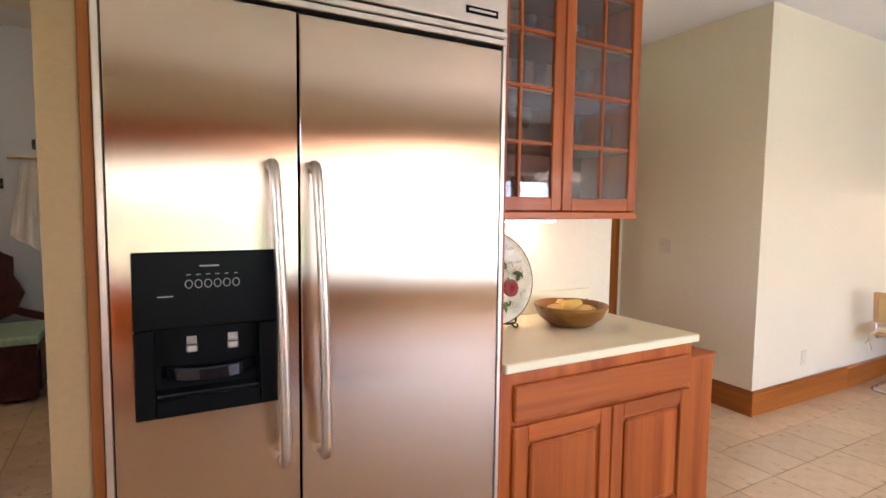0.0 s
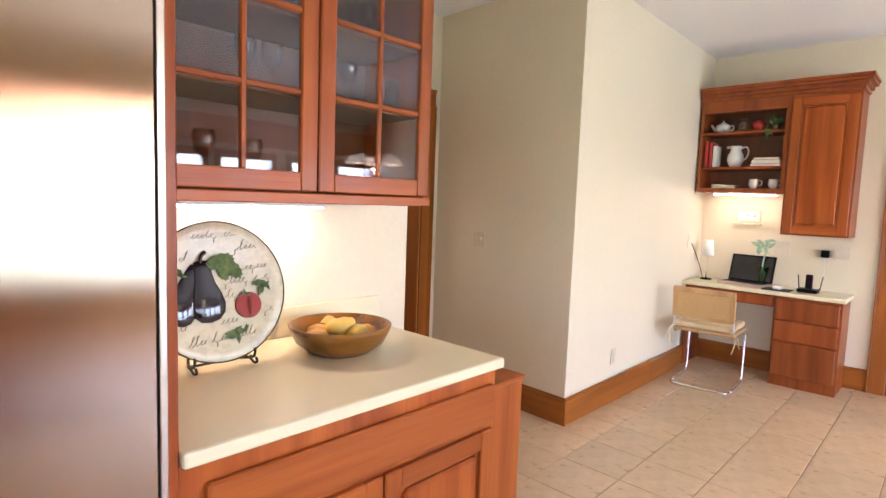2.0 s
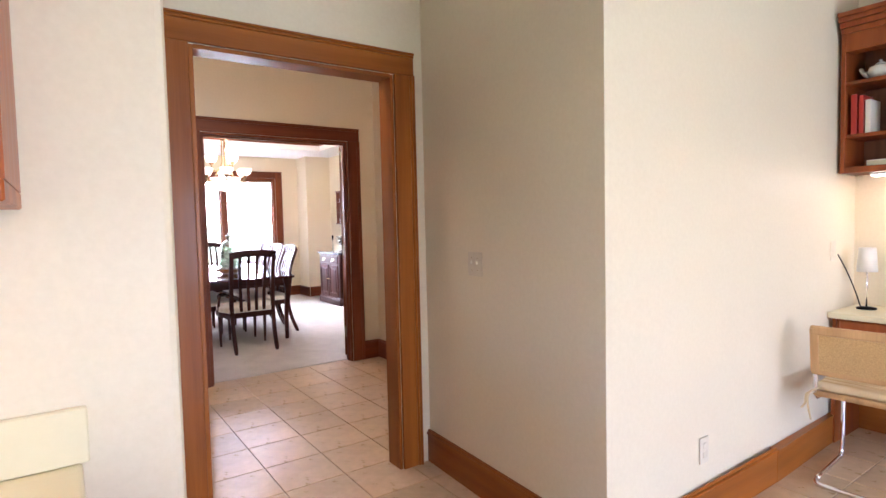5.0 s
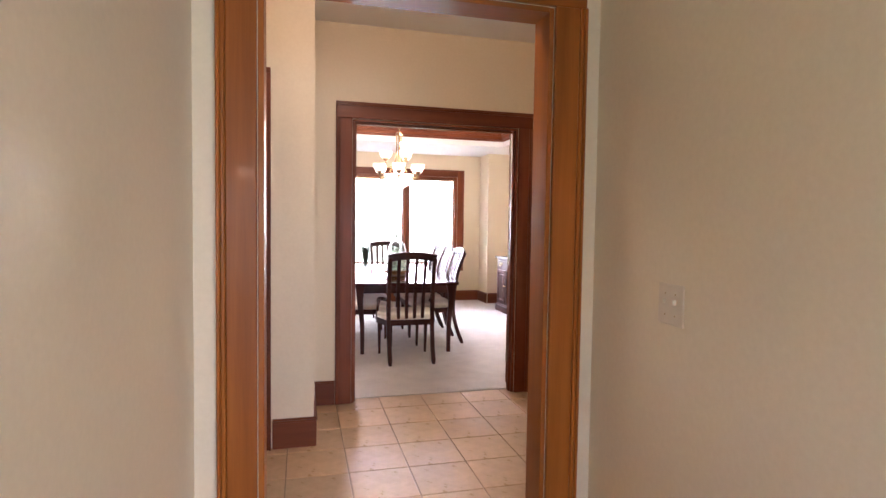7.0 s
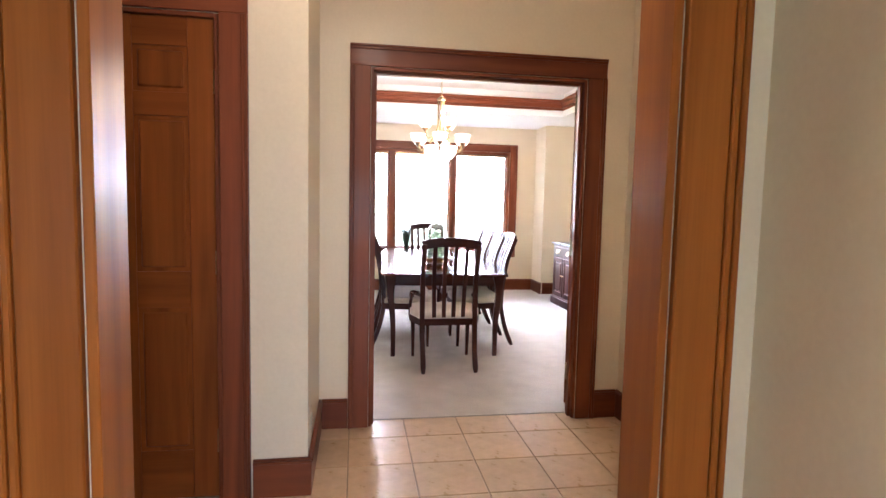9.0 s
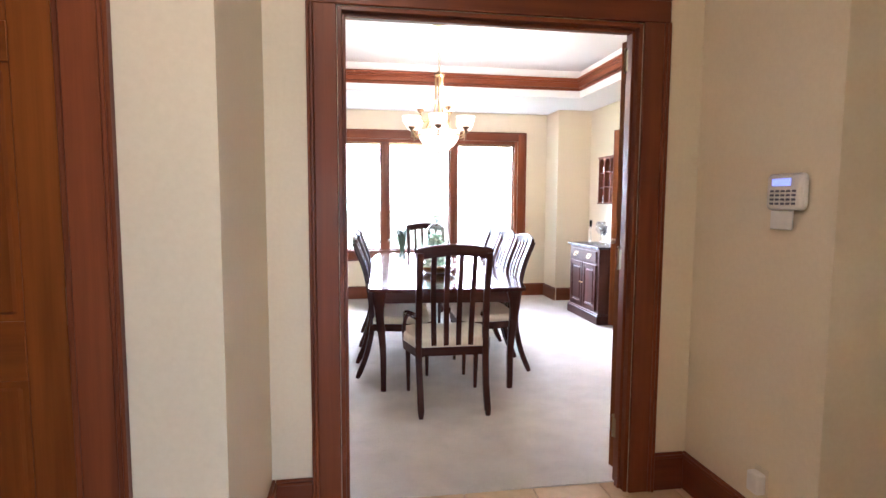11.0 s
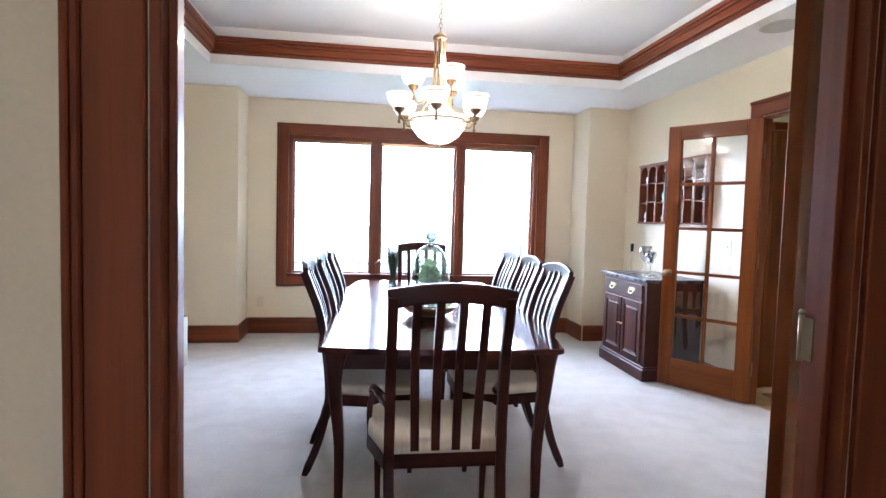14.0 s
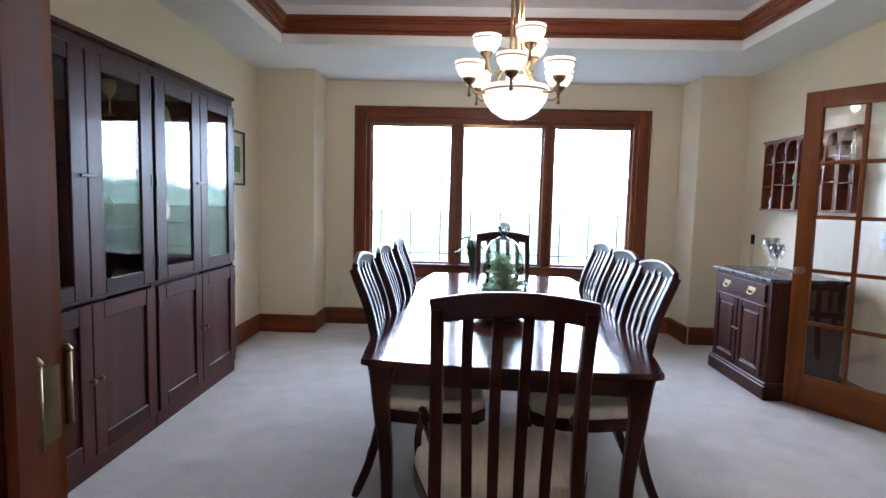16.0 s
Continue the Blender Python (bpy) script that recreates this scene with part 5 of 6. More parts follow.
part("frame", slab(-0.10, 0.10, -0.015, 0, -0.055, 0.065, 0.004), M_cream, pc)
part("sheet", slab(-0.085, 0.085, -0.017, -0.014, -0.04, 0.05), M_paper, pc)
part("ledge", slab(-0.115, 0.115, -0.03, 0, -0.075, -0.055, 0.004), M_cream, pc)
part("leaf_prints", leaves(B(), [(-0.05, -0.018, 0.005), (0.0, -0.018, 0.005), (0.05, -0.018, 0.005)], 9, 0.012, 2, 0.003), M_green, pc)

dc = thing("cane_chair", "chrome cantilever chair with cane back and striped cushion", "chair", 5.44, 2.20, 0.0, -86)
for s in (-1, 1):
    u = 0.215 * s
    part("side_tube", tube(B(), curve([(u, -0.03, 0.78), (u, 0.0, 0.62), (u, 0.02, 0.46)], 5) + curve([(u, 0.05, 0.43), (u, 0.40, 0.43), (u, 0.47, 0.41), (u, 0.475, 0.34), (u, 0.46, 0.08), (u, 0.44, 0.02), (u, 0.38, 0.012), (u, 0.05, 0.012)], 5), 0.0115, 10), M_chrome, dc, "bent chrome tube")
part("rear_tube", tube(B(), curve([(-0.215, 0.05, 0.012), (-0.20, 0.0, 0.012), (-0.15, -0.02, 0.012), (0.15, -0.02, 0.012), (0.20, 0.0, 0.012), (0.215, 0.05, 0.012)], 5), 0.0115, 10), M_chrome, dc)
bm = B()
box(bm, -0.225, 0.225, -0.045, -0.025, 0.755, 0.80, 0.008, 2)
box(bm, -0.225, 0.225, -0.02, 0.0, 0.555, 0.595, 0.008, 2)
for s in (-1, 1):
    bar(bm, [(0.208 * s, -0.036, 0.785), (0.208 * s, -0.012, 0.57)], 0.035, 0.02)
part("back_frame", bm, M_beech, dc)
bm = bar(B(), [(0, -0.034, 0.77), (0, -0.018, 0.58)], 0.39, 0.006)
part("back_panel", bm, M_cane, dc, "woven cane back panel")
part("seat_frame", slab(-0.225, 0.225, 0.01, 0.46, 0.44, 0.468, 0.010, 2), M_beech, dc)
cu = part("cushion", slab(-0.215, 0.215, 0.02, 0.45, 0.468, 0.515, 0.020, 3), M_cushion, dc, "gold striped seat cushion")
for s in (-1, 1):
    part("tie", tube(B(), curve([(0.19 * s, 0.02, 0.49), (0.23 * s, -0.015, 0.46), (0.235 * s, -0.02, 0.40), (0.22 * s, -0.025, 0.33)], 5), 0.005, 6), M_cushion, cu)
    part("tie", tube(B(), curve([(0.19 * s, 0.02, 0.49), (0.245 * s, 0.0, 0.45), (0.255 * s, 0.01, 0.40), (0.27 * s, 0.0, 0.37)], 5), 0.005, 6), M_cushion, cu)

so = thing("sofa", "grey upholstered sofa in the room beyond", "sofa", 7.75, 0.95, 0.0)
part("base", slab(-0.45, 0.45, -0.9, 0.9, 0.05, 0.42, 0.05, 3), M_grey, so)
part("arm", slab(-0.45, 0.45, 0.72, 0.95, 0.05, 0.66, 0.08, 3), M_grey, so)
part("backrest", slab(0.2, 0.48, -0.9, 0.74, 0.3, 0.88, 0.08, 3), M_grey, so)

# ---- mudroom ----
be = thing("storage_bench", "dark mahogany storage bench with green cushion", "bench", -0.32, 5.74, 0.0, 90)
part("chest", slab(-0.62, 0.0, 0.0, 1.0, 0.03, 0.42, 0.006), M_mah_x, be)
part("drawer", slab(-0.56, -0.06, -0.014, 0.0, 0.07, 0.37, 0.006), M_mah_x, be)
part("pull", tube(B(), curve([(-0.35, -0.012, 0.235), (-0.33, -0.03, 0.225), (-0.29, -0.03, 0.225), (-0.27, -0.012, 0.235)], 4), 0.005), M_iron, be)
part("cushion", slab(-0.64, 0.0, -0.02, 1.0, 0.42, 0.485, 0.025, 3), M_palegreen, be, "grey-green seat cushion")
bm = bar(B(), curve([(0.0, 0.95, 0.86), (0.0, 0.6, 0.86), (0.0, 0.36, 0.80), (0.0, 0.24, 0.60), (0.0, 0.0, 0.50)], 5), 0.03, [0.5] * 11 + [0.3] * 5 + [0.06] * 5)
part("scrolled_back", bm, M_mah_x, be)
for i, (x, z) in enumerate(((-0.38, 1.88), (-0.60, 1.56), (-0.90, 1.56), (-0.82, 1.88))):
    hk = thing("coat_hook", "black iron coat hook on the mudroom wall", "hook", x, 5.9, z, 0, "coat hooks")
    part("plate", slab(-0.012, 0.012, -0.006, 0, -0.03, 0.05, 0.002), M_iron, hk)
    part("arm", tube(B(), curve([(0, -0.005, 0.0), (0, -0.05, -0.02), (0, -0.075, 0.01), (0, -0.07, 0.035)], 5), 0.006), M_iron, hk)
def drape(cx, cy, ztop, zlow, wtop, wlow, n=17, rows=9):
    """A hanging cloth in soft upright folds, wider towards its uneven hem."""
    bm, grid = B(), []
    for back in (0, 1):
        for j in range(rows):
            v = j / (rows - 1)
            hw = wtop + (wlow - wtop) * v ** 0.8
            grid.append([bm.verts.new((cx + hw * (2 * i / (n - 1) - 1), cy + 0.010 * back + (0.006 + 0.022 * v) * math.sin(i * 1.45 + 0.6 * v),
                                       ztop + (zlow - ztop) * v * (1 - 0.16 * abs(2 * i / (n - 1) - 1.15)))) for i in range(n)])
    for k in range(0, 2 * rows, rows):
        for j in range(rows - 1):
            for i in range(n - 1):
                q = (grid[k + j][i], grid[k + j][i + 1], grid[k + j + 1][i + 1], grid[k + j + 1][i])
                bm.faces.new(q if k else q[::-1]).smooth = True
    edge = [(0, i) for i in range(n)] + [(j, n - 1) for j in range(1, rows)] + [(rows - 1, i) for i in range(n - 2, -1, -1)] + [(j, 0) for j in range(rows - 2, 0, -1)]
    for (j0, i0), (j1, i1) in zip(edge, edge[1:] + edge[:1]):
        bm.faces.new((grid[j0][i0], grid[j1][i1], grid[rows + j1][i1], grid[rows + j0][i0]))
    return bm


bm = drape(-0.14, 4.0, 1.665, 1.16, 0.05, 0.125)
M_towel = surface("white_towel", (0.68, 0.63, 0.52), (0.78, 0.73, 0.62), (120, 120, 120), 0.95, bump=0.6)
tw = thing("hanging_towel", "white towel hanging from a wall bar", "towel", 0, 0, 0)
part("cloth", bm, M_towel, tw)
part("bar", tube(B(), [(-0.26, 4.0, 1.66), (0.10, 4.0, 1.66)], 0.008), M_brass, tw)
wall("wall_mudroom_rib", "cream painted mudroom partition end", (0.02, 0.14, 3.7, 4.4, 0, HC))

# ---- hall ----
kp = thing("alarm_keypad", "white alarm keypad with blue display, hinged cover open", "keypad", 4.99, 5.555, 1.385, -90)
part("housing", slab(-0.085, 0.085, -0.028, 0, -0.065, 0.065, 0.022, 4), M_whiteplastic, kp)
part("display", slab(-0.055, 0.03, -0.030, -0.026, 0.022, 0.046), M_blue, kp, "lit blue display")
for i in range(5):
    for j in range(4):
        part("key", slab(-0.062 + i * 0.025, -0.044 + i * 0.025, -0.032, -0.027, -0.046 + j * 0.015, -0.038 + j * 0.015, 0.002), M_key, kp)
part("cover", slab(-0.065, 0.04, -0.05, -0.044, -0.135, -0.066, 0.003), M_whiteplastic, kp, "folded-down cover", pose(0, 0.028, 0.0, 0, 0, 0))
nl = thing("plug_in_light", "white plug-in device in the low hall outlet", "night light", 4.99, 5.61, 0.285, -90)
part("plate", slab(-0.035, 0.035, -0.006, 0, -0.058, 0.058, 0.003), M_ivory, nl)
part("body", slab(-0.03, 0.03, -0.045, -0.006, -0.04, 0.04, 0.008, 2), M_whiteplastic, nl)
plate_switch("outlet", "ivory outlet plate low on the niche wall", 3.11, 5.50, 0.30, 90, 1, None, True)


def unseen_ceiling_lamp(x, y, z, watts):
    e = thing("ceiling_light", "unseen lit ceiling light, its flush glass form assumed", "lamp", x, y, z)
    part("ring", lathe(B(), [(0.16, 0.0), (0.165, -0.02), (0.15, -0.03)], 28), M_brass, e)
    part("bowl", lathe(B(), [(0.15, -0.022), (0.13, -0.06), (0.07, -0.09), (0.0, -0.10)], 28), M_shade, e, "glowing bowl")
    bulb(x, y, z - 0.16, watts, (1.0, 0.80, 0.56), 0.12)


# neither fixture is seen: added because hall and mudroom look lit from above
unseen_ceiling_lamp(3.45, 4.35, HC, HALL_W)
unseen_ceiling_lamp(-0.9, 4.3, HC, 1.3)

# pendants over the kitchen island
for x, y, z in ((2.42, -0.73, 1.94), (2.51, -1.54, 1.95), (2.60, -2.35, 1.96)):
    pd = thing("pendant_lamp", "lit pendant with a white glass cone shade", "lamp", x, y, z - 0.06, 0, "pendants")
    part("shade", lathe(B(), [(0.14, 0.0), (0.12, 0.03), (0.05, 0.11), (0.02, 0.125), (0.018, 0.12), (0.05, 0.10), (0.115, 0.028), (0.138, 0.0)], 24), M_pend, pd, "glowing white shade")
    for rr, zz in ((0.139, 0.002), (0.118, 0.031), (0.078, 0.079)):
        part("shade_band", tube(B(), [(rr * math.cos(b), rr * math.sin(b), zz) for b in [2 * math.pi * i / 28 for i in range(29)]], 0.004, 5), M_bronze, pd)
    part("cap", lathe(B(), [(0.024, 0.118), (0.026, 0.135), (0.012, 0.165), (0.0, 0.17)], 14), M_iron, pd)
    part("stem", tube(B(), [(0, 0, 0.12), (0, 0, HC - z + 0.06)], 0.006), M_iron, pd)
    bulb(x, y, z - 0.045, PEND_W, r=0.025)
bl = thing("breakfast_chandelier", "dark iron chandelier with lit white cone shades", "chandelier", 4.72, -1.0, 1.76)
part("canopy", lathe(B(), [(0.0, HC - 1.76), (0.07, HC - 1.76), (0.06, HC - 1.79), (0.0, HC - 1.795)], 20), M_iron, bl)
part("stem", tube(B(), [(0, 0, 0.10), (0, 0, HC - 1.79)], 0.007), M_iron, bl)
part("hub", lathe(B(), [(0.0, 0.04), (0.02, 0.05), (0.035, 0.10), (0.018, 0.20), (0.0, 0.26)], 16), M_iron, bl)
for i in range(5):
    c, q = math.cos(0.3 + i * 1.2566), math.sin(0.3 + i * 1.2566)
    arm = part("arm", tube(B(), curve([(0.02 * c, 0.02 * q, 0.10), (0.12 * c, 0.12 * q, 0.15), (0.22 * c, 0.22 * q, 0.14), (0.24 * c, 0.24 * q, 0.10)], 5), 0.006), M_iron, bl)
    part("shade", lathe(B(), [(0.085, 0.0), (0.075, 0.02), (0.035, 0.085), (0.015, 0.095), (0.014, 0.09), (0.034, 0.078), (0.083, 0.0)], 20, (0.24 * c, 0.24 * q, 0.0)), M_pend, arm, "glowing white cone shade")
bulb(4.72, -1.0, 1.70, 3.0, r=0.03)
il = thing("kitchen_island", "long cherry kitchen island with a cream top", "island", 0.95, -1.3, 0.0)
part("body", slab(-1.0, 1.0, -0.4, 0.4, 0.0, 0.86, 0.004), M_cab_z, il)
part("top", slab(-1.05, 1.05, -0.45, 0.45, 0.86, 0.90, 0.01, 2), M_counter, il)
bcr = thing("window_cabinet", "cherry base cabinets in the kitchen corner", "cabinet", 0.0, -2.58, 0.0, 180)
part("body", slab(0.05, 2.0, 0.0, 0.60, 0.0, 0.86, 0.004), M_cab_z, bcr)
part("top", slab(0.03, 2.0, -0.03, 0.60, 0.86, 0.89, 0.006), M_counter, bcr)

# ---- dining room ----
def dining_chair(name, label, x, y, rz, arms=False, w=0.43, lean=1.0):
    """Back towards local -y; the back legs meet the seat at y = 0."""
    e = thing(name, label, "chair", x, y, 0.006, rz, "chairs round the dining table")
    hw = w / 2 - 0.016
    prof = [(-0.115, 0.0), (-0.05, 0.16), (-0.006, 0.34), (0.0, 0.46), (-0.015 * lean, 0.62), (-0.05 * lean, 0.82), (-0.112 * lean, 0.988), (-0.126 * lean, 1.028)]
    for s in (-1, 1):
        pts = curve([(s * (hw - 0.004 if q[1] < 0.3 else hw), *q) for q in prof], 4)
        part("back_post", bar(B(), pts, [0.024] + [0.039] * (len(pts) - 1), [0.028] + [0.038] * (len(pts) - 1)), M_mah_z, e)
    # crest rail, arched
    bm = bar(B(), [(u * (w / 2), -0.119 * lean - 0.018 * (1 - u * u), 1.017 + 0.028 * (1 - u * u)) for u in [k / 6 - 1 for k in range(13)]], 0.072, 0.024, side=(0, 0, 1))
    part("crest_rail", bm, M_mah_x, e)
    for k in range(4):
        u = (k - 1.5) * (w - 0.035) / 5
        pts = curve([(u * 0.92, 0.0, 0.43), (u * 0.95, -0.015 * lean, 0.60), (u, -0.053 * lean, 0.82), (u, -0.116 * lean, 0.988), (u, -0.128 * lean, 1.033)], 4)
        part("back_slat", bar(B(), pts, 0.033, 0.013), M_mah_z, e)
    sw0, sw1 = w / 2 + 0.005, (w / 2 + 0.065) if arms else (w / 2 + 0.045)
    frame_poly = [(-sw0, -0.01), (-sw1, 0.20), (-sw1 + 0.01, 0.40), (-sw1 + 0.08, 0.46), (sw1 - 0.08, 0.46), (sw1 - 0.01, 0.40), (sw1, 0.20), (sw0, -0.01)]
    part("seat_frame", prism(B(), frame_poly, 0.365, 0.42), M_mah_x, e)
    bm = prism(B(), [(px * 0.985, 0.005 + py * 0.975) for px, py in frame_poly], 0.42, 0.475)
    es = [ed for ed in bm.edges if all(v.co.z > 0.47 for v in ed.verts)]
    bmesh.ops.bevel(bm, geom=es, offset=0.025, segments=4, affect="EDGES", profile=0.6)
    for f in bm.faces:
        f.smooth = True
    part("seat", bm, M_seat, e, "cream striped upholstered seat")
    for s in (-1, 1):
        pts = [(s * (sw1 - 0.05), 0.41, 0.37), (s * (sw1 - 0.055), 0.415, 0.0)]
        part("front_leg", bar(B(), pts, [0.036, 0.022], [0.036, 0.022]), M_mah_z, e)
    if arms:
        for s in (-1, 1):
            part("arm", tube(B(), curve([(s * hw, -0.022, 0.61), (s * (w / 2 + 0.012), 0.10, 0.61), (s * (w / 2 + 0.040), 0.26, 0.59), (s * (w / 2 + 0.038), 0.31, 0.555)], 5), 0.020, 10), M_mah_y, e)
            part("arm_support", bar(B(), curve([(s * (w / 2 + 0.038), 0.26, 0.585), (s * (w / 2 + 0.055), 0.25, 0.50), (s * (w / 2 + 0.05), 0.28, 0.39)], 4), 0.024, 0.028), M_mah_z, e)
    return e


dining_chair("dining_armchair", "mahogany dining armchair with slatted back at the table head", 4.060, 7.170, 0, True, 0.462, 0.68)
side = dining_chair("dining_chair", "mahogany slat-back side chair with cream seat", 4.69, 8.09, 90)
for x, y, rz in ((4.705, 8.63, 90), (4.72, 9.17, 90), (3.575, 8.10, -90), (3.60, 8.60, -90), (3.62, 9.16, -90)):
    copy_thing(side, pose(x, y, 0.006, 0, 0, rz))
dining_chair("dining_armchair", "mahogany armchair at the window end of the table", 4.27, 10.15, 180, True, 0.445)

tb = thing("dining_table", "polished mahogany dining table with bowed sides", "table", 4.165, 8.74, 0.006, -3.4)
poly = []
L2, E2, M2 = 1.235, 0.545, 0.615
for k in range(17):
    t = k / 8 - 1
    poly.append((E2 + (M2 - E2) * (1 - t * t), t * L2))
for k in range(5):
    t = 1 - k / 2
    poly.append((t * (E2 - 0.02) , L2 + 0.03 * (1 - t * t) + 0.012))
for k in range(17):
    t = 1 - k / 8
    poly.append((-E2 - (M2 - E2) * (1 - t * t), t * L2))
for k in range(5):
    t = -1 + k / 2
    poly.append((t * (E2 - 0.02), -L2 - 0.03 * (1 - t * t) - 0.012))
bm = prism(B(), poly, 0.715, 0.742)
es = [ed for ed in bm.edges if abs(ed.verts[0].co.z - ed.verts[1].co.z) < 1e-4]
bmesh.ops.bevel(bm, geom=es, offset=0.006, segments=2, affect="EDGES", profile=0.5)
part("tabletop", bm, M_mah_y, tb, "glossy reddish mahogany top")
for s in (-1, 1):
    part("apron", slab(s * 0.47 - 0.012, s * 0.47 + 0.012, -1.12, 1.12, 0.625, 0.716, 0.003), M_mah_y, tb)
    part("apron", slab(-0.46, 0.46, s * 1.16 - 0.012, s * 1.16 + 0.012, 0.625, 0.716, 0.003), M_mah_x, tb)
    for q in (-1, 1):
        part("leg", bar(B(), curve([(s * 0.475, q * 1.165, 0.715), (s * 0.478, q * 1.17, 0.55), (s * 0.455, q * 1.165, 0.30), (s * 0.452, q * 1.17, 0.0)], 4), [0.110, 0.092, 0.078, 0.068, 0.060, 0.056, 0.052, 0.048, 0.045, 0.043, 0.041, 0.039, 0.038],
             [0.110, 0.092, 0.078, 0.068, 0.060, 0.056, 0.052, 0.048, 0.045, 0.043, 0.041, 0.039, 0.038]), M_mah_z, tb)

TT = 0.749
db = solo("wooden_dish", lathe(B(), [(0.0, 0.0), (0.09, 0.0), (0.13, 0.02), (0.165, 0.05), (0.170, 0.062), (0.162, 0.060), (0.12, 0.03), (0.0, 0.022)], 36), M_woodbowl, "shallow brown dish on the dining table", "bowl", 4.122, 8.32, TT)
gd = thing("glass_cloche", "clear glass cloche with a knob over greenery", "cloche", 4.122, 8.32, TT + 0.063)
part("dome", lathe(B(), [(0.136, 0.0), (0.128, 0.07), (0.116, 0.15), (0.108, 0.21), (0.096, 0.265), (0.072, 0.315), (0.040, 0.342), (0.018, 0.349), (0.0, 0.350)], 32), M_cloche, gd)
part("knob", lathe(B(), [(0.016, 0.348), (0.014, 0.362), (0.028, 0.378), (0.034, 0.398), (0.026, 0.418), (0.0, 0.428)], 20), M_knob, gd, "round glass knob")
part("foot_rim", tube(B(), [(0.136 * math.cos(b), 0.136 * math.sin(b), 0.004) for b in [2 * math.pi * i / 32 for i in range(33)]], 0.005, 6), M_knob, gd)
gp = thing("green_arrangement", "pale green leafy arrangement under the glass cloche", "plant", 4.122, 8.32, TT + 0.022)
part("stems", tube(B(), [(0, 0, 0.0), (0.01, 0, 0.10), (0, 0.01, 0.22)], 0.006), M_palegreen, gp)
part("leaves", leaves(B(), [(0.03, 0, 0.08), (0.05, 0, 0.12), (-0.05, 0.02, 0.11), (0, -0.05, 0.10), (0.03, 0.03, 0.16), (-0.03, -0.02, 0.18), (0.0, 0.0, 0.22), (0.03, -0.02, 0.19), (-0.04, -0.03, 0.08), (0.0, 0.04, 0.24), (-0.02, 0.0, 0.26), (0.06, -0.04, 0.07), (-0.06, 0.03, 0.07)], 420, 0.034, 12, 0.022), M_leaf, gp)
# plant stand with a leafy plant near the window, its backlit darkness in the colour
op = thing("orchid_plant", "leafy potted plant by the window, coloured as a dark silhouette", "plant", 4.03, 10.72, 0.006)
part("stand", lathe(B(), [(0.15, 0), (0.15, 0.02), (0.02, 0.05), (0.02, 0.45), (0.13, 0.48), (0.13, 0.50), (0.0, 0.50)], 20), M_mah_z, op)
part("pot", lathe(B(), [(0.06, 0.50), (0.085, 0.62), (0.08, 0.62), (0.0, 0.60)], 18), M_bronze, op)
bm = B()
for i in range(9):
    a = i * 0.75 + 0.3
    r, h = 0.10 + 0.02 * (i % 3), 0.86 + 0.035 * (i % 4)
    bar(bm, curve([(0, 0, 0.60), (0.5 * r * math.cos(a), 0.5 * r * math.sin(a), h), (r * math.cos(a), r * math.sin(a), h + 0.02), (1.7 * r * math.cos(a), 1.7 * r * math.sin(a), h - 0.03)], 4),
        [0.014, 0.02, 0.03, 0.038, 0.042, 0.044, 0.044, 0.042, 0.038, 0.032, 0.024, 0.014, 0.004], 0.004, side=(-math.sin(a), math.cos(a), 0))
part("leaves", bm, M_backlit_leaf, op)


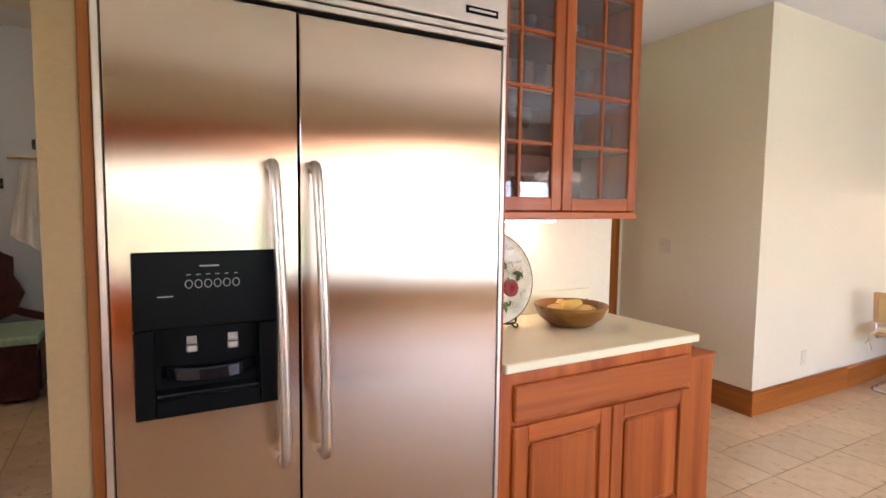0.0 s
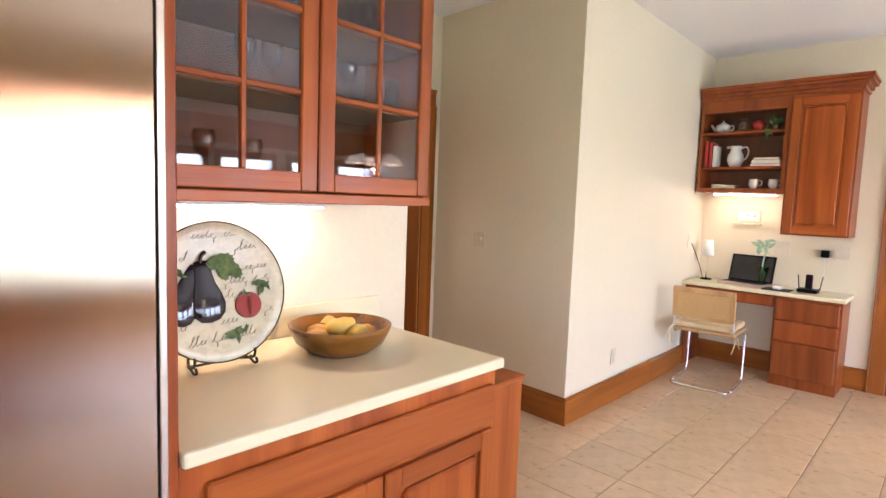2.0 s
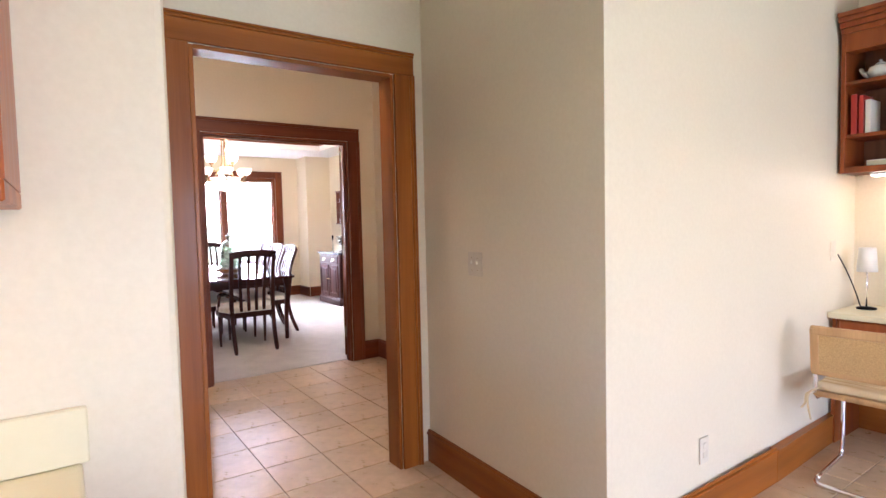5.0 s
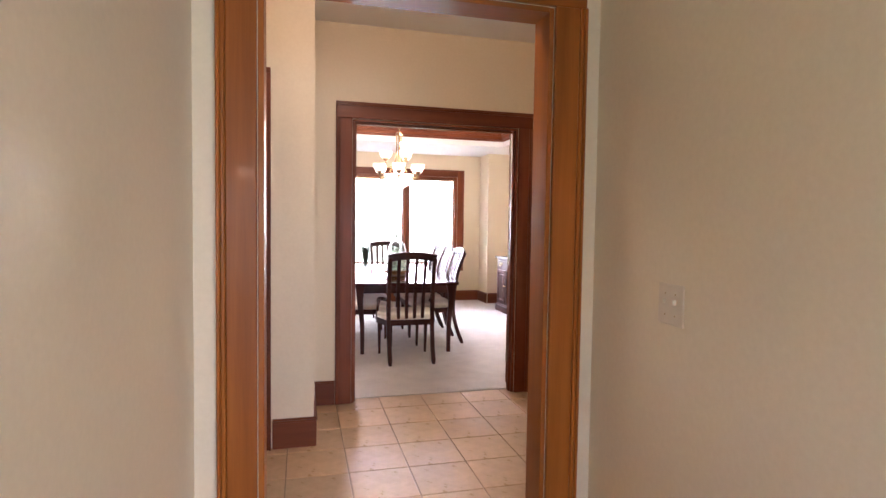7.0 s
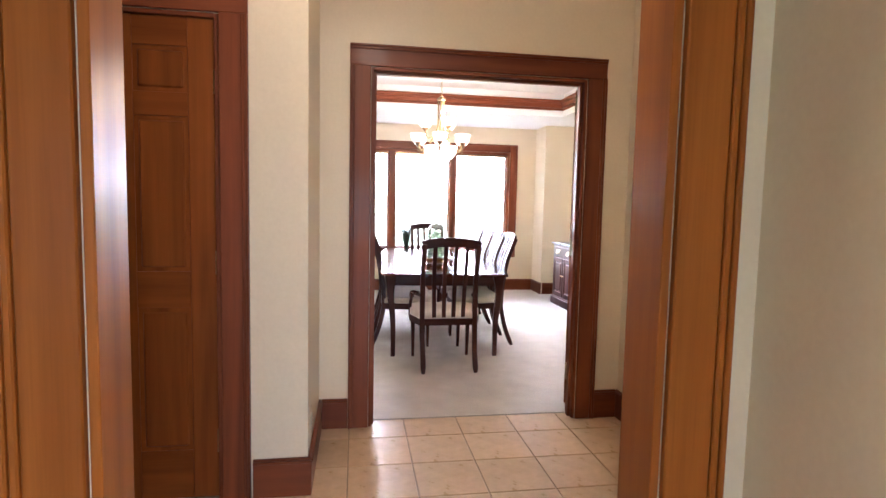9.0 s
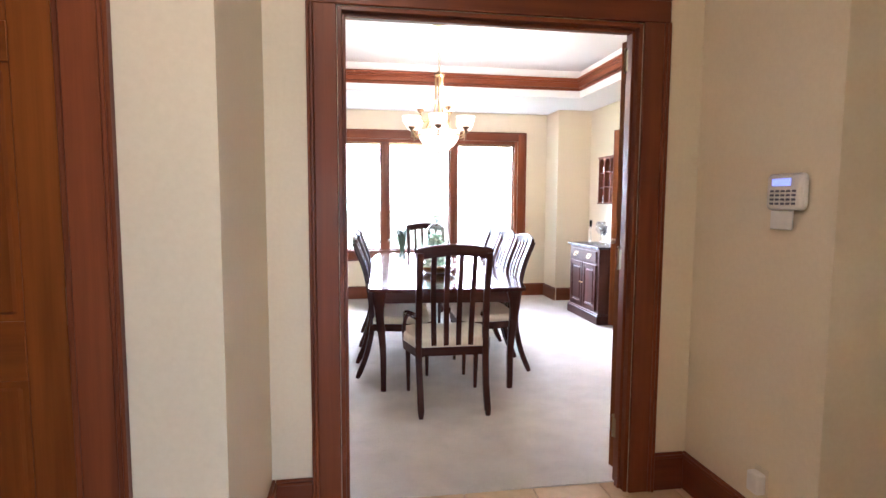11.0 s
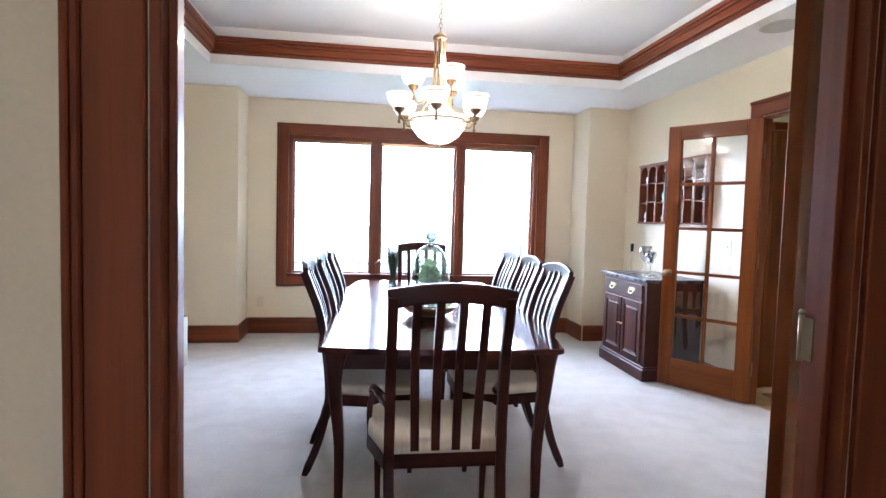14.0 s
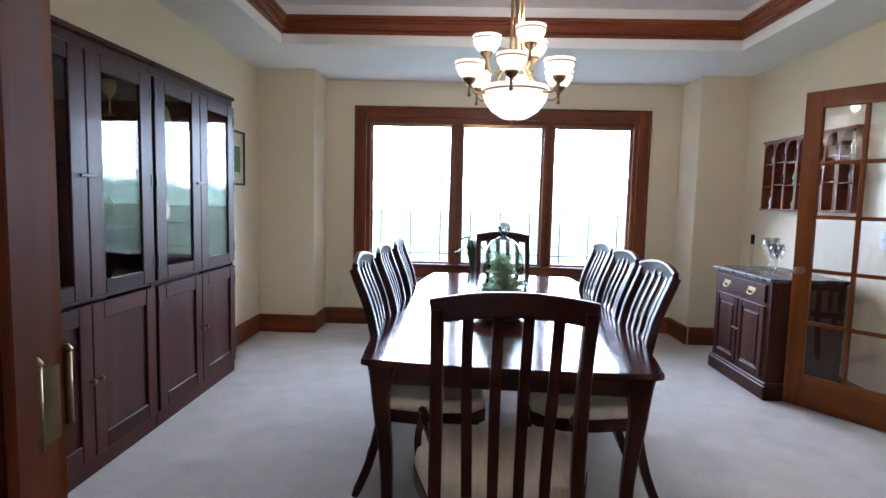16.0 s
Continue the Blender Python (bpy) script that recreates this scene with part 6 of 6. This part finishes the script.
# hutch: two glazed units side by side
def hutch(y0, lean=0.0):
    e = thing("china_cabinet", "dark mahogany china cabinet with tall glazed doors", "cabinet", 2.20, y0, 0.006, 90, "china cabinets")
    W, D, Hh = 1.065, 0.262, 2.03
    part("side", slab(0.0, 0.02, 0.0, D, 0, Hh), M_mah_z, e)
    part("side", slab(W - 0.02, W, 0.0, D, 0, Hh), M_mah_z, e)
    part("back", slab(0.02, W - 0.02, D - 0.012, D, 0.0, Hh), M_mah_z, e)
    part("waist_board", slab(0.02, W - 0.02, 0.004, D - 0.012, 0.825, 0.86), M_mah_x, e)
    part("top_board", slab(0.0, W, 0.0, D, Hh, Hh + 0.014), M_mah_x, e)
    part("top_rail", slab(0.02, W - 0.02, 0.0, 0.02, 1.97, Hh), M_mah_x, e)
    part("cornice", slab(-0.0, W, -0.022, 0.0, Hh - 0.012, Hh + 0.014, 0.004), M_mah_x, e)
    part("plinth", slab(0.0, W, -0.004, 0.02, 0.0, 0.085, 0.002), M_mah_x, e)
    for z in (1.15, 1.45, 1.72):
        part("shelf", slab(0.022, W - 0.022, 0.035, D - 0.014, z, z + 0.008), M_glass, e, "glass shelf")
    for i in range(2):
        x0, x1 = 0.012 + i * 0.523, 0.530 + i * 0.523
        raised_door(e, x0, x1, 0.09, 0.815, st=0.085, mz=M_mah_z, mx=M_mah_x, name="lower_door", raised=False)
        st = 0.105
        d = part("glazed_door", slab(x0, x0 + st, -0.02, 0.0, 0.845, 1.965, 0.004), M_mah_z, e)
        part("stile", slab(x1 - st, x1, -0.02, 0.0, 0.845, 1.965, 0.004), M_mah_z, d)
        part("rail", slab(x0 + st, x1 - st, -0.0195, 0.0, 0.845, 0.915, 0.003), M_mah_x, d)
        part("rail", slab(x0 + st, x1 - st, -0.0195, 0.0, 1.89, 1.965, 0.003), M_mah_x, d)
        part("pane", slab(x0 + st, x1 - st, -0.011, -0.007, 0.915, 1.89), M_caseglass, d)
        inner = x1 - 0.025 if i == 0 else x0 + 0.025
        part("latch", slab(inner - 0.03, inner + 0.03, -0.032, -0.02, 1.395, 1.412, 0.003), M_iron, d, "black latch")
        part("knob", lathe(B(), [(0.006, 0), (0.006, 0.012), (0.013, 0.018), (0.010, 0.028), (0.0, 0.03)], 12, (inner, -0.02, 0.46), Matrix.Rotation(radians(90), 3, "X")), M_bronze, e)
        outer = x0 + 0.012 if i == 0 else x1 - 0.012
        for z in (0.96, 1.40, 1.86, 0.18, 0.72):
            part("hinge", slab(outer - 0.008, outer + 0.008, -0.024, -0.019, z - 0.032, z + 0.032, 0.002), M_iron, e, "black iron hinge")
    return e


hutch(8.535)
hutch(7.465)
rg = random.Random(21)
for y0 in (7.465, 8.535):
    for zz in (0.867, 1.1645, 1.4645, 1.7345):
        for k in range(4):
            yy = y0 + 0.15 + k * 0.25 + rg.uniform(-0.04, 0.04)
            q = rg.random()
            if q < 0.45:
                solo("china_plate", lathe(B(), [(0.0, 0), (0.05, 0.002), (0.085, 0.012), (0.083, 0.014), (0.05, 0.006), (0, 0.004)], 20, (0, 0, 0.088), Euler((0, radians(78), 0)).to_matrix()), M_bronze if rg.random() < 0.5 else M_cream,
                     "display plate standing in the china cabinet", "plate", 2.03, yy, zz, 0, "china")
            elif q < 0.8:
                solo("goblet", lathe(B(), [(0.034, 0), (0.005, 0.010), (0.004, 0.085), (0.030, 0.12), (0.034, 0.15), (0.030, 0.18), (0.029, 0.18), (0.0, 0.10)], 14), M_crystal if rg.random() < 0.5 else M_brass,
                     "goblet standing in the china cabinet", "goblet", 2.07, yy, zz, 0, "china")
pf = thing("framed_print", "dark-framed print with a pale mount on the wall", "picture", 1.93, 10.32, 1.665, 90)
for a, b, c, d in ((-0.15, -0.132, -0.235, 0.235), (0.132, 0.15, -0.235, 0.235), (-0.132, 0.132, -0.235, -0.217), (-0.132, 0.132, 0.217, 0.235)):
    part("frame", slab(a, b, -0.022, 0, c, d, 0.003), M_iron, pf)
part("mount", slab(-0.132, 0.132, -0.010, -0.002, -0.217, 0.217), M_cream, pf)
part("print", slab(-0.06, 0.06, -0.012, -0.009, -0.12, 0.10), M_green, pf, "dark green botanical print")

# sideboard facing the table
bf = thing("sideboard", "dark mahogany sideboard with a drawer and two doors", "sideboard", 6.05, 10.15, 0.006, -90)
part("body", slab(0.0, 0.80, 0.0, 0.50, 0.09, 0.828), M_mah_z, bf)
part("plinth", slab(-0.02, 0.82, -0.022, 0.46, 0.0, 0.10, 0.006), M_mah_x, bf)
part("plinth_cap", slab(-0.012, 0.812, -0.014, 0.46, 0.10, 0.12, 0.005), M_mah_x, bf)
part("top", slab(-0.028, 0.828, -0.03, 0.51, 0.828, 0.852, 0.005, 2), M_marble, bf, "dark polished serving top")
dw = part("drawer", slab(0.05, 0.75, -0.018, 0.0, 0.675, 0.80, 0.006), M_mah_x, bf)
for x in (0.22, 0.58):
    part("bail_pull", tube(B(), curve([(x - 0.04, -0.02, 0.75), (x - 0.035, -0.035, 0.72), (x, -0.036, 0.712), (x + 0.035, -0.035, 0.72), (x + 0.04, -0.02, 0.75)], 4), 0.005), M_brass, dw, "brass bail pull")
    part("rosette", slab(x - 0.05, x + 0.05, -0.021, -0.017, 0.735, 0.762, 0.003), M_brass, dw)
for x0, x1, kx in ((0.05, 0.392, 0.375), (0.408, 0.75, 0.425)):
    d = raised_door(bf, x0, x1, 0.14, 0.65, st=0.05, mz=M_mah_z, mx=M_mah_x)
    part("knob", lathe(B(), [(0.005, 0), (0.005, 0.012), (0.011, 0.018), (0.0, 0.026)], 10, (kx, -0.02, 0.42), Matrix.Rotation(radians(90), 3, "X")), M_brass, d)
for i, (x, y) in enumerate(((6.20, 9.93), (6.36, 9.60))):
    ck = thing("candlestick", "clear crystal candlestick with a black candle holder", "candlestick", x, y, 0.859, 0, "candlesticks")
    part("stem", lathe(B(), [(0.045, 0), (0.042, 0.008), (0.010, 0.02), (0.016, 0.05), (0.008, 0.08), (0.014, 0.11), (0.007, 0.15), (0.016, 0.19), (0.018, 0.20), (0.0, 0.20)], 16), M_crystal, ck)
    part("candle", lathe(B(), [(0.013, 0.195), (0.016, 0.27), (0.0, 0.275)], 12), M_black, ck)
for i, (x, y, s) in enumerate(((6.24, 9.74, 1.3), (6.32, 9.80, 1.0), (6.22, 9.62, 1.1))):
    solo("crystal_goblet", lathe(B(), [(r * s, h * s) for r, h in [(0.036, 0), (0.006, 0.010), (0.005, 0.085), (0.04, 0.12), (0.048, 0.16), (0.040, 0.20), (0.038, 0.20), (0.0, 0.10)]], 18), M_crystal, "crystal goblet on the sideboard", "goblet", x, y, 0.859, 0, "crystal")


def curio():
    """Wall shelf with arched openings, facing -x."""
    e = thing("curio_shelf", "mahogany curio wall shelf with arched openings", "shelf", 6.505, 10.42, 1.32, -90)
    W, H, D = 1.10, 0.585, 0.075
    part("top_board", slab(-0.012, W + 0.012, -0.012, D, H - 0.018, H, 0.003), M_red_x, e)
    part("bottom_board", slab(-0.008, W + 0.008, -0.008, D, 0, 0.018, 0.003), M_red_x, e)
    n = 7
    for i in range(n + 1):
        x = i * W / n
        part("upright", slab(max(x - 0.009, 0), min(x + 0.009, W), 0.0, D, 0.018, H - 0.018), M_red_z, e)
    for i in range(n):
        x0, x1 = i * W / n + 0.009, (i + 1) * W / n - 0.009
        c, r = (x0 + x1) / 2, (x1 - x0) / 2
        lo = [(x0 + (x1 - x0) * k / 10, H - 0.085 + math.sqrt(max(r * r - (x0 + (x1 - x0) * k / 10 - c) ** 2, 0)) * 0.9) for k in range(11)]
        bm = B()
        f = [bm.verts.new((x, 0.002, z)) for x, z in lo] + [bm.verts.new((x1, 0.002, H - 0.016)), bm.verts.new((x0, 0.002, H - 0.016))]
        face = bm.faces.new(f)
        ex = bmesh.ops.extrude_face_region(bm, geom=[face])
        bmesh.ops.translate(bm, vec=(0, 0.012, 0), verts=[v for v in ex["geom"] if isinstance(v, bmesh.types.BMVert)])
        part("arch", bm, M_red_z, e)
        for z in (0.20, 0.385):
            part("small_shelf", slab(x0, x1, 0.008, D, z + 0.01 * (i % 2), z + 0.01 + 0.01 * (i % 2)), M_red_x, e)
    return e


curio()
rg = random.Random(5)
for i in range(7):
    for z in (0.0185, 0.211 + 0.01 * (i % 2), 0.396 + 0.01 * (i % 2)):
        if rg.random() < 0.8:
            h = rg.uniform(0.06, 0.115)
            solo("figurine", lathe(B(), [(0.020, 0), (0.022, 0.006), (0.010, h * 0.25), (0.022, h * 0.5), (0.015, h * 0.75), (0.012, h * 0.92), (0.0, h)], 12), rg.choice((M_white, M_black, M_cream, M_palegreen)),
                 "small ornament standing in the curio shelf", "ornament", 6.548, 10.42 - (i + 0.5) * 1.10 / 7, 1.32 + z, 0, "curio ornaments")
solo("ceiling_speaker", lathe(B(), [(0.0, -0.006), (0.10, -0.008), (0.115, -0.006), (0.118, 0.0), (0.0, 0.0)], 32), plain("grey_grille", (0.55, 0.55, 0.54), 0.7), "round flush speaker in the soffit", "speaker", 6.24, 8.27, HD)


def chandelier(cx, cy):
    e = thing("chandelier", "two-tier bronze chandelier with lit alabaster shades", "chandelier", cx, cy, 0.0)
    part("canopy", lathe(B(), [(0.0, TZ), (0.065, TZ), (0.06, TZ - 0.02), (0.015, TZ - 0.035), (0.0, TZ - 0.036)], 24), M_brass, e)
    bm = B()
    z, k = TZ - 0.036, 0
    while z > 2.43:
        pts = [(0.010 * math.cos(a) * (1 if k % 2 else 0), 0.010 * math.cos(a) * (0 if k % 2 else 1), z - 0.016 + 0.018 * math.sin(a)) for a in [2 * math.pi * i / 10 for i in range(11)]]
        tube(bm, pts, 0.0025, 5)
        z, k = z - 0.028, k + 1
    part("chain", bm, M_brass, e, "brass chain")
    part("hub", lathe(B(), [(0.0, 2.455), (0.02, 2.45), (0.045, 2.43), (0.045, 2.415), (0.0, 2.41)], 20), M_bronze, e)
    for i in range(3):
        a = i * 2.094 + 0.5
        part("rod", tube(B(), curve([(0.032 * math.cos(a), 0.032 * math.sin(a), 2.42), (0.032 * math.cos(a), 0.032 * math.sin(a), 2.20), (0.05 * math.cos(a), 0.05 * math.sin(a), 2.10), (0.12 * math.cos(a), 0.12 * math.sin(a), 1.98)], 5), 0.0085), M_brass, e, "slender brass rod")
    part("stem", tube(B(), [(0, 0, 2.42), (0, 0, 1.95)], 0.013), M_brass, e)
    part("bowl", lathe(B(), [(0.178, 1.945), (0.18, 1.93), (0.165, 1.875), (0.125, 1.82), (0.07, 1.785), (0.0, 1.772), (0.0, 1.777), (0.068, 1.79), (0.12, 1.826), (0.158, 1.878), (0.172, 1.94)], 36), M_shade, e, "glowing alabaster bowl")
    part("bowl_band", tube(B(), [(0.1785 * math.cos(b), 0.1785 * math.sin(b), 1.918) for b in [2 * math.pi * i / 36 for i in range(37)]], 0.0045, 5), M_bronze, e)
    part("finial", lathe(B(), [(0.0, 1.75), (0.010, 1.757), (0.014, 1.767), (0.022, 1.773), (0.0, 1.78)], 14), M_brass, e)
    shade = [(0.026, 0.0), (0.052, 0.016), (0.072, 0.050), (0.079, 0.088), (0.076, 0.088), (0.068, 0.052), (0.047, 0.020), (0.02, 0.006)]
    for n, rad, zb, zin, off in ((6, 0.262, 1.965, 1.93, 0.35), (3, 0.16, 2.13, 2.06, 0.87)):
        for i in range(n):
            a = off + i * 2 * math.pi / n
            c, s = math.cos(a), math.sin(a)
            arm = part("arm", tube(B(), curve([(0.05 * c, 0.05 * s, zin + 0.03), (rad * 0.5 * c, rad * 0.5 * s, zin - 0.01), (rad * 0.85 * c, rad * 0.85 * s, zin - 0.03), (rad * c, rad * s, zb - 0.02)], 5), 0.0065), M_brass, e, "curved brass arm")
            part("drop", lathe(B(), [(0.0, zb - 0.09), (0.012, zb - 0.08), (0.006, zb - 0.07), (0.006, zb - 0.03), (0.028, zb - 0.012), (0.038, zb + 0.012), (0.0, zb + 0.014)], 14, (rad * c, rad * s, 0)), M_bronze, arm, "bronze shade holder")
            sh = part("shade", lathe(B(), [(r, zb + h) for r, h in shade], 24, (rad * c, rad * s, 0)), M_shade, arm, "glowing alabaster shade")
            part("shade_band", tube(B(), [(rad * c + 0.0765 * math.cos(b), rad * s + 0.0765 * math.sin(b), zb + 0.070) for b in [2 * math.pi * j / 24 for j in range(25)]], 0.0030, 5), M_bronze, arm)
    bulb(cx + 0.06, cy, 2.30, CHAND_W, (1.0, 0.82, 0.6), 0.03)
    return e


chandelier(4.175, 8.56)

# ---- outside ----
def far_view():
    """Bright sky over a hazy belt of trees, beyond the dining window."""
    m, n, l, p = nodes("hazy_distance")
    tc, sep, nz = n.new("ShaderNodeTexCoord"), n.new("ShaderNodeSeparateXYZ"), n.new("ShaderNodeTexNoise")
    l.new(tc.outputs["Object"], sep.inputs["Vector"])
    l.new(tc.outputs["Object"], nz.inputs["Vector"])
    nz.inputs["Scale"].default_value, nz.inputs["Detail"].default_value = 0.3, 8
    ma = n.new("ShaderNodeMath")
    ma.operation, ma.inputs[1].default_value = "MULTIPLY_ADD", -6.0
    l.new(nz.outputs["Fac"], ma.inputs[0])
    l.new(sep.outputs["Z"], ma.inputs[2])
    rp = n.new("ShaderNodeValToRGB")
    rp.color_ramp.elements[0].position, rp.color_ramp.elements[0].color = 0.0, (0.15, 0.21, 0.165, 1)
    rp.color_ramp.elements[1].position, rp.color_ramp.elements[1].color = 0.06, (0.90, 0.96, 1.0, 1)
    mr = n.new("ShaderNodeMapRange")
    mr.inputs["From Min"].default_value, mr.inputs["From Max"].default_value = -0.2, 20.0
    l.new(ma.outputs["Value"], mr.inputs["Value"])
    l.new(mr.outputs["Result"], rp.inputs["Fac"])
    p.inputs["Base Color"].default_value = (0, 0, 0, 1)
    l.new(rp.outputs["Color"], p.inputs["Emission Color"])
    p.inputs["Emission Strength"].default_value = DAY
    structure("backdrop", slab(-90, 100, 92, 92.2, -0.3, 85), m, "bright hazy sky over distant green trees", "backdrop")


far_view()

# ---- floor tiles ----
TP, TG = 0.330, 0.005


def tiles():
    floor = bpy.data.objects["floor_base"]
    bm = box(B(), -TP / 2 + TG / 2, TP / 2 - TG / 2, -TP / 2 + TG / 2, TP / 2 - TG / 2, -0.012, 0.0, 0.0025)
    me = mesh_of("tile", bm, M_tile)
    rest = B()
    count = 0
    nx0, nx1 = int((-2.2 - 3.617) / TP) - 1, int((7.2 - 3.617) / TP) + 1
    for i in range(nx0, nx1 + 1):
        for j in range(0, 29):
            x, y = 3.617 + (i + 0.5) * TP, 5.604 + (1.5 - j) * TP
            if y > 6.20:
                continue
            near = (2.6 < x < 6.3 and 0.9 < y < 3.8) or (2.6 < x < 5.0 and 3.8 < y < 6.2) or (-0.6 < x < 0.2 and 2.6 < y < 5.2)
            if near and count < 300:
                o = new("tile", me)
                o.parent = floor
                o.location = (x, y, 0.0)
                count += 1
            elif -2.2 < x < 6.7 and y > -3.2:
                box(rest, x - TP / 2 + TG / 2, x + TP / 2 - TG / 2, y - TP / 2 + TG / 2, y + TP / 2 - TG / 2, -0.012, 0.0)
    o = part("tiles_far", rest, M_tile, floor)
    tagged(o, "tan floor tiles further off", "", "", "stuff")


tiles()
